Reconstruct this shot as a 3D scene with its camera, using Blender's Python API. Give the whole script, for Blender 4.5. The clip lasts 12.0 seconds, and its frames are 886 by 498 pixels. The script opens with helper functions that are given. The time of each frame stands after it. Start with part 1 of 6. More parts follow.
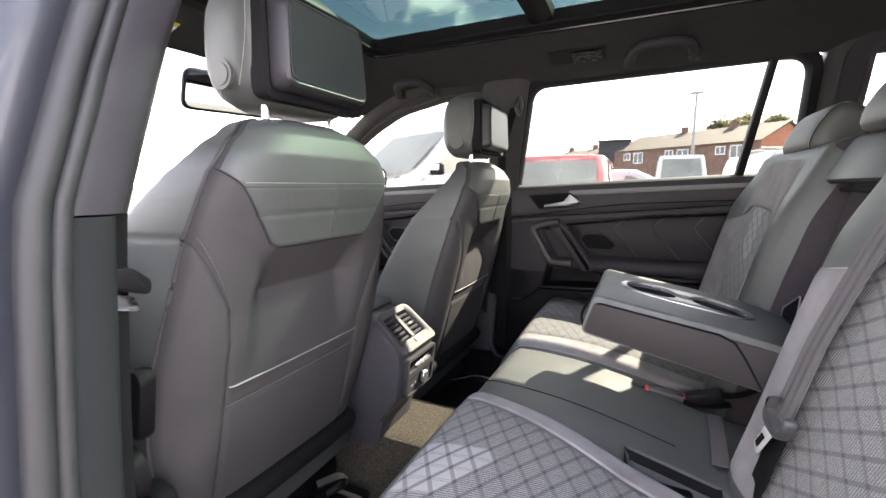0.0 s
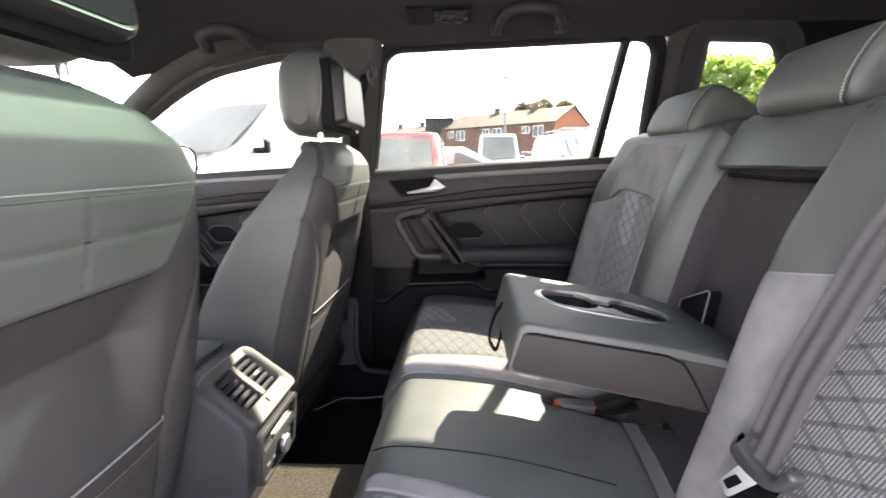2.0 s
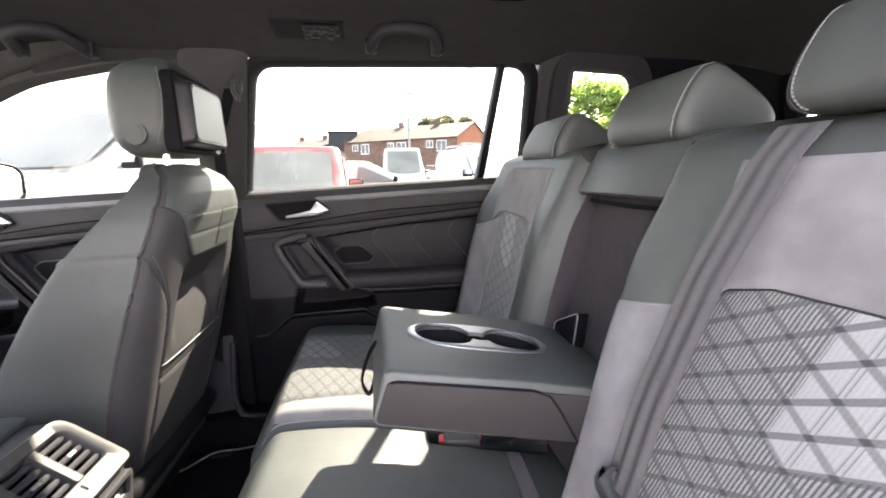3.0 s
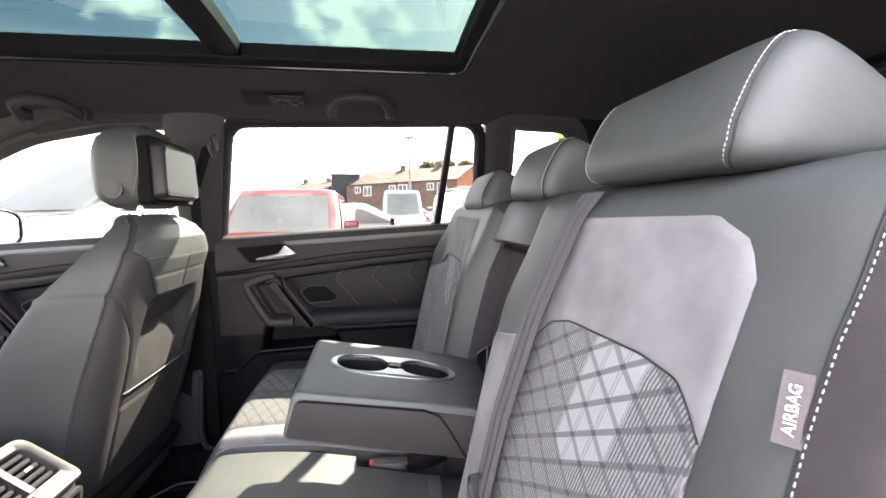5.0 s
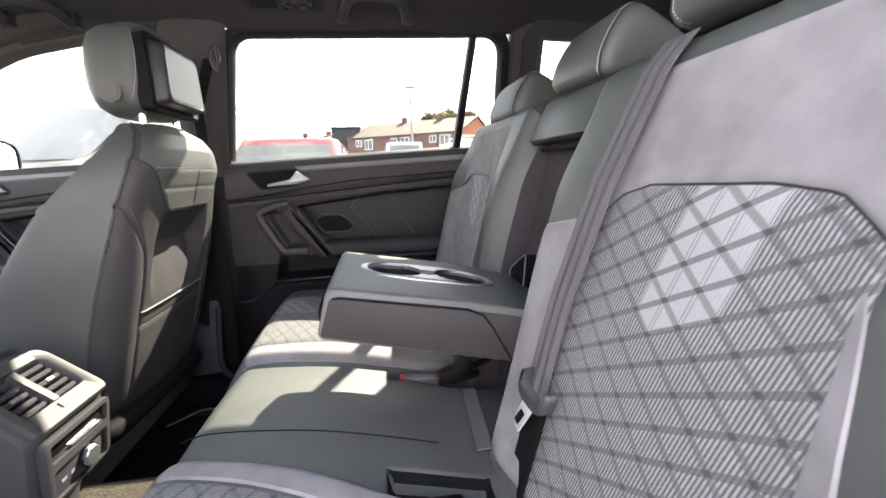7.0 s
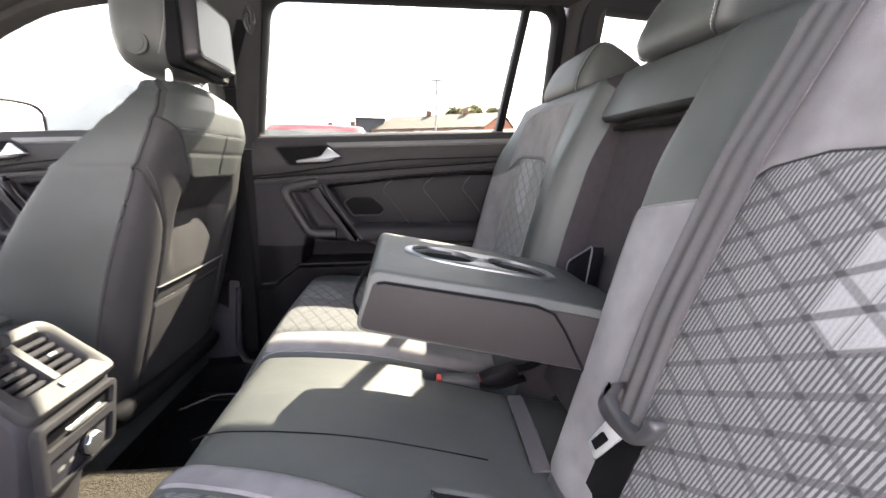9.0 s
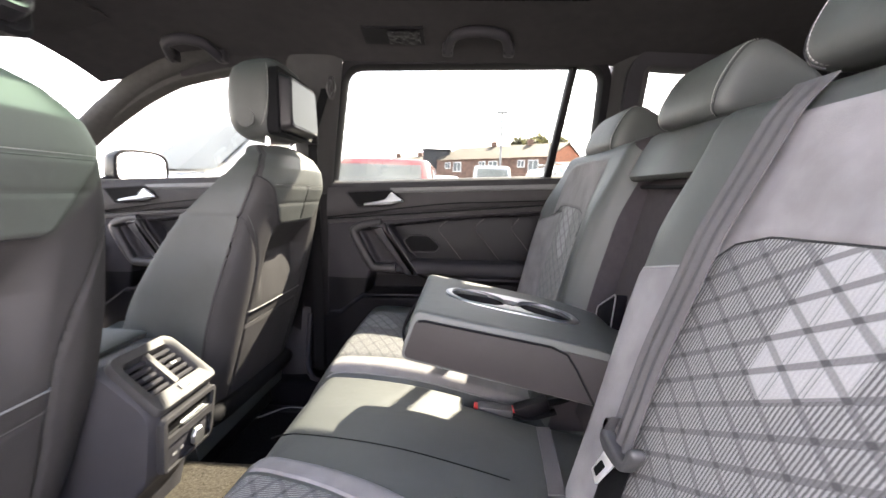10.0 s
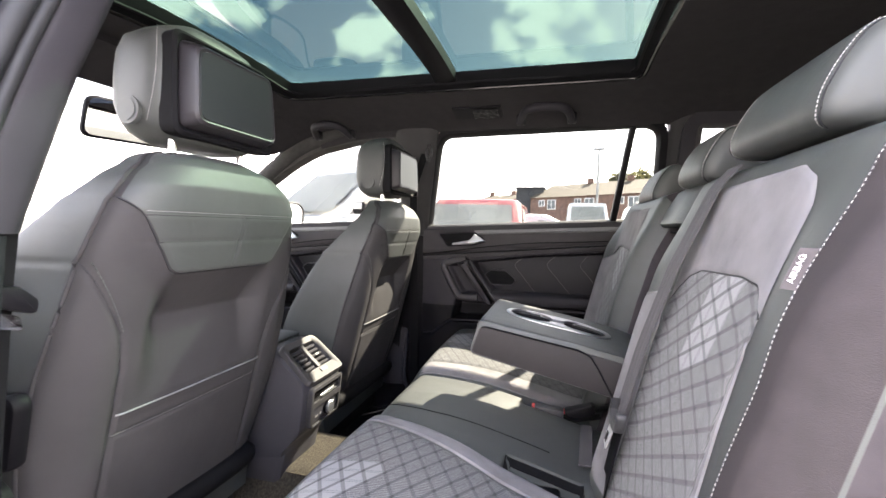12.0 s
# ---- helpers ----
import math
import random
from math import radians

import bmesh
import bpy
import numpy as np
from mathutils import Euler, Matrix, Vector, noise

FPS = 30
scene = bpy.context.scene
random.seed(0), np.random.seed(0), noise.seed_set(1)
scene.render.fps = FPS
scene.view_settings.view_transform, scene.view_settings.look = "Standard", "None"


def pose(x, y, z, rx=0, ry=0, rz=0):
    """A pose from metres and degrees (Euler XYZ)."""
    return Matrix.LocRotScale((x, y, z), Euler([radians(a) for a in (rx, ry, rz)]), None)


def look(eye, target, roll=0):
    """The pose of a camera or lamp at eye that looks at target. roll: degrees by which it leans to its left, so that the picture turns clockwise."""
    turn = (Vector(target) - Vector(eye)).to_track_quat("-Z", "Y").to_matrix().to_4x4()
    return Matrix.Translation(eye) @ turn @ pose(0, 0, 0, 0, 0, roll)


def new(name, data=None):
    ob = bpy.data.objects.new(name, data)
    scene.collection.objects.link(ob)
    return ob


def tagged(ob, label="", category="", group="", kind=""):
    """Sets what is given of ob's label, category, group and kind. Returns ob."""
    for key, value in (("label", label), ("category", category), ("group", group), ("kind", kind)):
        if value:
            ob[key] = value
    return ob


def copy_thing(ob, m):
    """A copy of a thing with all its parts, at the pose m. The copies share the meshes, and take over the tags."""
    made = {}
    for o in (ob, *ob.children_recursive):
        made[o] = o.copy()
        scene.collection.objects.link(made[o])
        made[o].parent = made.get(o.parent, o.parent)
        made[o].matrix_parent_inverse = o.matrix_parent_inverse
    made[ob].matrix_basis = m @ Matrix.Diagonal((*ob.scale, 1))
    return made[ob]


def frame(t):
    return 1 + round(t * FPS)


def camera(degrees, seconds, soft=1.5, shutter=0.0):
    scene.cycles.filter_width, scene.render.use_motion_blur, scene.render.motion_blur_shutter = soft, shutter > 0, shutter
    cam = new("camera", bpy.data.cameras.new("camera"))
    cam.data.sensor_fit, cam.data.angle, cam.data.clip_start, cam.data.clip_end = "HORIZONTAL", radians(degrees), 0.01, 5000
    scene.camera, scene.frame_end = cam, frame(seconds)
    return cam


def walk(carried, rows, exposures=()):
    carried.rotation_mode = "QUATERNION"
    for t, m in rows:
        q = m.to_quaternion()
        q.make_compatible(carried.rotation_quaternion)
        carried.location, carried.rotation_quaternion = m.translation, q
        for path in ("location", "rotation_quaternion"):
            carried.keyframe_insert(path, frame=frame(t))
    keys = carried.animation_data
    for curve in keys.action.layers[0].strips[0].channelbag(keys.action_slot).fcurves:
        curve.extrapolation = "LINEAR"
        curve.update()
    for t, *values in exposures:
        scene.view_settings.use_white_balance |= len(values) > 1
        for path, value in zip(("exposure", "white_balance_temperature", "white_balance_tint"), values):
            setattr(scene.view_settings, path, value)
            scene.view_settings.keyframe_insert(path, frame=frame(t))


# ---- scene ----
cam = camera(92.4, 12.0, shutter=0.4)
PATH = [
    (0, (0.102, -0.915, 1.207), (-0.742, 0.874, 0.913), -0.1),
    (0.5, (0.04, -0.864, 1.206), (-0.694, 0.968, 0.886), -0.3),
    (1, (-0.011, -0.803, 1.212), (-0.594, 1.078, 0.86), -0.6),
    (1.5, (-0.045, -0.739, 1.219), (-0.413, 1.189, 0.834), -0.8),
    (2, (-0.041, -0.689, 1.23), (-0.156, 1.267, 0.827), -0.8),
    (2.5, (-0.005, -0.654, 1.244), (0.115, 1.303, 0.85), -0.9),
    (3, (0.028, -0.637, 1.253), (0.335, 1.309, 0.903), -0.9),
    (3.5, (0.07, -0.648, 1.271), (0.486, 1.286, 0.98), -1.1),
    (3.7, (0.086, -0.663, 1.275), (0.522, 1.271, 1.007), -1.1),
    (5.3, (0.166, -0.785, 1.264), (0.428, 1.192, 1.108), -0.9),
    (5.5, (0.17, -0.79, 1.256), (0.406, 1.189, 1.089), -1.0),
    (6, (0.159, -0.785, 1.23), (0.367, 1.191, 1.01), -1.1),
    (6.5, (0.13, -0.757, 1.2), (0.366, 1.206, 0.903), -1.3),
    (7, (0.106, -0.709, 1.169), (0.389, 1.236, 0.799), -1.5),
    (7.2, (0.096, -0.688, 1.158), (0.403, 1.248, 0.763), -1.4),
    (8.8, (0.062, -0.597, 1.119), (0.312, 1.348, 0.729), 1.4),
    (9, (0.062, -0.61, 1.134), (0.267, 1.341, 0.743), 1.3),
    (9.5, (0.074, -0.652, 1.164), (0.144, 1.317, 0.824), 1.6),
    (10, (0.094, -0.716, 1.181), (0.005, 1.264, 0.914), 1.6),
    (10.5, (0.111, -0.789, 1.189), (-0.132, 1.186, 0.992), 1.4),
    (11, (0.132, -0.859, 1.196), (-0.238, 1.101, 1.049), 1.1),
    (11.5, (0.157, -0.921, 1.2), (-0.307, 1.022, 1.088), 1.1),
    (12, (0.177, -0.975, 1.199), (-0.347, 0.953, 1.096), 1.4),
]
walk(cam, [(t, look(eye, target, roll)) for t, eye, target, roll in PATH], [(0.0, 5.42, 7000, 20), (1.0, 5.48, 6940, 20), (2.0, 5.70, 7000, 20), (3.5, 5.82, 7000, 20), (6.0, 5.68, 6940, 20), (9.0, 5.80, 7020, 20), (10.7, 5.80, 7060, 20), (12.0, 5.50, 7000, 20)])

# ---------------------------------------------------------------- light
SUN_DIR = Vector((0.61, 1.04, 1.0)).normalized()      # towards the sun: behind and to the right of the car
sun_data = bpy.data.lights.new("sun", "SUN")
sun_data.energy, sun_data.angle, sun_data.color = 4.4, radians(0.6), (1.0, 0.92, 0.77)
sun = new("sun", sun_data)
sun.matrix_world = SUN_DIR.to_track_quat("Z", "Y").to_matrix().to_4x4()

world = bpy.data.worlds.new("sky")
scene.world = world
world.use_nodes = True
wn, wl = world.node_tree.nodes, world.node_tree.links
wn.clear()
w_out = wn.new("ShaderNodeOutputWorld")
w_bg = wn.new("ShaderNodeBackground")
w_sky = wn.new("ShaderNodeTexSky")
w_sky.sky_type, w_sky.sun_disc = "NISHITA", False
w_sky.sun_elevation = math.asin(SUN_DIR.z)
w_sky.sun_rotation = math.atan2(SUN_DIR.x, SUN_DIR.y)
w_sky.dust_density, w_sky.ozone_density = 2.0, 1.5
w_tc = wn.new("ShaderNodeTexCoord")
w_map = wn.new("ShaderNodeMapping")
w_map.inputs["Scale"].default_value = (1.0, 1.0, 1.6)
w_no = wn.new("ShaderNodeTexNoise")
w_no.inputs["Scale"].default_value, w_no.inputs["Detail"].default_value = 6.6, 12.0
w_no.inputs["Roughness"].default_value = 0.56
w_no.inputs["Distortion"].default_value = 0.0
w_ramp = wn.new("ShaderNodeValToRGB")
w_ramp.color_ramp.elements[0].position, w_ramp.color_ramp.elements[1].position = 0.500, 0.585
w_sep = wn.new("ShaderNodeSeparateXYZ")
w_haze = wn.new("ShaderNodeMapRange")
w_haze.inputs["From Min"].default_value, w_haze.inputs["From Max"].default_value = 0.08, 0.32
w_haze.inputs["To Min"].default_value, w_haze.inputs["To Max"].default_value = 0.85, 0.0
w_mix = wn.new("ShaderNodeMix")
w_mix.data_type = "RGBA"
w_mix.inputs["B"].default_value = (11.0, 11.2, 11.0, 1.0)
w_low = wn.new("ShaderNodeMix")
w_low.data_type = "RGBA"
w_low.inputs["B"].default_value = (15.0, 14.8, 14.5, 1.0)
w_bg.inputs["Strength"].default_value = 0.0585
wl.new(w_tc.outputs["Generated"], w_map.inputs["Vector"])
wl.new(w_map.outputs["Vector"], w_no.inputs["Vector"])
wl.new(w_no.outputs["Fac"], w_ramp.inputs["Fac"])
wl.new(w_tc.outputs["Generated"], w_sep.inputs["Vector"])
wl.new(w_sep.outputs["Z"], w_haze.inputs["Value"])
wl.new(w_ramp.outputs["Color"], w_mix.inputs["Factor"])
wl.new(w_haze.outputs["Result"], w_low.inputs["Factor"])
wl.new(w_sky.outputs["Color"], w_mix.inputs["A"])
wl.new(w_mix.outputs["Result"], w_low.inputs["A"])
wl.new(w_low.outputs["Result"], w_bg.inputs["Color"])
wl.new(w_bg.outputs["Background"], w_out.inputs["Surface"])


# ---------------------------------------------------------------- materials
def nodes_of(name):
    m = bpy.data.materials.new(name)
    m.use_nodes = True
    n, l = m.node_tree.nodes, m.node_tree.links
    return m, n, l, n["Principled BSDF"]


def surface(name, col, rough=0.5, metal=0.0, var=0.2, scale=25.0, bump=0.1, fine=600.0, spec=0.5, coat=0.0, sheen=0.0, rvar=0.08, kind="noise", dist=0.002, crease=0.0):
    """A surface with colour drift at a coarse scale, grain and fine relief."""
    m, n, l, b = nodes_of(name)
    tc = n.new("ShaderNodeTexCoord")
    big = n.new("ShaderNodeTexNoise")
    big.inputs["Scale"].default_value, big.inputs["Detail"].default_value = scale, 5.0
    l.new(tc.outputs["Object"], big.inputs["Vector"])
    ramp = n.new("ShaderNodeValToRGB")
    lo, hi = ramp.color_ramp.elements
    lo.position, hi.position = 0.3, 0.7
    lo.color = tuple(max(0.0, c * (1 - var)) for c in col) + (1,)
    hi.color = tuple(min(1.0, c * (1 + var)) for c in col) + (1,)
    l.new(big.outputs["Fac"], ramp.inputs["Fac"])
    l.new(ramp.outputs["Color"], b.inputs["Base Color"])
    if kind == "leather":
        g = n.new("ShaderNodeTexVoronoi")
        g.feature = "DISTANCE_TO_EDGE"
        g.inputs["Scale"].default_value = fine
        height = g.outputs["Distance"]
    else:
        g = n.new("ShaderNodeTexNoise")
        g.inputs["Scale"].default_value, g.inputs["Detail"].default_value = fine, 3.0
        height = g.outputs["Fac"]
    l.new(tc.outputs["Object"], g.inputs["Vector"])
    bp = n.new("ShaderNodeBump")
    bp.inputs["Strength"].default_value, bp.inputs["Distance"].default_value = bump, dist
    l.new(height, bp.inputs["Height"])
    if crease > 0:
        soft = n.new("ShaderNodeTexNoise")
        soft.inputs["Scale"].default_value, soft.inputs["Detail"].default_value = 17.0, 4.0
        soft.inputs["Distortion"].default_value = 0.8
        l.new(tc.outputs["Object"], soft.inputs["Vector"])
        cb = n.new("ShaderNodeBump")
        cb.inputs["Strength"].default_value, cb.inputs["Distance"].default_value = crease, 0.006
        l.new(soft.outputs["Fac"], cb.inputs["Height"])
        l.new(cb.outputs["Normal"], bp.inputs["Normal"])
    l.new(bp.outputs["Normal"], b.inputs["Normal"])
    rr = n.new("ShaderNodeMapRange")
    rr.inputs["To Min"].default_value, rr.inputs["To Max"].default_value = max(0.02, rough - rvar), min(1.0, rough + rvar)
    l.new(big.outputs["Fac"], rr.inputs["Value"])
    l.new(rr.outputs["Result"], b.inputs["Roughness"])
    b.inputs["Metallic"].default_value = metal
    b.inputs["Specular IOR Level"].default_value = spec
    b.inputs["Coat Weight"].default_value = coat
    b.inputs["Sheen Weight"].default_value = sheen
    return m


def glass(name, tint, gloss=1.0):
    """A thin pane: tinted see-through, with reflection by angle."""
    m = bpy.data.materials.new(name)
    m.use_nodes = True
    n, l = m.node_tree.nodes, m.node_tree.links
    n.clear()
    out = n.new("ShaderNodeOutputMaterial")
    tr = n.new("ShaderNodeBsdfTransparent")
    tr.inputs["Color"].default_value = (*tint, 1)
    gl = n.new("ShaderNodeBsdfGlossy")
    gl.inputs["Roughness"].default_value = 0.02
    fr = n.new("ShaderNodeLayerWeight")
    fr.inputs["Blend"].default_value = 0.5
    pw = n.new("ShaderNodeMath")
    pw.operation = "POWER"
    pw.inputs[1].default_value = 5.0
    k = n.new("ShaderNodeMath")
    k.operation = "MULTIPLY_ADD"
    k.inputs[1].default_value, k.inputs[2].default_value = 0.9 * gloss, 0.05 * gloss
    mix = n.new("ShaderNodeMixShader")
    l.new(fr.outputs["Facing"], pw.inputs[0])
    l.new(pw.outputs["Value"], k.inputs[0])
    l.new(k.outputs["Value"], mix.inputs["Fac"])
    l.new(tr.outputs["BSDF"], mix.inputs[1])
    l.new(gl.outputs["BSDF"], mix.inputs[2])
    l.new(mix.outputs["Shader"], out.inputs["Surface"])
    return m


def woven(name, origin, axis="yz", flip=(1.0, 1.0), field_at=(-1.0, 3.0, 3.0, -3.0), depth=1.0, tone=1.0):
    """Seat cloth: fine ribs, a lattice of dark crossing bands, and a lighter field in the middle."""
    m, n, l, b = nodes_of(name)
    tc = n.new("ShaderNodeTexCoord")
    sep = n.new("ShaderNodeSeparateXYZ")
    l.new(tc.outputs["Object"], sep.inputs["Vector"])
    src = {"x": sep.outputs["X"], "y": sep.outputs["Y"], "z": sep.outputs["Z"]}

    def mth(op, a, c=None, d=None):
        k = n.new("ShaderNodeMath")
        k.operation = op
        for i, v in enumerate((a, c, d)):
            if v is None:
                continue
            if isinstance(v, (int, float)):
                k.inputs[i].default_value = v
            else:
                l.new(v, k.inputs[i])
        return k.outputs["Value"]

    dy = mth("MULTIPLY", mth("SUBTRACT", src[axis[0]], origin[0]), flip[0])
    dz = mth("MULTIPLY", mth("SUBTRACT", src[axis[1]], origin[1]), flip[1])
    p = mth("ADD", mth("MULTIPLY", dy, -36.24), mth("MULTIPLY", dz, -9.28))
    q = mth("ADD", mth("MULTIPLY", dy, -19.45), mth("MULTIPLY", dz, -35.69))
    r = mth("SUBTRACT", p, q)

    def band(v, half, soft=0.03):
        d = mth("ABSOLUTE", mth("SUBTRACT", mth("FRACT", mth("ADD", v, 0.5)), 0.5))
        k = n.new("ShaderNodeMapRange")
        k.interpolation_type = "SMOOTHSTEP"
        k.inputs["From Min"].default_value, k.inputs["From Max"].default_value = half - soft, half + soft
        k.inputs["To Min"].default_value, k.inputs["To Max"].default_value = 1.0, 0.0
        l.new(d, k.inputs["Value"])
        return k.outputs["Result"]

    a_band = band(q, 0.105)
    b_band = band(r, 0.095)
    node = mth("MULTIPLY", a_band, b_band)
    # lighter field
    field = mth("MULTIPLY", mth("MULTIPLY", mth("GREATER_THAN", p, field_at[0]), mth("LESS_THAN", p, field_at[1])),
                mth("MULTIPLY", mth("LESS_THAN", q, field_at[2]), mth("GREATER_THAN", r, field_at[3])))
    twin = mth("MULTIPLY", mth("ADD", band(mth("ADD", p, 0.07), 0.022, 0.012), band(mth("SUBTRACT", p, 0.07), 0.022, 0.012)), 0.5)
    twin = mth("MULTIPLY", twin, mth("ADD", mth("MULTIPLY", field, 0.7), 0.3))
    # ribs, which fade where the bands run
    wob = n.new("ShaderNodeTexNoise")
    wob.inputs["Scale"].default_value, wob.inputs["Detail"].default_value = 260.0, 2.0
    l.new(tc.outputs["Object"], wob.inputs["Vector"])
    ribs = band(mth("ADD", mth("MULTIPLY", p, 7.0), mth("MULTIPLY", mth("SUBTRACT", wob.outputs["Fac"], 0.5), 0.25)), 0.24, 0.10)
    rib_dark = mth("MULTIPLY", mth("MULTIPLY", ribs, mth("SUBTRACT", 1.0, mth("MULTIPLY", field, 0.93))), 0.80)
    bands = mth("ADD", mth("MULTIPLY", mth("MAXIMUM", a_band, mth("MULTIPLY", b_band, 0.8)), 0.62), mth("MULTIPLY", node, 0.28))
    total = mth("MULTIPLY", mth("MAXIMUM", mth("MAXIMUM", bands, twin), rib_dark), depth)
    no = n.new("ShaderNodeTexNoise")
    no.inputs["Scale"].default_value = 900.0
    l.new(tc.outputs["Object"], no.inputs["Vector"])
    light = n.new("ShaderNodeMix")
    light.data_type = "RGBA"
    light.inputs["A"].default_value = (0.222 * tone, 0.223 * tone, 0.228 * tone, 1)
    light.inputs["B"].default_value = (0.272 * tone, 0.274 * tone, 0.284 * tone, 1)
    l.new(field, light.inputs["Factor"])
    mix = n.new("ShaderNodeMix")
    mix.data_type = "RGBA"
    l.new(total, mix.inputs["Factor"])
    l.new(light.outputs["Result"], mix.inputs["A"])
    mix.inputs["B"].default_value = (0.022, 0.022, 0.026, 1)
    vary = n.new("ShaderNodeMix")
    vary.data_type, vary.blend_type = "RGBA", "MULTIPLY"
    vary.inputs["Factor"].default_value = 0.35
    l.new(mix.outputs["Result"], vary.inputs["A"])
    l.new(no.outputs["Fac"], vary.inputs["B"])
    l.new(vary.outputs["Result"], b.inputs["Base Color"])
    relief = mth("ADD", mth("MULTIPLY", mth("MAXIMUM", a_band, b_band), -1.0), mth("MULTIPLY", ribs, -0.3))
    bp = n.new("ShaderNodeBump")
    bp.inputs["Strength"].default_value, bp.inputs["Distance"].default_value = 0.4, 0.0012
    l.new(relief, bp.inputs["Height"])
    l.new(bp.outputs["Normal"], b.inputs["Normal"])
    b.inputs["Roughness"].default_value = 0.85
    b.inputs["Specular IOR Level"].default_value = 0.2
    b.inputs["Sheen Weight"].default_value = 0.1
    return m


LEATHER = surface("black_leather", (0.050, 0.0540, 0.0532), 0.50, var=0.14, scale=9, bump=0.18, fine=650, spec=0.36, kind="leather", dist=0.0008, crease=0.16)
LEATHER_SIDE = surface("side_leather", (0.0385, 0.0370, 0.0390), 0.64, var=0.14, scale=9, bump=0.16, fine=650, spec=0.16, kind="leather", dist=0.0008, crease=0.16)
# Copy of LEATHER_SIDE, darkened against sun bounced off the cushion.
ARM_SIDE = surface("arm_rest_leatherette_dim", (0.022, 0.0195, 0.0205), 0.6, var=0.12, scale=9, bump=0.16, fine=650, spec=0.2, kind="leather", dist=0.0008, crease=0.16)
SUEDE = surface("grey_suede", (0.158, 0.152, 0.160), 0.9, var=0.2, scale=19, bump=0.3, fine=900, spec=0.1, sheen=0.08)
FABRIC = surface("dark_fabric", (0.042, 0.037, 0.041), 0.9, var=0.1, scale=60, bump=0.35, fine=1800, spec=0.1, dist=0.0008)
HEADLINER = surface("black_headlining", (0.036, 0.034, 0.036), 0.95, var=0.1, scale=30, bump=0.3, fine=1400, spec=0.05)
PLASTIC = surface("black_soft_plastic", (0.0062, 0.0058, 0.0076), 0.7, var=0.12, scale=20, bump=0.12, fine=1200, spec=0.04)
PLASTIC_HARD = surface("black_hard_plastic", (0.0060, 0.0056, 0.0072), 0.5, var=0.12, scale=20, bump=0.1, fine=1400, spec=0.10)
PLASTIC_GREY = surface("grey_plastic", (0.085, 0.082, 0.083), 0.45, var=0.08, scale=20, bump=0.05, fine=1400, spec=0.3)
CONSOLE = surface("charcoal_console_plastic", (0.035, 0.034, 0.0395), 0.55, var=0.08, scale=20, bump=0.08, fine=1400, spec=0.25)
GLOSS_BLACK = surface("gloss_black", (0.010, 0.010, 0.011), 0.16, var=0.1, scale=20, bump=0.0, fine=500, spec=0.4)
MATT_BLACK = surface("matt_black", (0.0065, 0.0065, 0.0075), 0.7, var=0.1, scale=20, bump=0.1, fine=900, spec=0.06)
SCREEN = surface("dark_screen", (0.022, 0.026, 0.027), 0.28, var=0.06, scale=12, bump=0.0, fine=900, spec=0.22, rvar=0.01)
PLASTIC_TONGUE = surface("dark_grey_plastic", (0.042, 0.042, 0.046), 0.45, var=0.1, scale=20, bump=0.05, fine=1400, spec=0.4)
DOOR_SOFT = surface("door_soft_plastic", (0.0215, 0.0200, 0.0245), 0.6, var=0.14, scale=14, bump=0.14, fine=1100, spec=0.2)
DOOR_WAIST = surface("door_waist_plastic", (0.0335, 0.0312, 0.0340), 0.58, var=0.12, scale=14, bump=0.14, fine=1100, spec=0.22)
HOUSING = surface("screen_housing_plastic", (0.018, 0.0165, 0.020), 0.42, var=0.1, scale=20, bump=0.06, fine=1400, spec=0.3)
DOOR_INFILL = surface("door_infill", (0.0088, 0.0082, 0.0112), 0.55, var=0.16, scale=14, bump=0.2, fine=900, spec=0.25, kind="leather", dist=0.0006)
DOOR_GREY = surface("charcoal_door_plastic", (0.034, 0.032, 0.036), 0.45, var=0.1, scale=20, bump=0.08, fine=1400, spec=0.3)
GROOVE_LINE = surface("light_line_plastic", (0.13, 0.13, 0.135), 0.5, var=0.05, scale=40, bump=0.0)
CHROME = surface("chrome", (0.85, 0.85, 0.86), 0.12, metal=1.0, var=0.03, scale=20, bump=0.0, rvar=0.04)
SATIN = surface("satin_silver", (0.46, 0.47, 0.49), 0.40, metal=1.0, var=0.04, scale=40, bump=0.03, rvar=0.05)
STEEL = surface("bright_steel", (0.62, 0.62, 0.63), 0.38, metal=0.45, var=0.04, scale=60, bump=0.03, rvar=0.05)
SIDE_CLOTH = surface("side_cloth", (0.032, 0.0275, 0.0295), 0.8, var=0.12, scale=40, bump=0.3, fine=1300, spec=0.15)
BEZEL = surface("grey_satin_plastic", (0.034, 0.033, 0.035), 0.5, var=0.05, scale=30, bump=0.04, fine=1400, spec=0.16)
THREAD = surface("pale_thread", (0.40, 0.39, 0.38), 0.8, var=0.1, scale=200, bump=0.1, fine=1500)
PIPING = surface("pale_piping", (0.17, 0.17, 0.175), 0.6, var=0.08, scale=60, bump=0.05)
RUBBER = surface("rubber_seal", (0.016, 0.0165, 0.019), 0.6, var=0.15, scale=20, bump=0.05, fine=600, spec=0.3)
PAINT = surface("slate_blue_paint", (0.0165, 0.0185, 0.0255), 0.40, var=0.05, scale=4, bump=0.0, coat=0.15, rvar=0.05, spec=0.25)
PILLAR_CLOTH = surface("pillar_cloth", (0.0120, 0.0132, 0.0145), 0.95, var=0.08, scale=150, bump=0.4, fine=900, spec=0.12)
PILLAR_GREY = surface("grey_pillar_cloth", (0.062, 0.060, 0.058), 0.9, var=0.1, scale=60, bump=0.3, fine=1200, spec=0.1)
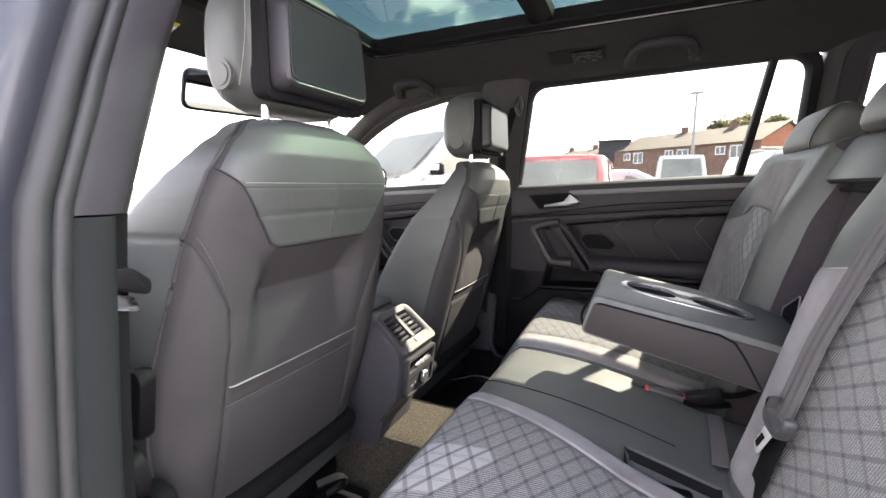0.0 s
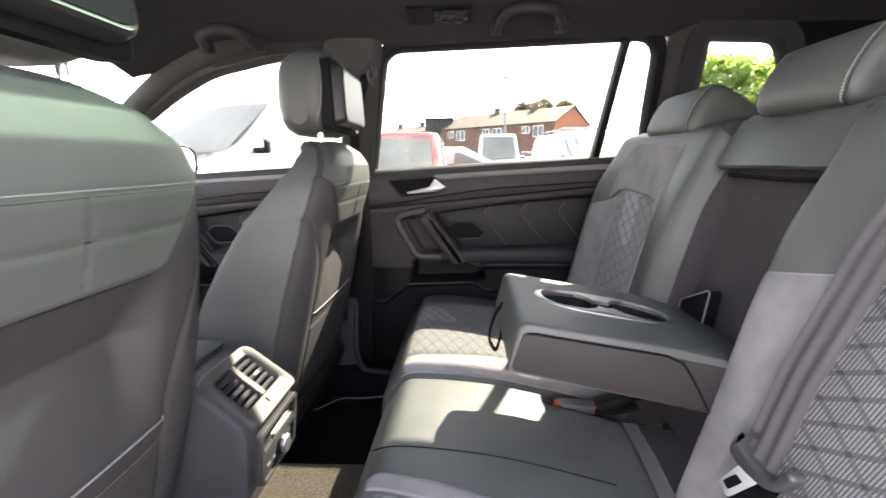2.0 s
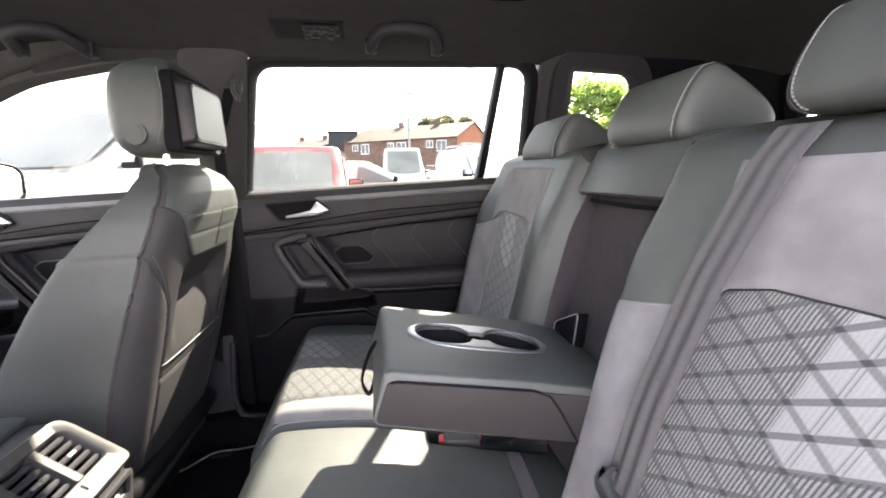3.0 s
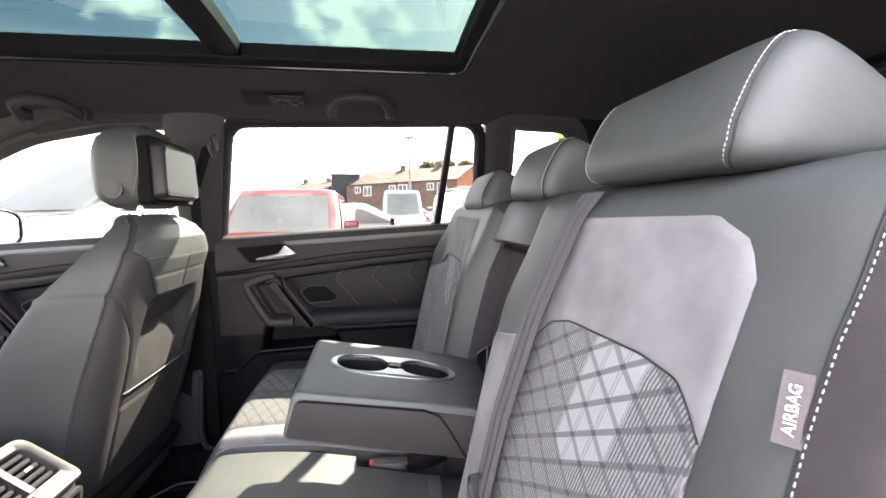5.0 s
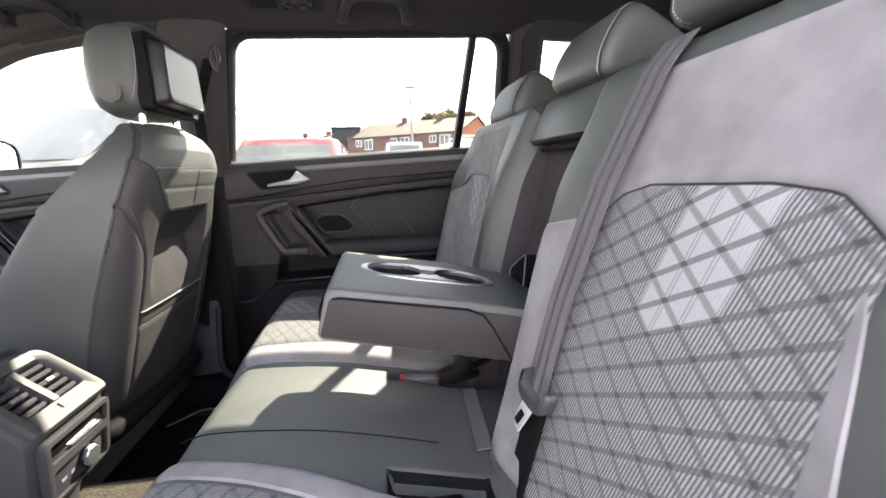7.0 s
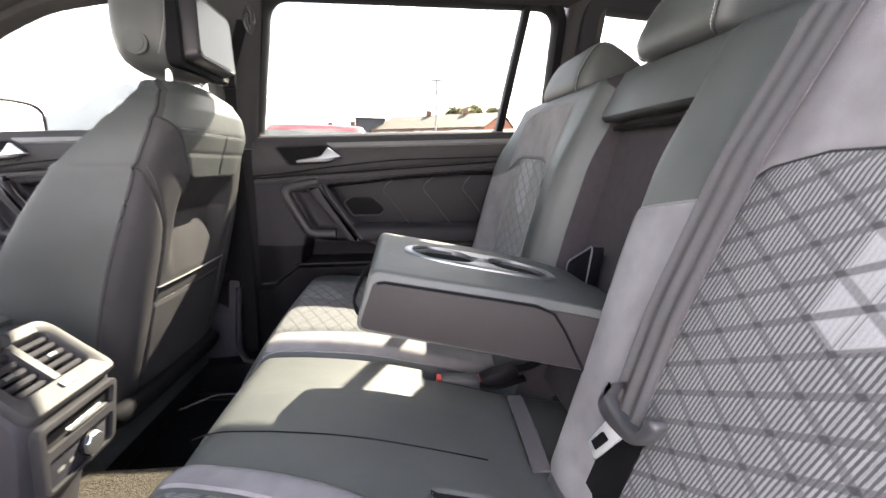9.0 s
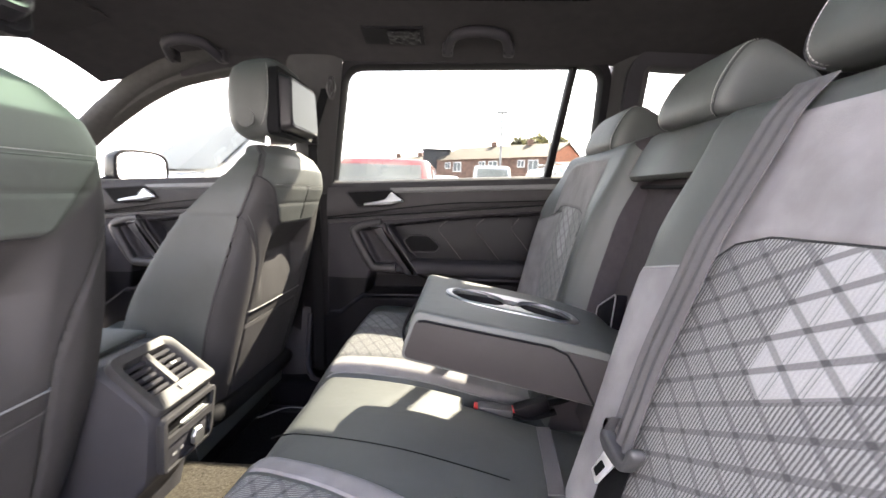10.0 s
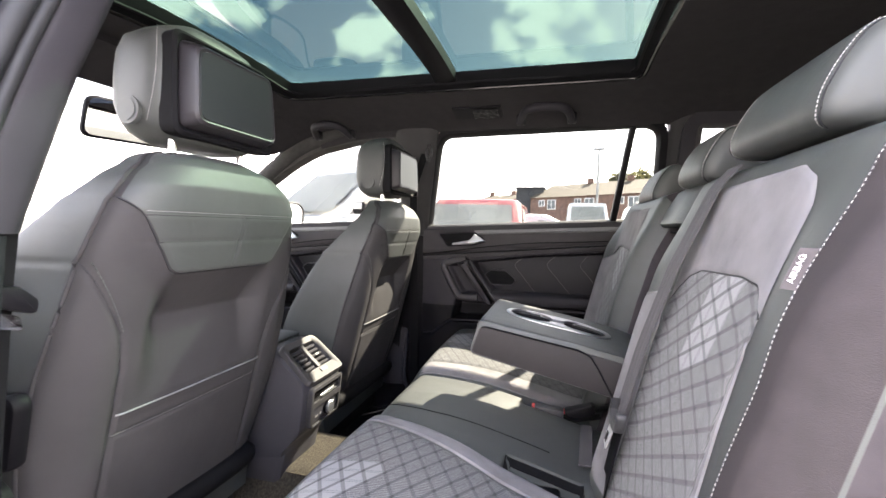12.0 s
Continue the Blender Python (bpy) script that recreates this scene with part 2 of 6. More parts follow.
TRIM_GREY = surface("dark_pillar_plastic", (0.030, 0.029, 0.030), 0.6, var=0.1, scale=30, bump=0.15, fine=1200, spec=0.2)
CARPET = surface("grey_carpet", (0.060, 0.053, 0.043), 1.0, var=0.40, scale=190, bump=1.0, fine=420, spec=0.03, dist=0.006)
MAT_PILE = surface("mat_pile", (0.0070, 0.0070, 0.0080), 1.0, var=0.4, scale=180, bump=0.8, fine=700, spec=0.03)
WEBBING = surface("belt_webbing", (0.068, 0.065, 0.069), 0.75, var=0.1, scale=300, bump=0.3, fine=1300, spec=0.2)
RED = surface("red_button", (0.62, 0.03, 0.03), 0.4, var=0.05, bump=0.0)
LABEL = surface("label_cloth", (0.070, 0.060, 0.063), 0.9, var=0.1, scale=300, bump=0.3, fine=1500)
WHITE_INK = surface("white_ink", (0.85, 0.85, 0.85), 0.8, var=0.03, bump=0.0)
CLEAR_FILM = surface("clear_film", (0.014, 0.014, 0.016), 0.3, var=0.6, scale=80, bump=0.5, fine=60, dist=0.008, spec=0.2)
GLASS_SIDE = glass("side_glass", (0.150, 0.160, 0.156))
GLASS_CLEAR = glass("windscreen_glass", (0.30, 0.32, 0.315))
GLASS_DARK = glass("privacy_glass", (0.135, 0.148, 0.143))
GLASS_ROOF = glass("tinted_roof_glass", (0.0190, 0.0315, 0.0268), gloss=1.0)
MIRROR = surface("mirror_glass", (0.9, 0.9, 0.9), 0.02, metal=1.0, var=0.01, bump=0.0, rvar=0.0)


# ---------------------------------------------------------------- mesh helpers
def thing(name, at, label, category, group="", kind=""):
    ob = new(name)
    ob.empty_display_size = 0.05
    ob.location = at
    bpy.context.view_layer.update()
    return tagged(ob, label, category, group, kind)


def part(name, bm, material, parent=None, label="", smooth=True, sharp=38):
    me = bpy.data.meshes.new(name)
    bmesh.ops.recalc_face_normals(bm, faces=bm.faces[:])
    bm.to_mesh(me)
    bm.free()
    me.materials.append(material)
    if smooth:
        me.polygons.foreach_set("use_smooth", [True] * len(me.polygons))
        me.set_sharp_from_angle(angle=radians(sharp))
    ob = new(name, me)
    if parent is not None:
        ob.parent = parent
        if parent.type == "EMPTY":
            ob.matrix_parent_inverse = Matrix.Translation(-Vector(parent.location))
    if label:
        ob["label"] = label
    return ob


def single(name, bm, material, label, category, group="", kind="", **kw):
    return tagged(part(name, bm, material, None, **kw), label, category, group, kind)


def skin(rings, caps=True, closed_ring=True, loop=False):
    """Joins rings of points into one surface."""
    bm = bmesh.new()
    vs = [[bm.verts.new(p) for p in r] for r in rings]
    n = len(rings[0])
    pairs = list(zip(vs, vs[1:])) + ([(vs[-1], vs[0])] if loop else [])
    for a, b in pairs:
        for i in range(n if closed_ring else n - 1):
            j = (i + 1) % n
            bm.faces.new((a[i], a[j], b[j], b[i]))
    if caps and closed_ring and not loop:
        bm.faces.new(vs[0])
        bm.faces.new(vs[-1][::-1])
    return bm


def grid(f, nu, nv, thick=None):
    """A sheet f(u, v), with u and v from 0 to 1; thick: a vector by which a second face lies behind, closed at the rim."""
    front = [[Vector(f(i / nu, j / nv)) for i in range(nu + 1)] for j in range(nv + 1)]
    bm = bmesh.new()
    a = [[bm.verts.new(p) for p in r] for r in front]
    for j in range(nv):
        for i in range(nu):
            bm.faces.new((a[j][i], a[j][i + 1], a[j + 1][i + 1], a[j + 1][i]))
    if thick is not None:
        t = Vector(thick)
        rim = a[0][:] + [a[j][nu] for j in range(1, nv + 1)] + a[nv][nu - 1::-1] + [a[j][0] for j in range(nv - 1, 0, -1)]
        back = [bm.verts.new(v.co + t) for v in rim]
        for k in range(len(rim)):
            m = (k + 1) % len(rim)
            bm.faces.new((rim[m], rim[k], back[k], back[m]))
    return bm


def tube(pts, r, n=8, closed=False, flat=1.0):
    """A round bar along a line of points."""
    pts = [Vector(p) for p in pts]
    rings = []
    up = Vector((0, 0, 1))
    for i, p in enumerate(pts):
        a = pts[i - 1] if (i or closed) else p
        b = pts[(i + 1) % len(pts)] if (i < len(pts) - 1 or closed) else p
        d = (b - a).normalized()
        ref = up if abs(d.dot(up)) < 0.95 else Vector((1, 0, 0))
        s = d.cross(ref).normalized()
        t = s.cross(d).normalized()
        rings.append([p + s * (r * math.cos(k * math.tau / n)) + t * (r * flat * math.sin(k * math.tau / n)) for k in range(n)])
    return skin(rings, caps=not closed, loop=closed)


def rbox(x0, x1, y0, y1, z0, z1, r=0.004, seg=2):
    bm = bmesh.new()
    bmesh.ops.create_cube(bm, size=1.0)
    for v in bm.verts:
        v.co = Vector((x0 + (v.co.x + 0.5) * (x1 - x0), y0 + (v.co.y + 0.5) * (y1 - y0), z0 + (v.co.z + 0.5) * (z1 - z0)))
    if r > 0:
        bmesh.ops.bevel(bm, geom=bm.edges[:], offset=r, segments=seg, affect="EDGES", profile=0.5)
    return bm


def prism(poly, vec, r=0.0, seg=2):
    """A flat outline of 3D points pushed along vec, with its edges rounded."""
    bm = bmesh.new()
    vec = Vector(vec)
    a = [bm.verts.new(Vector(p)) for p in poly]
    b = [bm.verts.new(Vector(p) + vec) for p in poly]
    n = len(a)
    fa, fb = bm.faces.new(a), bm.faces.new(b[::-1])
    for i in range(n):
        bm.faces.new((a[i], b[i], b[(i + 1) % n], a[(i + 1) % n]))
    bmesh.ops.recalc_face_normals(bm, faces=bm.faces[:])
    if r > 0:
        edges = list(fa.edges) + list(fb.edges)
        bmesh.ops.bevel(bm, geom=edges, offset=r, segments=seg, affect="EDGES", profile=0.5)
    return bm


def merge(*bms):
    """Several shapes of ONE part in one mesh."""
    out = bmesh.new()
    for b in bms:
        me = bpy.data.meshes.new("tmp")
        b.to_mesh(me)
        b.free()
        out.from_mesh(me)
        bpy.data.meshes.remove(me)
    return out


def moved(bm, m):
    bm.transform(m)
    return bm


def smooth_line(pts, per=8, closed=False):
    """A curve through points (Catmull-Rom)."""
    p = [Vector(q) for q in pts]
    n = len(p)
    out = []
    for i in range(n if closed else n - 1):
        a = p[i - 1] if (i or closed) else p[i]
        b, c = p[i], p[(i + 1) % n]
        d = p[(i + 2) % n] if (i + 2 < n or closed) else c
        for k in range(per):
            t = k / per
            out.append(0.5 * ((2 * b) + (c - a) * t + (2 * a - 5 * b + 4 * c - d) * t * t + (3 * b - a - 3 * c + d) * t ** 3))
    if not closed:
        out.append(p[-1])
    return out


def stitches(pts, length=0.005, gap=0.003, r=0.0009):
    """A row of thread stitches along a line."""
    pts = [Vector(p) for p in pts]
    bms, left, on, start = [], length, True, pts[0]
    seg = [start]
    for a, b in zip(pts, pts[1:]):
        d = (b - a).length
        if d < 1e-9:
            continue
        at = 0.0
        while d - at > left:
            at += left
            q = a.lerp(b, at / d)
            if on:
                bms.append((seg[0], q))
            on = not on
            left = length if on else gap
            seg = [q]
        left -= d - at
    bm = bmesh.new()
    for p, q in bms:
        d = (q - p).normalized()
        s = d.cross(Vector((0, 0, 1)) if abs(d.z) < 0.9 else Vector((1, 0, 0))).normalized()
        t = s.cross(d)
        ring = []
        for e in (p, q):
            ring.append([bm.verts.new(e + s * r * cx + t * r * cy) for cx, cy in ((1, 0), (0, 1), (-1, 0), (0, -1))])
        for k in range(4):
            bm.faces.new((ring[0][k], ring[0][(k + 1) % 4], ring[1][(k + 1) % 4], ring[1][k]))
        bm.faces.new(ring[0][::-1])
        bm.faces.new(ring[1])
    return bm


def lerp(x, pts):
    """Piecewise smooth value from (x, value) pairs."""
    if x <= pts[0][0]:
        return pts[0][1]
    for (a, va), (b, vb) in zip(pts, pts[1:]):
        if x <= b:
            t = (x - a) / (b - a)
            return va + (vb - va) * t
    return pts[-1][1]


def eased(pts, r, n=90):
    """The same line through the points with its bends rounded over r; the ends stay."""
    lo, hi = pts[0][0], pts[-1][0]
    out = []
    for i in range(n + 1):
        x = lo + (hi - lo) * i / n
        k = min(r, x - lo, hi - x)
        out.append((x, sum(lerp(x + k * j / 4, pts) for j in range(-4, 5)) / 9))
    return out


def sstep(a, b, x):
    t = min(1.0, max(0.0, (x - a) / (b - a)))
    return t * t * (3 - 2 * t)


def seg_dist(px, py, a, b):
    dx, dy = b[0] - a[0], b[1] - a[1]
    t = max(0.0, min(1.0, ((px - a[0]) * dx + (py - a[1]) * dy) / (dx * dx + dy * dy)))
    return math.hypot(px - a[0] - t * dx, py - a[1] - t * dy)


def line_dist(px, py, line):
    return min(seg_dist(px, py, a, b) for a, b in zip(line, line[1:]))


def rounded(poly, r, n=5):
    """A 2D outline with its corners rounded; r: one radius or one for each corner."""
    out = []
    m = len(poly)
    rs = r if isinstance(r, (list, tuple)) else [r] * m
    for i in range(m):
        p = Vector(poly[i])
        a, b = (Vector(poly[i - 1]) - p), (Vector(poly[(i + 1) % m]) - p)
        ra = min(rs[i], a.length * 0.49, b.length * 0.49)
        s, e = p + a.normalized() * ra, p + b.normalized() * ra
        for k in range(n + 1):
            t = k / n
            out.append((1 - t) ** 2 * s + 2 * t * (1 - t) * p + t * t * e)
    return out


def carve(bm, cutter):
    """bm with the closed shape cutter taken out of it."""
    obs = []
    for k, b_ in enumerate((bm, cutter)):
        bmesh.ops.recalc_face_normals(b_, faces=b_.faces[:])
        me_ = bpy.data.meshes.new("tmp")
        b_.to_mesh(me_)
        b_.free()
        obs.append(new("tmp", me_))
    mod = obs[0].modifiers.new("cut", "BOOLEAN")
    mod.operation, mod.object, mod.solver = "DIFFERENCE", obs[1], "EXACT"
    bpy.context.view_layer.update()
    res = bpy.data.meshes.new_from_object(obs[0].evaluated_get(bpy.context.evaluated_depsgraph_get()))
    out = bmesh.new()
    out.from_mesh(res)
    for o_ in obs:
        bpy.data.objects.remove(o_)
    return out


# ---------------------------------------------------------------- the car's shell
def wall_y(z):
    """Inner face of the right flank: upright to the waist, leaning in above it."""
    return 0.74 if z < 1.2 else 0.74 - (z - 1.2) * 0.30


def roof_z(x, y):
    z = 1.648 - 0.075 * (abs(y) / 0.6) ** 3
    if x < -0.70:
        z -= 0.55 * (-0.70 - x) ** 2 + 0.06 * (-0.70 - x)
    if x > 0.5:
        z -= 0.07 * (x - 0.5) ** 2
    return z


def flank_ring(loop, width, side=1, proud=0.012, deep=0.030, inset=0.0):
    """A trim frame round a window outline (x, z) in a flank."""
    n = len(loop)
    cx, cz = sum(p[0] for p in loop) / n, sum(p[1] for p in loop) / n
    rings = [[], [], [], [], []]
    for i in range(n):
        p, a, b = Vector(loop[i][:2]), Vector(loop[i - 1][:2]), Vector(loop[(i + 1) % n][:2])
        t = (b - a).normalized()
        nn = Vector((t.y, -t.x))
        if nn.dot(p - Vector((cx, cz))) < 0:
            nn = -nn
        for k, (d, dy) in enumerate(((0.0, deep), (0.0, 0.004), (0.008, -proud), (width, -proud), (width, deep))):
            q = p + nn * d
            rings[k].append((q.x, side * (wall_y(q.y) - inset + dy), q.y))
    return skin(rings, caps=False, loop=True)


def pane(loop, side=1, off=0.03, inset=0.0):
    bm = bmesh.new()
    bm.faces.new([bm.verts.new((p[0], side * (wall_y(p[1]) - inset + off), p[1])) for p in loop])
    return bm


# headlining with the opening of the panoramic roof
HOLE = rounded([(-0.757, -0.357), (0.392, -0.357), (0.392, 0.357), (-0.757, 0.357)], [0.07, 0.04, 0.04, 0.07], 6)
def outer_of(p):
    x, y = p
    cx, cy = -0.18, 0.0
    dx, dy = x - cx, y - cy
    k = min((1.62 if dx > 0 else 0.86) / max(abs(dx), 1e-6), 0.625 / max(abs(dy), 1e-6))
    return cx + dx * k, cy + dy * k
HL_LOOP = []
for i in range(len(HOLE)):
    a, b = HOLE[i], HOLE[(i + 1) % len(HOLE)]
    steps = max(1, int((b - a).length / 0.05))
    HL_LOOP += [a.lerp(b, k / steps) for k in range(steps)]
hl_rings = [[(p.x, p.y, roof_z(p.x, p.y) + 0.05) for p in HL_LOOP], [(p.x, p.y, roof_z(p.x, p.y) + 0.012) for p in HL_LOOP]]
for k in range(0, 13):
    t = (k / 12) ** 1.3
    row = []
    for p in HL_LOOP:
        ox, oy = outer_of(p)
        x, y = p.x + (ox - p.x) * t, p.y + (oy - p.y) * t
        row.append((x, y, roof_z(x, y)))
    hl_rings.append(row)
hl_rings.append([(x, y, z + 0.06) for x, y, z in hl_rings[-1]])
single("ceiling", skin(hl_rings, caps=False), HEADLINER, "black cloth headlining round the panoramic roof", "ceiling", kind="structure")

# outer roof skin, which closes the roof round the glass
roof_top = [[(p.x, p.y, roof_z(p.x, p.y) + 0.055) for p in HL_LOOP]]
for t in (0.25, 0.5, 0.75, 1.0):
    roof_top.append([])
    for p in HL_LOOP:
        ox, oy = outer_of(p)
        x, y = p.x + (ox - p.x) * t, p.y + (oy * 1.10 - p.y) * t
        roof_top[-1].append((x, y, roof_z(x, min(0.6, max(-0.6, y))) + 0.055))
single("roof_panel", skin(roof_top, caps=False), PAINT, "slate blue painted roof skin of the car", "car roof", kind="structure")

# panoramic roof
pano = thing("panoramic_roof", (-0.18, 0, 1.66), "dark-framed panoramic sunroof with two green-tinted panes", "sunroof")
SEAL_LOOP = [(p.x, p.y) for p in HL_LOOP]
def in_loop(off, zz):
    """The roof opening's outline drawn in by off."""
    n_ = len(HL_LOOP)
    out = []
    for i in range(n_):
        t_ = (HL_LOOP[(i + 1) % n_] - HL_LOOP[i - 1]).normalized()
        q = HL_LOOP[i] + Vector((-t_.y, t_.x)) * off
        out.append((q.x, q.y, roof_z(HL_LOOP[i].x, HL_LOOP[i].y) + zz))
    return out
part("frame_ledge", skin([in_loop(-0.002, 0.004), in_loop(0.004, 0.002), in_loop(0.012, 0.008), in_loop(0.020, 0.012), in_loop(0.024, 0.020), in_loop(0.026, 0.050)], caps=False), MATT_BLACK, pano, "black frame round the glass")
for name, off, zz, r in (("frame_seal", 0.0, 0.004, 0.006), ("inner_rail", -0.026, 0.016, 0.004)):
    pts = []
    for x, y in SEAL_LOOP:
        sx, sy = (x + 0.18), y
        f = 1 + off / max(0.2, math.hypot(sx, sy))
        pts.append((-0.18 + sx * f, sy * f, roof_z(x, y) + zz))
    part(name, tube(pts, r, 8, closed=True), GLOSS_BLACK if name == "frame_seal" else PLASTIC_HARD, pano)
part("cross_bar", grid(lambda u, v: (-0.216 + 0.066 * u, -0.345 + 0.69 * v, roof_z(-0.18, -0.345 + 0.69 * v) + 0.018 - 0.006 * math.sin(u * math.pi)), 6, 16, (0, 0, 0.03)), PLASTIC_HARD, pano)
for x0, x1 in ((-0.76, -0.205), (-0.16, 0.40)):
    part("pane", grid(lambda u, v: (x0 + (x1 - x0) * u, -0.36 + 0.72 * v, roof_z(0, -0.36 + 0.72 * v) + 0.052), 2, 12), GLASS_ROOF, pano, "green-tinted roof glass")

# right flank: window openings
REAR_OPEN = rounded([(-0.345, 1.200), (-0.275, 1.548), (0.492, 1.562), (0.500, 1.245)], [0.02, 0.045, 0.05, 0.03], 6)
FRONT_OPEN = rounded([(-0.458, 1.195), (-0.450, 1.540), (-0.62, 1.535), (-0.83, 1.496), (-0.96, 1.440), (-1.12, 1.350), (-1.32, 1.215), (-1.34, 1.165)], [0.02, 0.04, 0.05, 0.05, 0.05, 0.05, 0.02, 0.02], 4)
CARGO_OPEN = rounded([(0.603, 1.26), (0.603, 1.545), (0.795, 1.537), (0.830, 1.47), (0.875, 1.25)], [0.03, 0.02, 0.03, 0.05, 0.02], 5)
for num, (loop, width, inset, mat_, lab) in enumerate(((REAR_OPEN, 0.030, 0.0, GLASS_DARK, "tinted rear side window in black trim"), (FRONT_OPEN, 0.022, 0.0, GLASS_SIDE, "clear front side window with a raked front edge"), (CARGO_OPEN, 0.05, 0.05, GLASS_DARK, "small rear quarter window beside the boot")), 1):
    win = thing("window_%d" % num, (sum(p[0] for p in loop) / len(loop), 0.7, 1.2), lab, "window", kind="structure")
    part("window_frame", flank_ring(loop, width, inset=inset), (PLASTIC_HARD, PILLAR_GREY, DOOR_SOFT)[num - 1], win)
    part("pane", pane(loop, inset=inset), mat_, win)
    if num == 1:
        bar = [(0.359, 1.236), (0.382, 1.236), (0.422, 1.562), (0.402, 1.562)]
        part("divider_bar", prism([(x, wall_y(z) - 0.004, z) for x, z in bar], (0, 0.045, 0), 0.006), PLASTIC_HARD, win)
        part("sill_strip", grid(lambda u, v: (-0.36 + 0.88 * u, 0.722 + 0.035 * v, 1.196 + 0.046 * u + 0.010 * math.sin(v * math.pi)), 20, 5), PLASTIC_GREY, win)

# trims between the windows, each a bowed panel
def trim_panel(name, f, nu, nv, material, label, thick=(0, 0.06, 0)):
    return single(name, grid(f, nu, nv, thick), material, label, "trim", kind="structure", sharp=50)

def b_pillar(u, v):
    z = 1.165 + (1.575 - 1.165) * v
    x0 = lerp(z, [(0.48, -0.485), (1.2, -0.465), (1.57, -0.458)])
    x1 = lerp(z, [(0.48, -0.345), (1.2, -0.352), (1.57, -0.285)])
    return (x0 + (x1 - x0) * u, wall_y(z) - 0.018 - 0.022 * math.sin(u * math.pi) ** 0.6, z)
trim_panel("trim_b_pillar", b_pillar, 10, 24, TRIM_GREY, "dark plastic trim on the centre pillar")
# Separate darker lower trim; its black also carries the shade down there.
trim_panel("trim_b_pillar_lower", lambda u, v: (lambda p: (p[0], p[1] + 0.003, p[2]))(b_pillar(u, (0.48 + 0.683 * v - 1.165) / 0.41)), 10, 24, PLASTIC_HARD, "dark plastic trim on the lower centre pillar, blackened for its shade")
def c_pillar(u, v):
    z = 1.10 + 0.48 * v
    return (0.525 + 0.085 * u, wall_y(z) - 0.012 - 0.05 * u - 0.01 * math.sin(u * math.pi), z)
trim_panel("trim_c_pillar", c_pillar, 6, 12, TRIM_GREY, "dark plastic trim on the rear pillar")
def d_pillar(u, v):
    z = 1.20 + 0.40 * v
    xl = lerp(z, [(1.25, 0.905), (1.47, 0.860), (1.535, 0.822), (1.60, 0.815)])
    return (xl + (1.38 - xl) * u, wall_y(z) - 0.056 - 0.02 * math.sin(u * math.pi), z)
trim_panel("trim_d_pillar_right", d_pillar, 8, 10, PLASTIC, "dark plastic trim on the rearmost pillar")
trim_panel("trim_cantrail", lambda u, v: (lambda x, lo: (x, lerp(x, [(-0.30, wall_y(lo) - 0.012), (-0.23, 0.640)]) * (1 - v) + 0.590 * v, lo + (1.586 - lo) * v))(-0.80 + 2.05 * u, lerp(-0.80 + 2.05 * u, [(-0.80, 1.515), (-0.62, 1.548), (-0.43, 1.553), (-0.36, 1.553), (-0.28, 1.572), (0.52, 1.578)])), 40, 4, HEADLINER, "cloth-covered rail above the side windows", (0, 0.02, 0.02))
trim_panel("trim_boot_side", lambda u, v: (0.50 + 0.95 * u, 0.735 - 0.11 * sstep(0, 0.2, u), 0.45 + 0.82 * v), 20, 8, FABRIC, "dark lining of the boot side")
single("trim_a_pillar", tube(smooth_line([(-0.68, 0.615, 1.598), (-0.88, 0.648, 1.537), (-1.05, 0.676, 1.443), (-1.20, 0.696, 1.336), (-1.42, 0.715, 1.18), (-1.52, 0.72, 1.10)], 6), 0.046, 12, flat=0.8), PILLAR_GREY, "grey plastic trim on the windscreen pillar", "trim", kind="structure")
single("trim_a_pillar_left", tube(smooth_line([(-0.68, -0.615, 1.598), (-0.88, -0.648, 1.537), (-1.05, -0.676, 1.443), (-1.20, -0.696, 1.336), (-1.42, -0.715, 1.18), (-1.52, -0.72, 1.10)], 6), 0.046, 12, flat=0.8), PILLAR_GREY, "grey plastic trim on the other windscreen pillar", "trim", kind="structure")

# outer skin of the right flank below the waist, of the far end and of the left side
single("wall_right", rbox(-1.6, 1.5, 0.80, 0.88, 0.25, 1.17, 0.01), PAINT, "slate blue painted outer flank of the car", "car body", kind="structure")
single("wall_left_boot", rbox(0.62, 1.5, -0.74, -0.66, 0.30, 1.25, 0.01), FABRIC, "dark lining of the other boot side", "car body", kind="structure")
single("trim_d_pillar_left", rbox(0.66, 0.80, -0.70, -0.60, 1.25, 1.60, 0.02), PLASTIC, "dark plastic trim on the left rear pillar", "trim", kind="structure")
single("wall_tailgate", rbox(1.46, 1.54, -0.68, 0.68, 0.30, 1.17, 0.02), PLASTIC, "dark plastic tailgate lining below the rear window", "car body", kind="structure")
tail = thing("window_4", (1.40, 0, 1.17), "rear window in the tailgate", "window", kind="structure")
part("window_frame", rbox(1.26, 1.34, -0.64, 0.64, 1.585, 1.66, 0.02), PLASTIC, tail)
for s in (-1, 1):
    part("window_frame", tube([(1.30, s * 0.58, 1.62), (1.50, s * 0.64, 1.15)], 0.04, 8), PLASTIC, tail)
part("pane", grid(lambda u, v: (1.33 + 0.18 * v, -0.6 + 1.2 * u, 1.60 - 0.44 * v), 8, 4), GLASS_DARK, tail)
left_q = thing("window_5", (0.95, -0.66, 1.25), "tinted rear quarter window on the open side", "window", kind="structure")
part("pane", grid(lambda u, v: (0.62 + 0.78 * u, -0.70 + 0.10 * v, 1.25 + 0.36 * v), 4, 4), GLASS_DARK, left_q)
part("window_frame", tube([(1.30, -0.68, 1.24), (1.22, -0.60, 1.60)], 0.05, 8), PLASTIC, left_q)
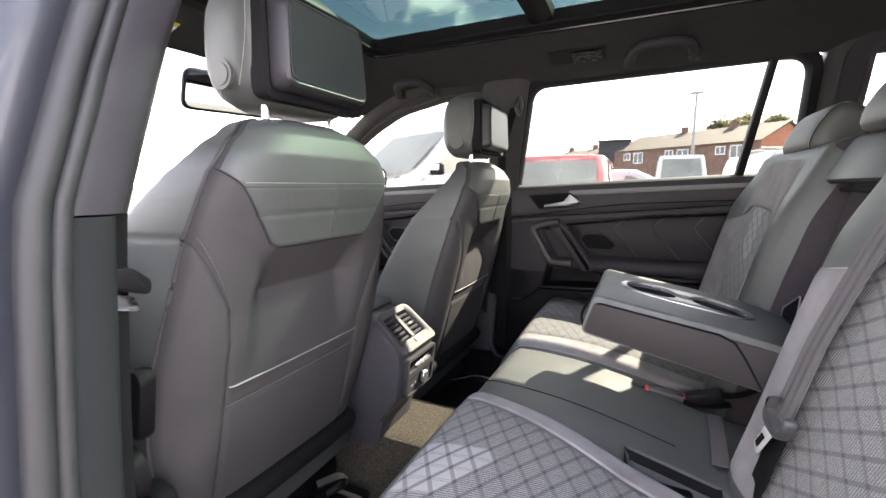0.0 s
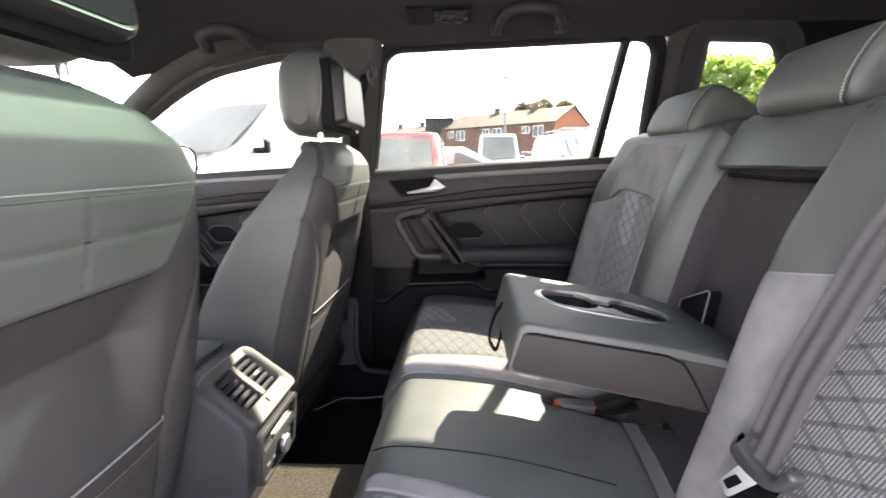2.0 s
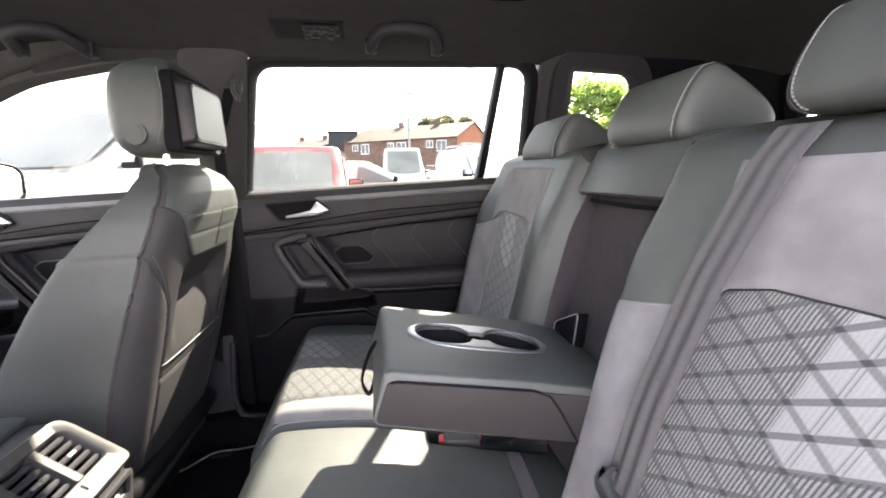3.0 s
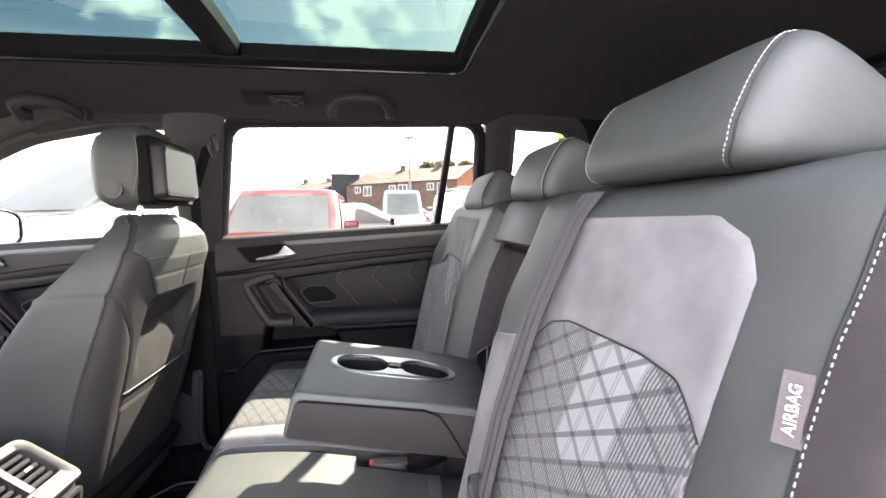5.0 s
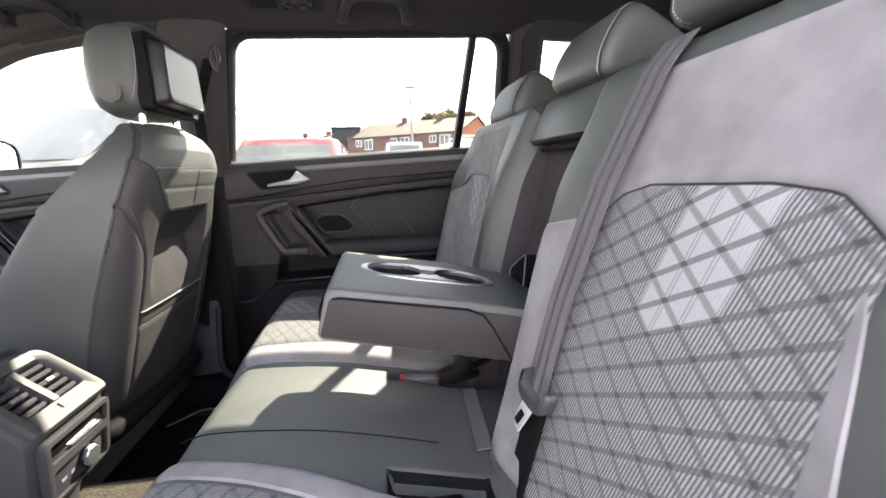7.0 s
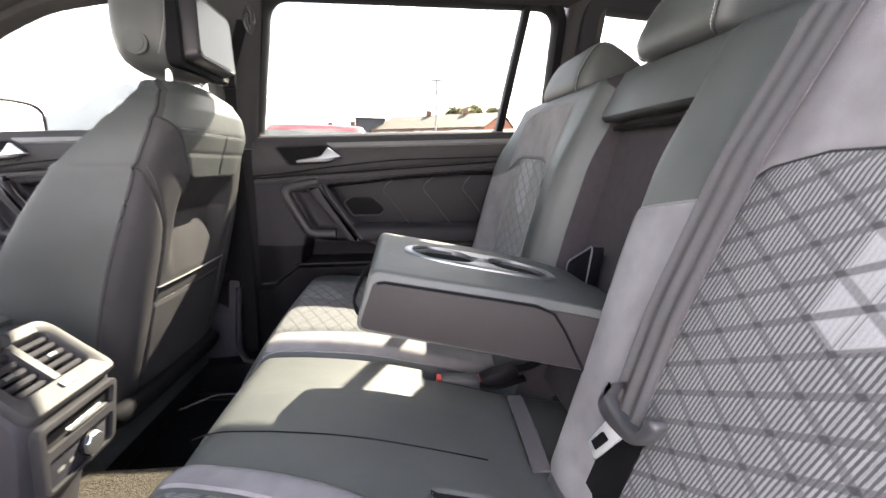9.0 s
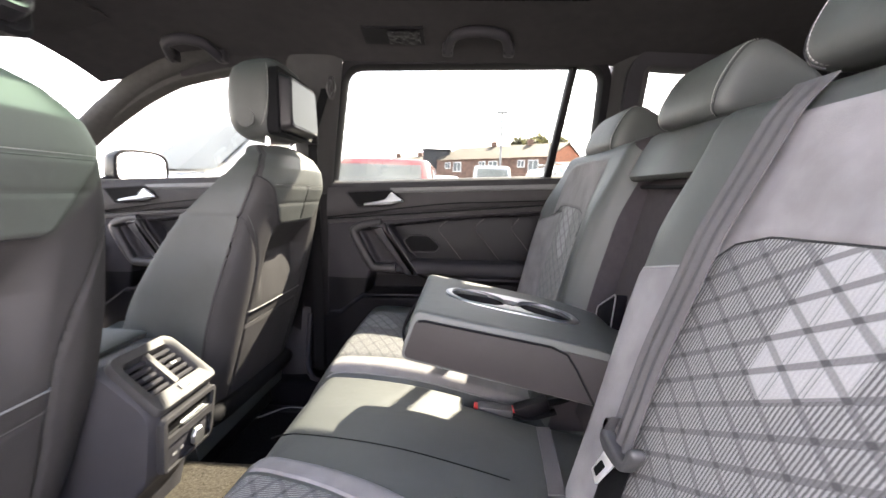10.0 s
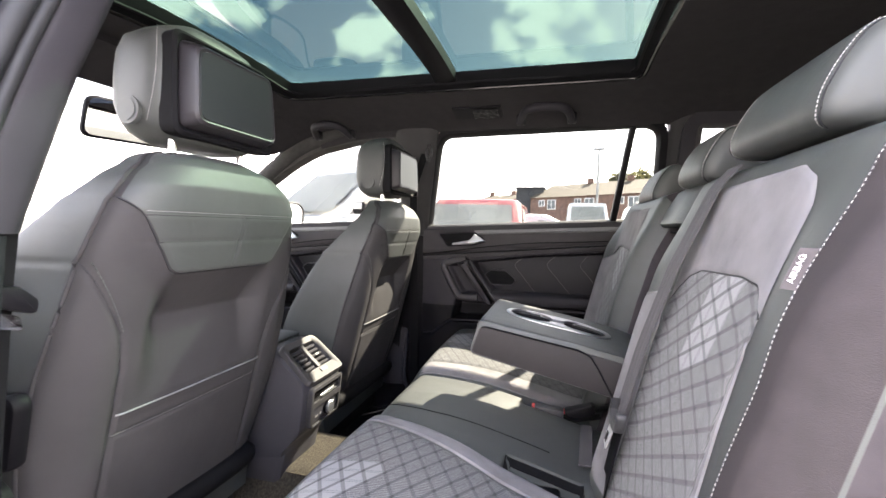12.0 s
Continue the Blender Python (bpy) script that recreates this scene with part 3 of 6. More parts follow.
single("shelf_boot", rbox(0.62, 1.46, -0.66, 0.62, 0.95, 0.975, 0.006), FABRIC, "dark roller cover over the boot", "boot cover", kind="structure")

# floor
def floor_z(x, y):
    hump = 0.15 * (1 - sstep(0.09, 0.17, abs(y)))
    return 0.45 + hump + 0.10 * sstep(-0.95, -1.5, x) + 0.004 * noise.noise((x * 9, y * 9, 0))
single("floor", grid(lambda u, v: (-1.55 + 1.75 * u, -0.70 + 1.46 * v, floor_z(-1.55 + 1.75 * u, -0.70 + 1.46 * v)), 90, 90, (0, 0, -0.05)), CARPET, "dark carpeted car floor with a raised tunnel", "floor", kind="structure")
single("floor_boot", rbox(0.2, 1.5, -0.70, 0.72, 0.40, 0.45, 0.0), CARPET, "dark carpet under the rear seats and boot", "floor", kind="structure")
for s, lab in ((1, "right"), (-1, "left")):
    single("sill_" + lab, rbox(-1.55, 0.45, min(s * 0.60, s * 0.78), max(s * 0.60, s * 0.78), 0.36, 0.545, 0.012, 3), PLASTIC, "dark plastic door sill", "sill", kind="structure")
trim_panel("trim_pillar_foot", lambda u, v: (-0.56 + 0.135 * u, 0.655 - 0.012 * math.sin(u * math.pi) + 0.05 * v, 0.53 + 0.24 * v), 8, 6, DOOR_SOFT, "dark grey plastic foot of the centre pillar")
# Lighter grey bar added as the lit upper edge of the black sill.
single("trim_sill_edge", tube(smooth_line([(-0.424, 0.694, 0.75), (-0.424, 0.668, 0.63), (-0.418, 0.648, 0.582), (-0.400, 0.630, 0.556), (-0.365, 0.612, 0.545), (-0.20, 0.606, 0.543), (0.20, 0.606, 0.543)], 6), 0.009, 10), DOOR_SOFT, "dark grey moulding from the pillar foot along the door sill", "trim", kind="structure")

# left centre pillar with its seals and painted jamb
pil = thing("door_pillar", (-0.36, -0.72, 0.4), "centre door pillar with grey trim, rubber seal and slate blue jamb", "car pillar", kind="structure")
def lean(z):
    """How far the pillar leans in towards the roof."""
    return lerp(z, [(0.4, -0.040), (0.95, -0.018), (1.18, 0.0), (1.35, 0.055), (1.5, 0.115), (1.62, 0.17)])
def strip(profile, za, zb, nv=20):
    """A strip of the pillar's section (x, y) carried up along its lean."""
    profile = [(p.x, p.y) for p in smooth_line([(x, y, 0) for x, y in profile], 4)]
    rows = []
    for j in range(nv + 1):
        z = za + (zb - za) * j / nv
        rows.append([(x, y + lean(z), z) for x, y in profile])
    return skin(rows, caps=False, closed_ring=False)
part("upper_trim", strip([(-0.46, -0.660), (-0.40, -0.662), (-0.362, -0.668), (-0.348, -0.676), (-0.341, -0.688), (-0.340, -0.716), (-0.346, -0.726), (-0.356, -0.732)], 1.182, 1.62), DOOR_SOFT, pil, "dark grey upper trim", sharp=85)
part("cloth_trim", strip([(-0.44, -0.68), (-0.36, -0.684), (-0.342, -0.690), (-0.340, -0.722), (-0.352, -0.730)], 0.40, 1.180), PILLAR_CLOTH, pil, "grey ribbed cloth on the lower pillar", sharp=85)
part("seal_inner", strip([(-0.352, -0.724), (-0.342, -0.722), (-0.336, -0.728), (-0.338, -0.736), (-0.35, -0.740)], 0.40, 1.62), RUBBER, pil, sharp=85)
part("seal_outer", strip([(-0.352, -0.736), (-0.343, -0.736), (-0.336, -0.744), (-0.340, -0.756), (-0.355, -0.759)], 0.40, 1.62), RUBBER, pil, sharp=85)
part("jamb", strip([(-0.352, -0.756), (-0.349, -0.772), (-0.356, -0.796), (-0.374, -0.816), (-0.382, -0.850), (-0.384, -0.90)], 0.40, 1.62), PAINT, pil, "slate blue painted door jamb", sharp=85)
part("core", strip([(-0.47, -0.66), (-0.47, -0.88), (-0.39, -0.90)], 0.40, 1.62), PAINT, pil, sharp=85)
nbl = thing("pillar_seat_belt", (-0.38, -0.68, 0.9), "black seat belt with its latch plate beside the pillar", "seat belt")
part("webbing", strip([(-0.395, -0.694), (-0.372, -0.684), (-0.368, -0.664)], 0.45, 1.50), MATT_BLACK, nbl)
part("latch_body", prism([(-0.366, p.x, p.y) for p in rounded([(-0.690, 1.130), (-0.672, 1.128), (-0.655, 1.112), (-0.658, 1.096), (-0.690, 1.108)], 0.006, 4)], (0.016, 0, 0), 0.004), PLASTIC_HARD, nbl)
part("latch_plate", prism([(-0.362, p.x, p.y) for p in rounded([(-0.688, 1.104), (-0.668, 1.096), (-0.666, 1.080), (-0.688, 1.086)], 0.005, 4)], (0.003, 0, 0), 0.001), CHROME, nbl, "chrome latch plate")
single("trim_cantrail_left", tube([(-0.55, -0.615, 1.60), (0.2, -0.60, 1.615), (0.9, -0.58, 1.60)], 0.035, 10), RUBBER, "rubber-sealed rail above the open rear doorway", "trim", kind="structure")

# left front door, seen past the pillar
fd = thing("front_door", (-0.9, -0.86, 0.3), "slate blue closed front door seen past the pillar", "car door")
part("door_skin", grid(lambda u, v: (-1.5 + 1.09 * u, -0.90 + 0.03 * math.sin(v * 3.0), 0.3 + 0.86 * v), 10, 12, (0, 0.05, 0)), PAINT, fd)
part("door_card", rbox(-1.45, -0.50, -0.76, -0.72, 0.5, 1.17, 0.012), PLASTIC_HARD, fd)
part("window_bar", tube([(-0.50, -0.775, 1.16), (-0.47, -0.665, 1.56)], 0.022, 8), RUBBER, fd)

# windscreen, header, dashboard
ws = thing("windscreen", (-1.4, 0, 1.1), "raked clear windscreen", "windscreen", kind="structure")
part("pane", grid(lambda u, v: (-1.03 - 0.69 * v - 0.06 * math.sin(u * math.pi), -0.66 + 1.32 * u, 1.585 - 0.505 * v - 0.06 * (2 * u - 1) ** 4 * (1 - v)), 10, 6), GLASS_CLEAR, ws)
dash = thing("dashboard", (-1.4, 0, 0.7), "black soft-touch dashboard below the windscreen", "dashboard")
part("top_pad", skin([[(-1.75, y, 1.02), (-1.45, y, 1.045), (-1.22, y, 1.02), (-1.17, y, 0.96), (-1.20, y, 0.88), (-1.30, y, 0.70), (-1.75, y, 0.70)] for y in [-0.70 + 1.4 * k / 8 for k in range(9)]]), PLASTIC, dash)
for yv in (-0.62, -0.10, 0.10, 0.62):
    vent = part("air_vent", rbox(-1.178, -1.150, yv - 0.055, yv + 0.055, 0.915, 0.985, 0.012, 3), SATIN, dash, "silver-ringed air vent")
    for k in range(4):
        part("slat", rbox(-1.160, -1.146, yv - 0.043, yv + 0.043, 0.926 + 0.014 * k, 0.931 + 0.014 * k, 0.0), GLOSS_BLACK, vent)
mirror = thing("rear_view_mirror", (-1.12, 0.08, 1.50), "frameless rear-view mirror below the windscreen header", "mirror")
turn = pose(-1.14, 0.085, 1.495, 0, 5.1, -15.6)
part("housing", moved(prism([(-0.015, p.x, p.y) for p in rounded([(-0.140, -0.055), (0.140, -0.055), (0.150, 0.066), (-0.125, 0.070)], 0.03)], (0.022, 0, 0), 0.006), turn), PLASTIC_HARD, mirror)
part("mirror_glass", moved(prism([(0.0085, p.x, p.y) for p in rounded([(-0.132, -0.048), (0.132, -0.048), (0.141, 0.058), (-0.118, 0.062)], 0.024)], (0.003, 0, 0)), turn), MIRROR, mirror)
part("stalk", tube([(-1.165, 0.10, 1.50), (-1.19, 0.10, 1.545), (-1.20, 0.10, 1.59)], 0.022, 8), PLASTIC_HARD, mirror)
for yv in (-0.34, 0.34):
    sv = thing("sun_visor", (-0.95, yv, 1.55), "black cloth sun visor folded up", "sun visor", "sun visors")
    part("visor_panel", grid(lambda u, v: (-0.98 + 0.14 * u, yv - 0.22 + 0.44 * v, roof_z(-0.98 + 0.14 * u, yv) - 0.012), 4, 8, (0, 0, 0.016)), HEADLINER, sv)
YELLOW = surface("yellow_print", (0.62, 0.52, 0.05), 0.6, var=0.05, bump=0.0)
sticker = thing("warning_label", (-0.945, -0.26, 1.56), "white and yellow warning label on the sun visor", "label")
for name, xa, xb, mat_ in (("paper", -0.979, -0.926, WHITE_INK), ("heading", -0.925, -0.911, YELLOW)):
    part(name, grid(lambda u, v: (xa + (xb - xa) * u, -0.305 + 0.092 * v, roof_z(xa + (xb - xa) * u, -0.34) - 0.0135), 4, 4, (0, 0, 0.0008)), mat_, sticker)

# handles and lamp on the right roof rail
def grab(name, x0, x1, y, z, label):
    g = thing(name, ((x0 + x1) / 2, y, z), label, "grab handle", "grab handles")
    w = x1 - x0
    line = smooth_line([(x0, y + 0.028, z - 0.024), (x0 + 0.003, y + 0.012, z - 0.018), (x0 + 0.018, y - 0.028, z - 0.002), (x0 + 0.045, y - 0.042, z + 0.004), (x0 + w / 2, y - 0.046, z + 0.006), (x1 - 0.045, y - 0.042, z + 0.004), (x1 - 0.018, y - 0.028, z - 0.002), (x1 - 0.003, y + 0.012, z - 0.018), (x1, y + 0.028, z - 0.024)], 5)
    part("grip", tube(line, 0.0125, 12, flat=1.15), DOOR_SOFT, g)
    for x in (x0, x1):
        part("foot", rbox(x - 0.015, x + 0.015, y + 0.012, y + 0.045, z - 0.034, z + 0.0, 0.006), DOOR_SOFT, g)
    return g
grab("grab_handle", 0.035, 0.205, 0.505, 1.592, "black plastic grab handle on the roof rail above the rear door")
grab("grab_handle", -0.757, -0.612, 0.505, 1.565, "black plastic grab handle on the roof rail above the front door")
lamp = thing("reading_lamp", (-0.11, 0.50, 1.59), "black reading lamp panel wrapped in clear film", "reading lamp")
def on_roof(u, v, x0, x1, y0, y1, d):
    x, y = x0 + (x1 - x0) * u, y0 + (y1 - y0) * v
    return (x, y, roof_z(x, y) - d)
part("panel", grid(lambda u, v: on_roof(u, v, -0.195, -0.028, 0.468, 0.535, 0.007), 6, 4, (0, 0, 0.012)), PLASTIC_HARD, lamp)
part("film", grid(lambda u, v: tuple(Vector(on_roof(u, v, -0.125, -0.040, 0.475, 0.528, 0.012)) + Vector((0, 0, 0.005 * noise.noise((u * 9, v * 6, 2))))), 16, 10, (0, 0, 0.003)), CLEAR_FILM, lamp, "crumpled clear film")

# right seat belt and its upper loop
belt = thing("front_seat_belt", (-0.33, 0.62, 1.1), "black seat belt hanging from the centre pillar", "seat belt")
part("guide_loop", tube(smooth_line([(-0.315, 0.600, 1.512), (-0.306, 0.594, 1.480), (-0.315, 0.600, 1.452), (-0.326, 0.600, 1.480)], 5, True), 0.006, 6, True), DOOR_GREY, belt)
part("webbing", grid(lambda u, v: (-0.392 + 0.028 * u + 0.045 * sstep(0.85, 1.0, v), 0.655 - 0.055 * sstep(0.2, 1.0, v), 0.56 + 0.92 * v), 2, 14, (0, 0.002, 0)), MATT_BLACK, belt)
part("buckle_tongue", rbox(-0.395, -0.360, 0.598, 0.613, 1.315, 1.362, 0.005), PLASTIC_HARD, belt)


# ---------------------------------------------------------------- right doors
def inside_of(px, py, poly):
    """How deep a point lies inside a convex outline given clockwise; negative outside."""
    best = 1e9
    for (ax, ay), (bx, by) in zip(poly, poly[1:] + poly[:1]):
        l_ = math.hypot(bx - ax, by - ay)
        best = min(best, ((py - ay) * (bx - ax) - (px - ax) * (by - ay)) / -l_)
    return best


def door_card(label, end=0.56):
    d = thing("door", (0.08, 0.74, 0.5), label, "car door", "right doors")
    XA, XB = -0.365, end
    pad_lo = lambda x: 1.083 + (x + 0.355) * 0.090
    pad_hi = lambda x: 1.199 + (x + 0.365) * 0.050
    ins_hi = lambda x: lerp(x, [(-0.18, 1.063), (-0.035, 1.082), (0.111, 1.101), (0.388, 1.123), (0.56, 1.133)])
    diag = lambda z: -0.167 + (1.072 - z) * 0.72
    pocket_hi = lambda x: lerp(x, [(-0.365, 0.762), (-0.318, 0.766), (-0.242, 0.826), (-0.02, 0.834), (0.02, 0.806), (0.56, 0.792)])
    WELL = [(-0.254, 1.046), (-0.196, 1.056), (-0.092, 0.930), (-0.190, 0.930), (-0.206, 0.952)]
    POCKET = [(-0.222, 0.902), (-0.055, 0.897), (0.012, 0.868), (0.020, 0.838), (-0.020, 0.828), (-0.236, 0.822)]

    def card(u, v):
        x, z = XA + (XB - XA) * u, 0.50 + (1.19 - 0.50) * v
        y = 0.712
        # the infill and the grip's well lie deeper than the surround
        y += 0.036 * sstep(0.0, 0.012, min((x - diag(z)) * 0.81, ins_hi(x) - z, z - 0.900))
        y += 0.020 * sstep(-0.004, 0.012, inside_of(x, z, WELL))
        y += 0.070 * sstep(-0.004, 0.014, inside_of(x, z, POCKET))
        # recessed band below the arm rest, then the pocket's bowed front
        y += 0.016 * sstep(0.0, 0.006, 0.896 - z) * sstep(0.0, 0.006, z - 0.872) * sstep(0.0, 0.02, x)
        y -= 0.034 * sstep(0.0, 0.012, pocket_hi(x) - z) * (0.75 + 0.25 * math.sin((x + 0.365) * 3.2))
        y -= 0.010 * math.exp(-((x + 0.30) / 0.05) ** 2) * sstep(1.05, 0.85, z)
        return (x, y, z)
    panel = part("door_panel", grid(card, 200, 160, (0, 0.03, 0)), DOOR_SOFT, d, sharp=60)
    panel.data.materials.append(PLASTIC_HARD)           # black plastic below the arm rest stands in for the seat's shade
    for f in panel.data.polygons:
        f.material_index = 1 if f.center.z < 0.880 else 0

    def infill(u, v):
        xa = diag(0.905 + 0.17 * v) + 0.004
        x = xa + (XB - xa) * u
        z = 0.905 + (ins_hi(x) - 0.908) * v
        return (x, 0.7445 + 0.006 * (1 - sstep(0.0, 0.05, min(u, v, 1 - v))) - 0.010 * math.sin(v * math.pi) * sstep(0.0, 0.3, u), z)
    part("infill", grid(infill, 60, 24), DOOR_INFILL, d, "black soft infill", sharp=60)
    on_infill = lambda x, z: 0.7445 - 0.010 * math.sin(math.pi * (z - 0.905) / (ins_hi(x) - 0.908)) * sstep(0.0, 0.3, (x - diag(z) - 0.004) / (XB - diag(z) - 0.004))

    rows = []
    for k in range(25):
        x = XA + (XB - XA) * k / 24
        lo, hi = pad_lo(x), pad_hi(x)
        rows.append([(x, 0.765, lo), (x, 0.722, lo - 0.002), (x, 0.706, lo + 0.004), (x, 0.700, lo + 0.016), (x, 0.7005, lo + 0.034), (x, 0.7025, hi - 0.045), (x, 0.709, hi - 0.018), (x, 0.722, hi - 0.002), (x, 0.738, hi), (x, 0.765, hi)])
    part("waist_pad", skin(rows), DOOR_WAIST, d, "soft padded waist rail")
    part("waist_trim", skin([[(x, 0.7045, pad_hi(x) - 0.038), (x, 0.7010, pad_hi(x) - 0.032), (x, 0.7035, pad_hi(x) - 0.021), (x, 0.712, pad_hi(x) - 0.028)] for x in [-0.15 + (XB + 0.14) * k / 12 for k in range(13)]]), GROOVE_LINE, d, "pale grey trim strip")
    part("waist_groove", tube(smooth_line([(-0.365, 0.7005, 1.086), (-0.26, 0.7005, 1.100), (-0.139, 0.7005, 1.119), (0.038, 0.7005, 1.142), (0.20, 0.7005, 1.152), (XB, 0.7005, 1.152 + (XB - 0.20) * 0.055)], 6), 0.0022, 6), MATT_BLACK, d)
    lip = [XA + 0.001 + (XB - XA - 0.002) * k / 16 for k in range(17)]
    part("lower_lip", skin([[(x, 0.735, pad_lo(x) - 0.004), (x, 0.7050, pad_lo(x) - 0.0055), (x, 0.7032, pad_lo(x) - 0.011), (x, 0.7050, pad_lo(x) - 0.0185), (x, 0.735, pad_lo(x) - 0.0215)] for x in lip]), DOOR_WAIST, d)
    part("lip_groove", tube([(x, 0.7055, pad_lo(x) - 0.0030) for x in lip], 0.0024, 6), MATT_BLACK, d)
    # release lever in its dish
    dish = rounded([(-0.300, 1.172), (-0.15, 1.182), (-0.115, 1.158), (-0.14, 1.130), (-0.258, 1.120)], 0.008, 3)
    part("lever_dish", prism([(p.x, 0.7000, p.y) for p in dish], (0, -0.0012, 0)), MATT_BLACK, d)
    part("dish_rim", tube([(p.x, 0.6995, p.y) for p in dish], 0.0035, 6, True), DOOR_SOFT, d)
    part("release_lever", prism([(p.x, 0.697, p.y) for p in rounded([(-0.236, 1.136), (-0.165, 1.150), (-0.145, 1.176), (-0.103, 1.146), (-0.150, 1.134), (-0.236, 1.128)], 0.004, 3)], (0, -0.016, 0), 0.004), SATIN, d, "satin silver release lever")
    # pull handle: an open four-sided frame
    rim = smooth_line([(-0.180, 0, 1.072), (-0.225, 0, 1.066), (-0.262, 0, 1.053), (-0.272, 0, 1.036), (-0.252, 0, 0.993), (-0.215, 0, 0.931), (-0.198, 0, 0.920), (-0.165, 0, 0.918), (-0.130, 0, 0.919)], 4)
    rows = []
    for i, p in enumerate(rim):
        t_ = (rim[min(i + 1, len(rim) - 1)] - rim[max(i - 1, 0)]).normalized()
        nn = Vector((-t_.z, 0, t_.x))
        rows.append([p + nn * a + Vector((0, b, 0)) for a, b in ((-0.0145, 0.722), (-0.0145, 0.699), (-0.011, 0.692), (-0.004, 0.689), (0.004, 0.689), (0.011, 0.693), (0.0145, 0.702), (0.0145, 0.722))])
    part("pull_rim", skin(rows), DOOR_GREY, d, "charcoal pull handle rim", sharp=60)
    grip = [(-0.214, 1.058), (-0.166, 1.074), (-0.150, 1.036), (-0.052, 0.899), (-0.088, 0.897), (-0.186, 1.024)]
    part("pull_grip", prism([(p.x, 0.716, p.y) for p in rounded(grip, 0.008, 3)], (0, -0.045, 0), 0.012, 4), DOOR_GREY, d, "charcoal pull grip")
    # Thin paler bar puts in the highlight along the grip's edge.
    part("grip_highlight", tube([(-0.164, 0.690, 1.064), (-0.146, 0.688, 1.036), (-0.050, 0.690, 0.902)], 0.0022, 6), PLASTIC_GREY, d, "pale bar for the highlight along the grip")
    # loudspeaker
    hexa = rounded([(-0.110, 1.012), (-0.085, 1.030), (-0.024, 1.030), (0.018, 0.995), (0.004, 0.974), (-0.081, 0.971)], 0.010, 3)
    part("speaker_grille", prism([(p.x, 0.7375, p.y) for p in hexa], (0, -0.003, 0), 0.001), MATT_BLACK, d, "black loudspeaker grille")
    part("speaker_rim", tube([(p.x, 0.7365, p.y) for p in hexa], 0.0036, 6, True), DOOR_GREY, d)
    # light lines let into the infill
    for pts in ([(0.045, 1.086), (0.012, 1.054), (0.045, 1.010), (0.097, 0.945)], [(0.168, 1.094), (0.137, 1.061), (0.172, 1.014), (0.229, 0.946)], [(0.285, 1.098), (0.262, 1.062), (0.297, 1.016), (0.350, 0.948)]):
        part("light_line", tube([(p.x, on_infill(p.x, p.z) - 0.0004, p.z) for p in smooth_line([(x, 0, z) for x, z in pts], 6)], 0.0010, 5), PLASTIC_GREY, d)
    # arm rest: a sloping ledge with a rounded front
    part("arm_rest", skin([[(x, 0.756, 0.895), (x, 0.706, 0.897), (x, 0.694, 0.902), (x, 0.690, 0.912), (x, 0.691, 0.930 + 0.004 * k / 12), (x, 0.698, 0.940 + 0.004 * k / 12), (x, 0.715, 0.946 + 0.004 * k / 12), (x, 0.756, 0.952 + 0.004 * k / 12)] for k, x in enumerate([-0.086 + (XB + 0.060) * k / 12 for k in range(13)])]), DOOR_SOFT, d, "padded arm rest")
    part("pocket_lip", tube([(x, 0.700, pocket_hi(x) - 0.004) for x in [XA + 0.01 + 0.40 * k / 24 for k in range(25)]], 0.004, 6), DOOR_SOFT, d)
    return d


door_card("black rear door lining with a silver release lever and grey pull handle")
front_card = door_card("black front door lining with a silver release lever and grey pull handle", 0.392)
front_card.location += Vector((-0.845, 0.0, -0.010))


# ---------------------------------------------------------------- centre console
con = thing("centre_console", (-0.6, 0, 0.5), "black centre console with rear air vents and a power socket", "console")
side = rounded([(-1.15, 0.86), (-0.545, 0.885), (-0.465, 0.893), (-0.378, 0.822), (-0.392, 0.700), (-0.43, 0.665), (-0.47, 0.50), (-1.15, 0.50)], [0.0, 0.02, 0.03, 0.025, 0.03, 0.03, 0.02, 0.0], 4)
rows = []
for k, yv in enumerate((-0.092, -0.088, -0.077, -0.04, 0.0, 0.032, 0.066, 0.075, 0.079)):
    s = (0.018, 0.006, 0.0, 0.0, 0.0, 0.0, 0.0, 0.006, 0.018)[k]
    rows.append([(p.x - (s if p.x > -1.1 else 0), yv * (1.0 if p.y > 0.66 else 0.9), p.y - (s if p.y > 0.6 else 0)) for p in side])
console_body = skin(rows)
part("lid", skin([[(-1.10, yv, 0.889 - abs(yv) * 0.03), (-0.60, yv, 0.904 - abs(yv) * 0.03), (-0.515, yv, 0.903 - abs(yv) * 0.03), (-0.506, yv, 0.897), (-0.512, yv, 0.882), (-1.10, yv, 0.86)] for yv in (-0.086, -0.082, -0.06, 0.0, 0.055, 0.072, 0.076)]), LEATHER, con, "black leather arm rest lid")
# vent bezel on the sloping upper face
V0, V1 = Vector((-0.462, 0, 0.894)), Vector((-0.374, 0, 0.820))
VD = (V1 - V0).normalized()
VN = Vector((-VD.z, 0, VD.x))
def face_pt(yv, s, d):
    return V0 + VD * s + VN * d + Vector((0, yv * 0.84 - 0.005, 0))
out_o = rounded([(-0.088, -0.004), (0.088, -0.004), (0.094, 0.118), (-0.094, 0.118)], [0.026, 0.026, 0.016, 0.016], 6)
out_i = rounded([(-0.066, 0.016), (0.066, 0.016), (0.068, 0.086), (-0.068, 0.086)], [0.016, 0.016, 0.010, 0.010], 6)
part("body", carve(console_body, skin([[face_pt(p.x, p.y, d) for p in out_i] for d in (-0.030, 0.030)])), CONSOLE, con)
def shrink(loop, k):
    return [(p.x * k, 0.052 + (p.y - 0.052) * k) for p in loop]
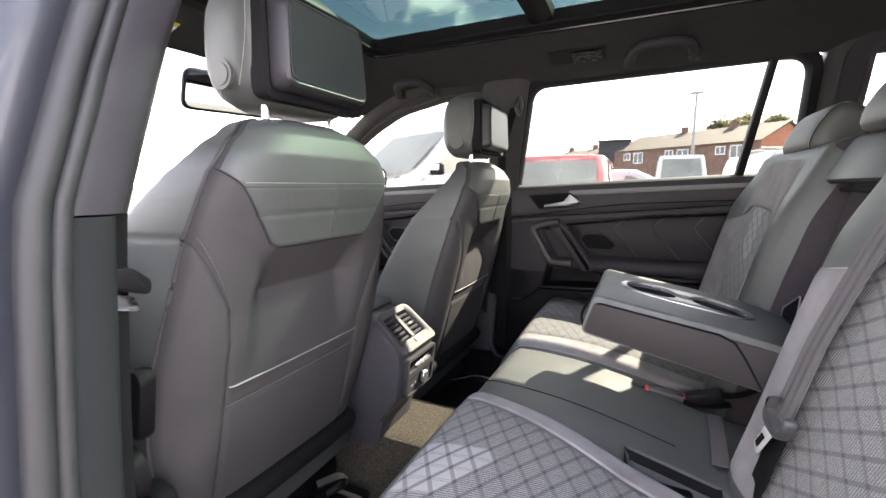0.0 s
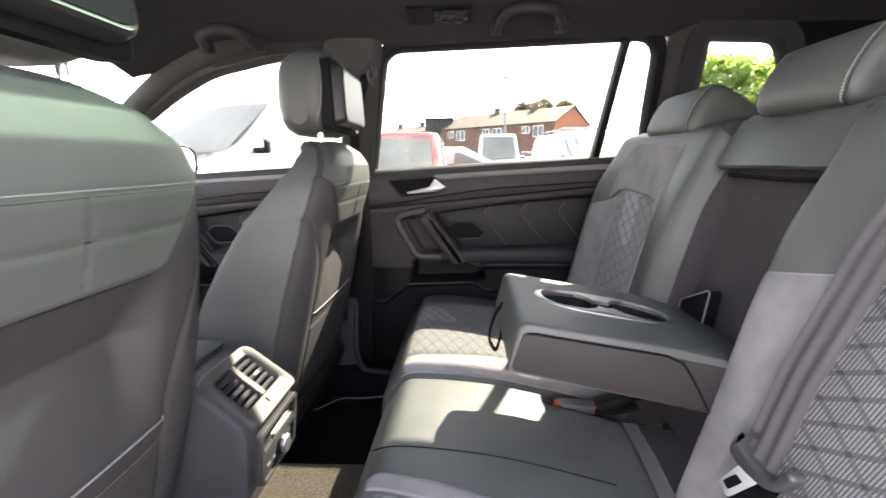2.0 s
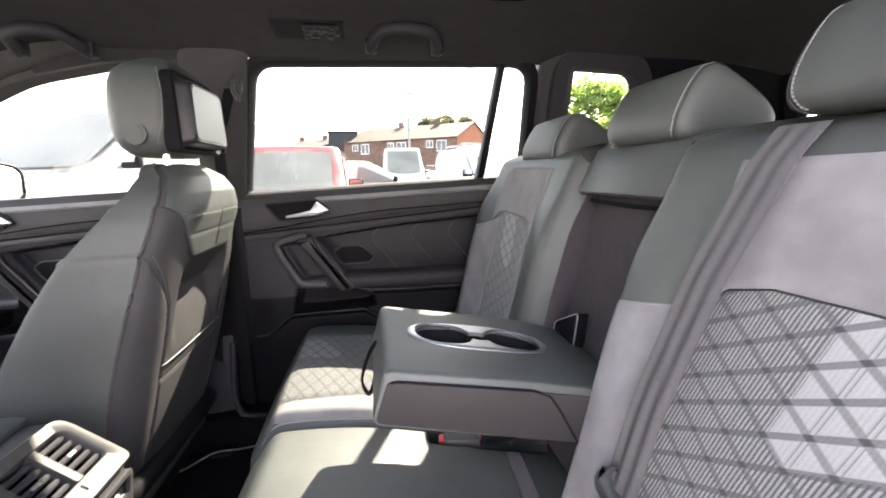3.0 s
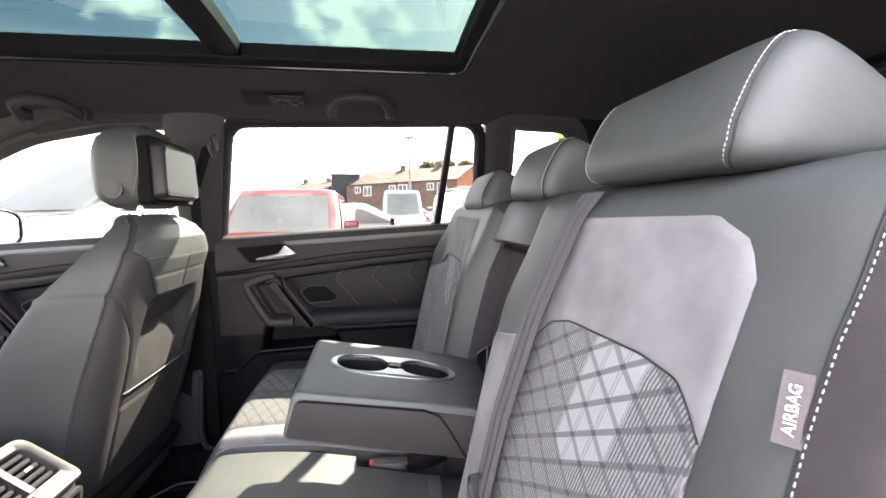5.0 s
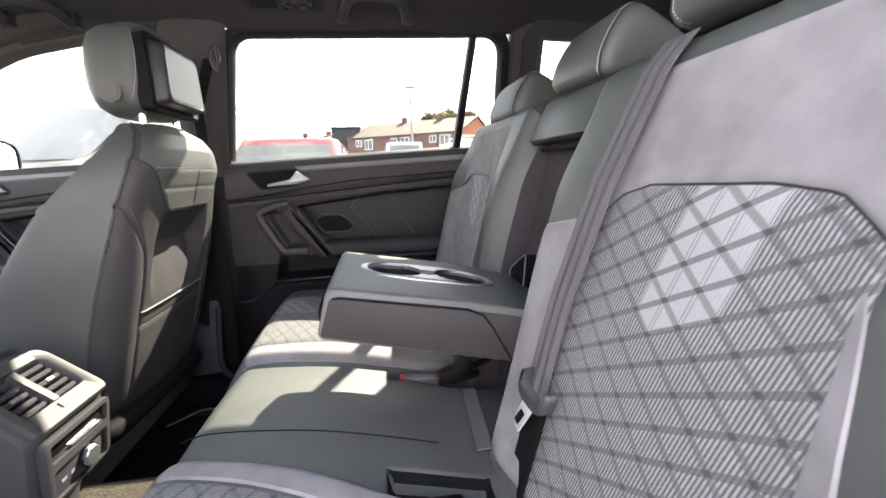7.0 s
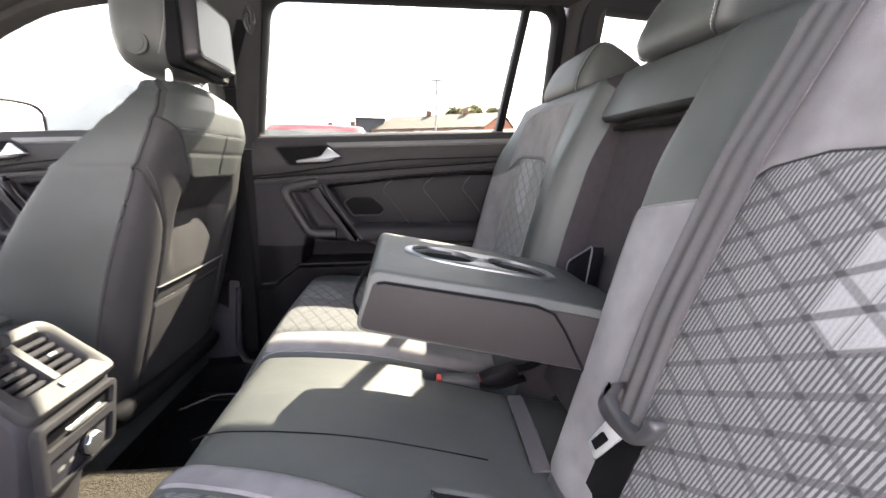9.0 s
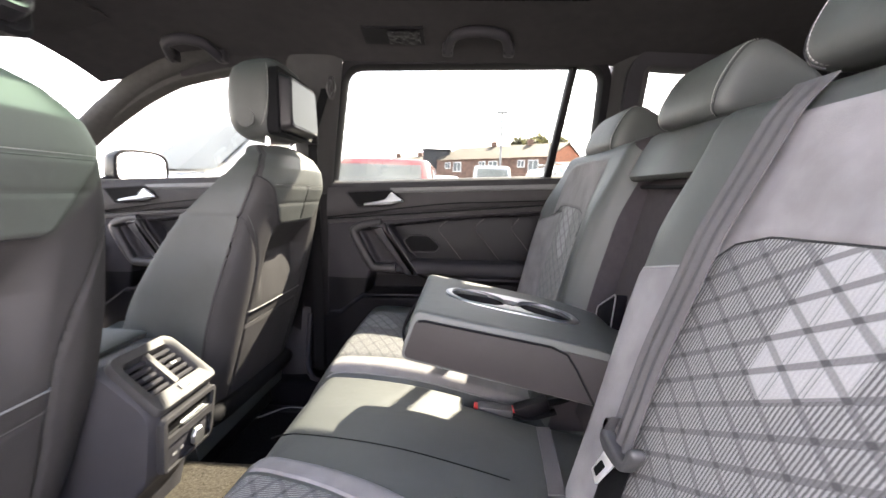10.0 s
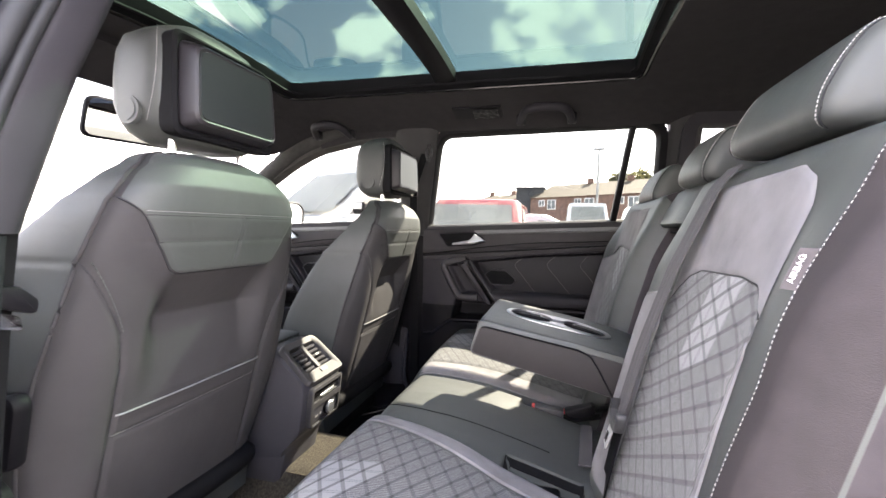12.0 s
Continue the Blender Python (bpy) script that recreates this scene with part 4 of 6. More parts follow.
part("vent_bezel", skin([[face_pt(x, y, -0.006) for x, y in shrink(out_o, 1.0)], [face_pt(x, y, 0.003) for x, y in shrink(out_o, 1.0)], [face_pt(x, y, 0.007) for x, y in shrink(out_o, 0.965)], [face_pt(x, y, 0.006) for x, y in shrink(out_i, 1.06)], [face_pt(x, y, 0.002) for x, y in shrink(out_i, 1.0)], [face_pt(x, y, -0.026) for x, y in shrink(out_i, 0.985)]], caps=False), BEZEL, con, "grey satin vent surround", sharp=50)
part("vent_well", prism([face_pt(p.x * 0.99, 0.052 + (p.y - 0.052) * 0.99, -0.026) for p in out_i], VN * -0.002), MATT_BLACK, con)
part("vent_divider", skin([[face_pt(yv, s, d) for yv, d in ((-0.008, -0.018), (-0.007, 0.004), (0.007, 0.004), (0.008, -0.018))] for s in (0.014, 0.05, 0.086)]), BEZEL, con)
for half in (-1, 1):
    for k in range(5):
        s = 0.021 + 0.0135 * k
        y0, y1 = (0.009, 0.065) if half > 0 else (-0.065, -0.009)
        part("slat", skin([[face_pt(yv, s + a_, d) for a_, d in ((-0.001, -0.005), (0.0, -0.0020), (0.0035, -0.0008), (0.0068, -0.0025), (0.0080, -0.0070), (0.0035, -0.0120))] for yv in (y0, y1)]), DOOR_SOFT, con)
    part("vent_tab", skin([[face_pt(half * 0.040 + e, 0.048 + a_, d) for a_, d in ((0, -0.006), (0.007, -0.006), (0.006, 0.000), (0.001, 0.000))] for e in (-0.008, 0.008)]), PLASTIC_GREY, con)
part("vent_wheel", skin([[face_pt(yv, 0.093 + a_, d) for a_, d in ((0, 0.004), (0.010, 0.004), (0.010, 0.009), (0, 0.009))] for yv in (-0.014, 0.014)]), PLASTIC_GREY, con)
# lower face: tray slot, socket
lo_o = rounded([(-0.074, 0.706), (0.060, 0.706), (0.066, 0.808), (-0.080, 0.808)], 0.015, 4)
def low_pt(yv, z, d):
    return Vector((-0.379 + (z - 0.70) * 0.10 + d, yv, z))
def low_loop(y0, y1, z0, z1, r):
    return rounded([(y0 + 0.002, z0), (y1 - 0.003, z0), (y1, z1), (y0, z1)], r, 3)
slot_o, sock_o = low_loop(-0.070, 0.057, 0.770, 0.799, 0.005), low_loop(-0.067, 0.054, 0.712, 0.757, 0.006)
low_bez = prism([low_pt(p.x, p.y, -0.012) for p in lo_o], (0.014, 0, 0), 0.0025)
for loop in (slot_o, sock_o):
    low_bez = carve(low_bez, skin([[low_pt(p.x, p.y, d) for p in loop] for d in (-0.006, 0.02)]))
part("lower_bezel", low_bez, BEZEL, con, "grey satin lower surround", sharp=35)
part("tray_slot", prism([low_pt(p.x * 0.985 - 0.0001, 0.7845 + (p.y - 0.7845) * 0.96, -0.0055) for p in slot_o], (0.002, 0, 0), 0.0005), GLOSS_BLACK, con, "gloss black tray slot")
part("tray_lip", skin([[low_pt(yv, 0.7745 + dz, d) for dz, d in ((0, -0.003), (0.0011, -0.003), (0.0011, 0.001), (0, 0.001))] for yv in (-0.026, 0.042)]), SATIN, con, "chrome tray edge")
part("socket_plate", prism([low_pt(p.x * 0.985, 0.7345 + (p.y - 0.7345) * 0.97, -0.0055) for p in sock_o], (0.0025, 0, 0), 0.0006), CONSOLE, con)
sock = part("power_socket", moved(tube([(0, 0, 0), (0, 0, 0.006)], 0.0185, 20), pose(-0.3785, 0.006, 0.735, 0, 90, 0)), PLASTIC_HARD, con, "black socket collar")
part("socket_cap", skin([[(-0.3725 + d, 0.006 + r_ * math.cos(q * math.tau / 8 + 0.39), 0.735 + r_ * math.sin(q * math.tau / 8 + 0.39)) for q in range(8)] for d, r_ in ((-0.002, 0.0165), (0.004, 0.0165), (0.0065, 0.0145), (0.0070, 0.008))]), SATIN, sock, "satin silver octagonal socket cap", sharp=25)
for k in range(2):
    part("socket_mark", prism([low_pt(yv, zv, -0.0031) for yv, zv in ((-0.048 + 0.020 * k, 0.728), (-0.037 + 0.017 * k, 0.728), (-0.037 + 0.017 * k, 0.733), (-0.048 + 0.020 * k, 0.733))], (0.0006, 0, 0)), PIPING, con)


con.location.y -= 0.030


# ---------------------------------------------------------------- front seats
def front_seat(yc, label):
    s = thing("car_seat", (-0.62, yc, 0.46), label, "car seat", "front seats")
    Z0, Z1 = 0.672, 1.305
    W = [(0.672, 0.198), (0.72, 0.212), (0.82, 0.232), (0.90, 0.240), (0.98, 0.235), (1.015, 0.230), (1.136, 0.210), (1.178, 0.202), (1.225, 0.187), (1.253, 0.170), (1.275, 0.148), (1.290, 0.125), (1.300, 0.098), (1.305, 0.070)]
    W = eased(W, 0.03, 160)
    XR = [(0.63, -0.500), (0.75, -0.468), (0.913, -0.428), (1.05, -0.392), (1.125, -0.371), (1.208, -0.347), (1.25, -0.346), (1.28, -0.358), (1.305, -0.392)]
    seams = [[(-0.209, 1.143), (-0.190, 1.103), (-0.161, 1.040), (-0.154, 0.985), (-0.150, 0.66)], [(0.205, 1.12), (0.165, 1.02), (0.150, 0.95), (0.150, 0.66)]]

    side = eased([(0.6, 1.09), (1.0, 1.09), (1.14, 1.06), (1.24, 0.97), (1.305, 0.97)], 0.05)
    wide = lambda z: lerp(z, side)      # the inboard side is fuller below

    def inside(y, z):
        """Depth inside the raised upper panel."""
        edge = lerp(z, [(1.120, 0.100), (1.128, 0.114), (1.208, 0.162), (1.262, 0.215), (1.305, 0.3)])
        return min(z - 1.120, edge - abs(y))

    def rear(u, v):
        z = Z0 + (Z1 - Z0) * v
        w = lerp(z, W) * (1.0 if u < 0 else wide(z))
        y = w * u
        x = lerp(z, XR)
        x -= 0.044 * (1 - (1 - abs(u) ** 4.0) ** 0.5)
        pd = inside(y, z)
        x += 0.005 * sstep(-0.004, 0.004, pd)
        for zz in (1.208, 1.168):
            if abs(y) < 0.165:
                x -= 0.0016 * math.exp(-((z - zz) / 0.0035) ** 2)
        x -= 0.003 * math.exp(-((y - 0.008) / 0.003) ** 2) * sstep(1.122, 1.13, z) * sstep(1.212, 1.204, z)
        # hollow for the knees: the back turns in below the panel to a crease, then runs straight
        lat = sstep(0.134, 0.086, abs(y))
        if z < 1.12:
            x -= 0.038 * lat * min(1.0, (1.118 - z) / 0.068, max(0.0, z - 0.925) / 0.125)
        # bolster roll beside the hollow
        x += 0.006 * math.exp(-((abs(y) - 0.185) / 0.028) ** 2) * sstep(0.70, 0.85, z) * sstep(1.14, 1.0, z)
        for sm in seams:
            x -= 0.005 * math.exp(-(line_dist(y, z, sm) / 0.0035) ** 2)
        # pocket: welt and sagging mouth
        if abs(y) < 0.150:
            x += 0.0015 * sstep(0.900, 0.912, z) * sstep(0.922, 0.915, z)
            x -= 0.0025 * math.exp(-((z - 0.882) / 0.004) ** 2)
        x += 0.0009 * noise.noise((y * 14, z * 14, 1.0))
        return (x, yc + y, z)

    NU, NV = 110, 190
    part("back_cover", grid(lambda u, v: rear(2 * u - 1, v), NU, NV), LEATHER_SIDE, s, "black leatherette rear cover with a pocket", sharp=60)

    def panel_pt(u, v):
        z = 1.1205 + (1.3035 - 1.1205) * v
        edge = lerp(z, [(1.120, 0.094), (1.124, 0.106), (1.130, 0.114), (1.208, 0.161), (1.262, 0.214), (1.305, 0.3)])
        a = 2 * u - 1
        w = lerp(z, W) * (1.0 if a < 0 else wide(z))
        y = a * min(edge, w * 0.985)
        p = Vector(rear(max(-1, min(1, y / w)), (z - Z0) / (Z1 - Z0)))
        return p + Vector((0.0012, 0, 0))
    part("upper_panel", grid(panel_pt, 60, 60), LEATHER, s, "padded upper panel", sharp=60)

    bulge = eased([(0.67, 0.03), (0.8, 0.055), (0.95, 0.060), (1.1, 0.042), (1.2, 0.018), (1.28, 0.004), (1.305, 0.0)], 0.05)
    thick = eased([(0.67, 0.106), (0.95, 0.106), (1.1, 0.088), (1.2, 0.064), (1.27, 0.040), (1.305, 0.014)], 0.05)

    def front(u, v):
        z = Z0 + (Z1 - Z0) * v
        w = lerp(z, W) * (1.0 if u < 0.5 else wide(z))
        out = 1 - 0.9 * sstep(1.12, 1.28, z)
        rim = Vector(rear(-1 if u < 0.5 else 1, v))
        a = (u - 0.5) * 2
        bol, depth = lerp(z, bulge), lerp(z, thick)
        # side cheeks run forward, the middle of the backrest lies back
        if abs(a) > 0.72:
            t = (1 - abs(a)) / 0.28
            x = rim.x - (depth + bol) * math.sin(t * math.pi / 2)
            y = yc + math.copysign(w + 0.028 * out * math.sin(t * math.pi * 0.62), a)
        else:
            k = abs(a) / 0.72
            x = rim.x - depth - bol * k ** 2
            y = yc + (w + 0.026 * out) * a / 0.72
        return (x, y, z)
    part("backrest", grid(front, 60, 190), LEATHER, s, "black leather backrest with side bolsters", sharp=60)
    # piping along the rim of the cover and stitching
    for sg in (-1, 1):
        rim = [Vector(rear(sg, q / 70)) + Vector((0.0, sg * 0.0014, 0)) for q in range(71)]
        part("piping", tube(rim, 0.0030, 8), LEATHER_SIDE, s)
    def on(y, z, d=0.0015):
        w = lerp(z, W) * (1.0 if y < 0 else wide(z))
        p = Vector(rear(max(-1, min(1, y / w)), (z - Z0) / (Z1 - Z0)))
        return p + Vector((d, 0, 0))
    def cord(name, pts, r, material, d=0.0005):
        line = []
        for (ya, za), (yb, zb) in zip(pts, pts[1:]):
            k = max(2, int(math.hypot(yb - ya, zb - za) / 0.006))
            line += [on(ya + (yb - ya) * i / k, za + (zb - za) * i / k, d) for i in range(k)]
        line.append(on(*pts[-1], d))
        part(name, tube(line, r, 5), material, s)
    cord("top_stitch", [(-0.160, 1.2115), (0.160, 1.2115)], 0.0010, PIPING)
    cord("seam", [(-0.160, 1.206), (0.160, 1.206)], 0.0012, RUBBER)
    cord("seam", [(-0.140, 1.168), (0.140, 1.168)], 0.0011, RUBBER)
    cord("panel_edge", [(-0.205, 1.252), (-0.162, 1.208), (-0.138, 1.168), (-0.114, 1.128), (-0.104, 1.121), (-0.09, 1.119), (0.09, 1.119), (0.104, 1.121), (0.114, 1.128), (0.138, 1.168), (0.162, 1.208)], 0.0016, RUBBER, 0.0)
    cord("side_seam", seams[0], 0.0013, RUBBER)
    cord("side_seam", seams[1], 0.0013, RUBBER)
    part("stitching", stitches([on(-0.203 + 0.046 * k / 30, 1.143 - 0.105 * k / 30, 0.001) for k in range(31)], 0.0040, 0.0026, 0.0009), LEATHER, s)
    for dy in (0.003, 0.013):
        part("stitching", stitches([on(dy, 1.128 + 0.076 * k / 24, 0.001) for k in range(25)], 0.0016, 0.0026, 0.0006), LEATHER, s)
    welt = [on(-0.150 + 0.30 * k / 40, 0.916, 0.002) for k in range(41)]
    part("pocket_welt", tube(welt, 0.0014, 6), PIPING, s, "pale piped pocket edge")
    part("pocket_seam", tube([on(-0.150 + 0.30 * k / 40, 0.884, 0.0) for k in range(41)], 0.0009, 5), PLASTIC_GREY, s)
    # lower roll, recliner cover, belt stalk and cushion
    part("lower_roll", tube(smooth_line([(-0.500, yc - 0.235, 0.690), (-0.480, yc - 0.20, 0.690), (-0.478, yc, 0.684), (-0.484, yc + 0.17, 0.678), (-0.520, yc + 0.200, 0.674)], 6), 0.021, 14), MATT_BLACK, s)
    part("cushion", skin([[(x, yc + yy * k, z) for yy, z in zip((-0.24, -0.255, -0.24, -0.17, 0, 0.17, 0.24, 0.255, 0.24), (0.58, 0.66, 0.735 + 0.02 * k, 0.745, 0.725, 0.745, 0.735 + 0.02 * k, 0.66, 0.58))] for x, k in ((-1.06, 0.90), (-1.0, 1.0), (-0.8, 1.0), (-0.62, 1.0), (-0.52, 0.92))]), LEATHER, s)
    part("seat_frame", rbox(-1.0, -0.55, yc - 0.22, yc + 0.22, 0.50, 0.585, 0.01), PLASTIC_HARD, s)
    part("recliner_cover", prism([(p.x, yc - 0.262, p.y) for p in rounded([(-0.66, 0.55), (-0.47, 0.55), (-0.425, 0.70), (-0.43, 0.82), (-0.56, 0.80), (-0.66, 0.70)], 0.03, 4)], (0, 0.03, 0), 0.008), PLASTIC, s)
    part("height_knob", moved(tube([(0, 0, 0), (0, 0, 0.018)], 0.036, 20), pose(-0.472, yc - 0.262, 0.845, 90, 0, 0)), PLASTIC_HARD, s)
    part("backrest_lever", prism([(p.x, yc - 0.268, p.y) for p in rounded([(-0.474, 0.892), (-0.445, 0.892), (-0.428, 0.975), (-0.440, 0.988), (-0.464, 0.982)], 0.008, 3)], (0, 0.022, 0), 0.006), PLASTIC_HARD, s, "black folding lever")
    for dx in (0, 1):
        part("seat_rail", rbox(-1.0, -0.44, yc - 0.20 + 0.36 * dx, yc - 0.16 + 0.36 * dx, 0.452, 0.50, 0.006), PLASTIC_HARD, s)
    part("wiring", tube(smooth_line([(-0.47, yc + 0.06, 0.60), (-0.445, yc + 0.10, 0.60), (-0.45, yc + 0.12, 0.57), (-0.48, yc + 0.10, 0.55)], 5), 0.008, 6), PLASTIC_HARD, s)
    # headrest
    hx = -0.425
    def head_ring(v):
        z = 1.320 + 0.190 * v
        w = 0.122 * (1 - 0.30 * abs(2 * v - 1) ** 4) - 0.010 * v
        xf = hx - 0.075 * (1 - 0.35 * abs(2 * v - 0.9) ** 3)
        xb = hx + 0.052 * (1 - 0.25 * abs(2 * v - 1) ** 6) + 0.004 * v
        pts = []
        for k in range(40):
            a = k / 40 * math.tau
            ca, sa = math.cos(a), math.sin(a)
            e = 0.55
            yy = w * math.copysign(abs(sa) ** e, sa)
            xx = (xf + xb) / 2 + (xb - xf) / 2 * math.copysign(abs(ca) ** e, ca)
            pts.append((xx, yc + yy, z))
        return pts
    prof = [0.0, 0.03, 0.08, 0.16, 0.28, 0.42, 0.56, 0.70, 0.82, 0.91, 0.97, 1.0]
    rings = []
    for v in prof:
        r = head_ring(v)
        k = 1.0 - 0.16 * max(0, (0.10 - v) / 0.10) ** 2 - 0.42 * max(0, (v - 0.80) / 0.20) ** 2.2
        cx, cy = hx - 0.005, yc
        rings.append([(cx + (x - cx) * k, cy + (y - cy) * k, z) for x, y, z in r])
    hr = part("headrest", skin(rings), LEATHER, s, "black leather headrest with white stitching", sharp=70)
    # screen housing on the back of the headrest
    def hz_ring(d, g):
        o = rounded([(-0.109 + g, 1.327 + g), (0.109 - g, 1.327 + g), (0.103 - g, 1.480 - g), (-0.103 + g, 1.480 - g)], 0.018, 5)
        return [(hx + d - 0.04 * (p.y - 1.40), yc + p.x, p.y) for p in o]
    part("screen_housing", skin([hz_ring(0.010, 0.010), hz_ring(0.052, 0.010), hz_ring(0.060, 0.012), hz_ring(0.078, 0.017), hz_ring(0.082, 0.021), hz_ring(0.0805, 0.024)]), HOUSING, hr, "black screen housing", sharp=30)
    part("screen", skin([hz_ring(0.0795, 0.0242), hz_ring(0.0818, 0.0252)]), SCREEN, hr, "dark tablet screen")
    part("screen_frame", skin([hz_ring(0.030, 0.000), hz_ring(0.056, -0.001), hz_ring(0.060, 0.004), hz_ring(0.054, 0.012), hz_ring(0.040, 0.013)], caps=False), MATT_BLACK, hr, "black frame round the screen", sharp=30)
    for sg in (-1, 1):
        edge = [(hx + 0.026 + 0.008 * k / 20 + 0.012 * math.sin(math.pi * k / 20), yc + sg * (0.1225 - 0.012 * (k / 20) ** 3), 1.342 + 0.140 * k / 20) for k in range(21)]
        part("stitching", stitches(edge, 0.0022, 0.0018, 0.00040), THREAD, hr)
    part("button", moved(merge(tube([(0, 0, 0), (0, 0, 0.0065), (0, 0, 0.008)], 0.0205, 28), tube([(0, 0, 0.007), (0, 0, 0.0095)], 0.0150, 24)), pose(hx - 0.012, yc - 0.1120, 1.360, 90, 0, 0)), LEATHER, hr, "round black release button")
    for sg in (-1, 1):
        part("post", tube([(-0.408, yc + sg * 0.072, 1.27), (-0.408, yc + sg * 0.072, 1.375)], 0.0062, 10), CHROME, s, "chrome headrest post")
        part("post_collar", tube([(-0.405, yc + sg * 0.072, 1.292), (-0.405, yc + sg * 0.072, 1.303)], 0.0105, 12), PLASTIC_HARD, s)
    return s


near_seat = front_seat(-0.37, "black leather front seat with a rear pocket and headrest screen")
far_seat = copy_thing(near_seat, pose(-0.588, 0.372, 0.46 - 0.025))
for ch in list(far_seat.children):
    if ch.name.split(".")[0] in ("recliner_cover", "height_knob", "backrest_lever", "wiring"):
        bpy.data.objects.remove(ch)


# ---------------------------------------------------------------- rear seats
def back_x(z):
    """Front face of the rear backrest."""
    return lerp(z, [(0.70, 0.255), (0.88, 0.300), (1.03, 0.334), (1.15, 0.366), (1.26, 0.397), (1.30, 0.418)])


def rear_backrest(y0, y1, outer, label):
    """One side section of the rear backrest; outer: -1 or 1, the side next to the door."""
    s = thing("rear_bench", ((0.25), (y0 + y1) / 2, 0.72), label, "car seat", "rear seats")
    yc, hw = (y0 + y1) / 2, (y1 - y0) / 2
    ZB, ZT = 0.70, 1.298

    def face(y, z, off=0.0):
        u = (y - yc) / hw
        x = back_x(z)
        x -= 0.022 * sstep(0.40, 0.82, abs(u)) * sstep(1.27, 1.12, z)
        if u * outer > 0:
            x += 0.016 * sstep(0.70, 1.0, abs(u)) * sstep(1.15, 1.28, z)      # the shoulder falls back
        x += 0.045 * max(0.0, (hw * abs(u) - hw + 0.030) / 0.030) ** 2.4
        x += 0.03 * sstep(ZT - 0.018, ZT, z) ** 2
        x += 0.018 * (y - yc) * (1 if outer < 0 else -1)
        return Vector((x - off, y, z))

    def shape(u, v):
        z = ZB + (ZT - ZB) * v
        k = 1 - 0.10 * sstep(0.90, 1.0, v) ** 2
        y = yc + hw * k * (2 * u - 1)
        return face(y, z)
    part("backrest", grid(shape, 60, 70), LEATHER, s, "black leather backrest with side bolsters", sharp=60)
    # depth: sides, top and rear of the section
    for sg in (-1, 1):
        def cheek(u, v):
            z = ZB + (ZT - ZB) * v
            k = 1 - 0.10 * sstep(0.90, 1.0, v) ** 2
            p = face(yc + sg * hw * k, z)
            return (p.x + 0.130 * u, p.y + sg * 0.004 * math.sin(u * math.pi), z + 0.012 * u * sstep(0.9, 1.0, v))
        part("side_panel", grid(cheek, 12, 50), FABRIC, s, "dark woven side panel", sharp=60)
    def top(u, v):
        k = 0.90
        p = face(yc + hw * k * (2 * u - 1), ZT)
        return (p.x + 0.130 * v, p.y, ZT + 0.012 * v + 0.006 * math.sin(v * math.pi))
    part("top_pad", grid(top, 30, 8), LEATHER, s)
    part("rear_board", grid(lambda u, v: (back_x(ZB + (ZT - ZB) * v) + 0.16, yc + hw * (2 * u - 1) * 0.97, ZB + (ZT - ZB) * v), 4, 8), FABRIC, s)

    m = 1 if outer < 0 else -1          # mirror the panel layout for the other side
    c0 = -0.405 if outer < 0 else 0.375

    def lay(f, nu, nv, off=0.0035):
        def g(u, v):
            yy, z = f(u, v)
            e = min(u, 1 - u, v, 1 - v)
            return face(c0 + m * (yy + 0.405), z, off * (0.25 + 0.75 * sstep(0.0, 0.03, e)))
        return grid(g, nu, nv)
    ztop = lambda y: lerp(-y, [(0.245, 1.085), (0.262, 1.115), (0.285, 1.137), (0.33, 1.149), (0.46, 1.154), (0.505, 1.150), (0.545, 1.124)])
    CLOTH = WOVEN_NEAR if outer < 0 else WOVEN_FAR
    cw = 0.300 if outer < 0 else 0.235          # the far cloth is narrower, its outer bolster broader
    part("cloth_insert", lay(lambda u, v: ((lambda y: (y + (0.014 * (1 - v) if u > 0.5 else -0.0) * (u - 0.5) * 2, 0.76 + (ztop(y) - 0.76) * v))(-0.245 - cw * u)), 60, 60), CLOTH, s, "grey patterned woven cloth insert")
    part("suede_panel", lay(lambda u, v: ((lambda y: (y, ztop(y) + 0.0005 + (lerp(-y, [(0.262, 1.262), (0.50, 1.266), (0.535, 1.250), (0.548, 1.225)]) - ztop(y) - 0.0005) * v))(-0.250 - 0.297 * u)), 40, 24), SUEDE, s, "pale grey suede shoulder panel")
    if outer < 0:
        part("suede_bolster", lay(lambda u, v: (-0.243 + 0.098 * u, 0.76 + (1.108 - 0.020 * u - 0.76) * v), 16, 40, 0.003), SUEDE, s, "pale grey suede inner bolster")
        part("suede_bolster", lay(lambda u, v: (-0.546 + 0.010 * v - 0.056 * u * (1 - v) ** 0.75, 0.76 + (1.112 - 0.76) * v), 12, 30, 0.003), SUEDE, s, "pale grey suede outer bolster")
    else:
        part("suede_bolster", lay(lambda u, v: (-0.482 - 0.145 * u, 0.76 + (1.138 - 0.040 * u - 0.76) * v), 20, 30, 0.003), SUEDE, s, "pale grey suede outer bolster")
        part("piping", tube([face(c0 + m * (-0.482 - 0.145 * k / 16 + 0.405), 1.139 - 0.040 * k / 16, 0.002) for k in range(17)], 0.0013, 5), PIPING, s)
    def on(y, z, d=0.004):
        return face(c0 + m * (y + 0.405), z, d)
    part("seam", tube([on(-0.250 - 0.294 * k / 40, ztop(-0.250 - 0.294 * k / 40), 0.0008) for k in range(41)], 0.0012, 5), RUBBER, s)
    if outer < 0:
        part("piping", tube([on(-0.245 + 0.085 * k / 12, 1.109 - 0.018 * k / 12, 0.001) for k in range(13)], 0.0014, 6), PIPING, s)
    part("piping", tube([on(-0.243, 0.80 + 0.26 * k / 20, 0.001) for k in range(21)], 0.0012, 5), PIPING, s)
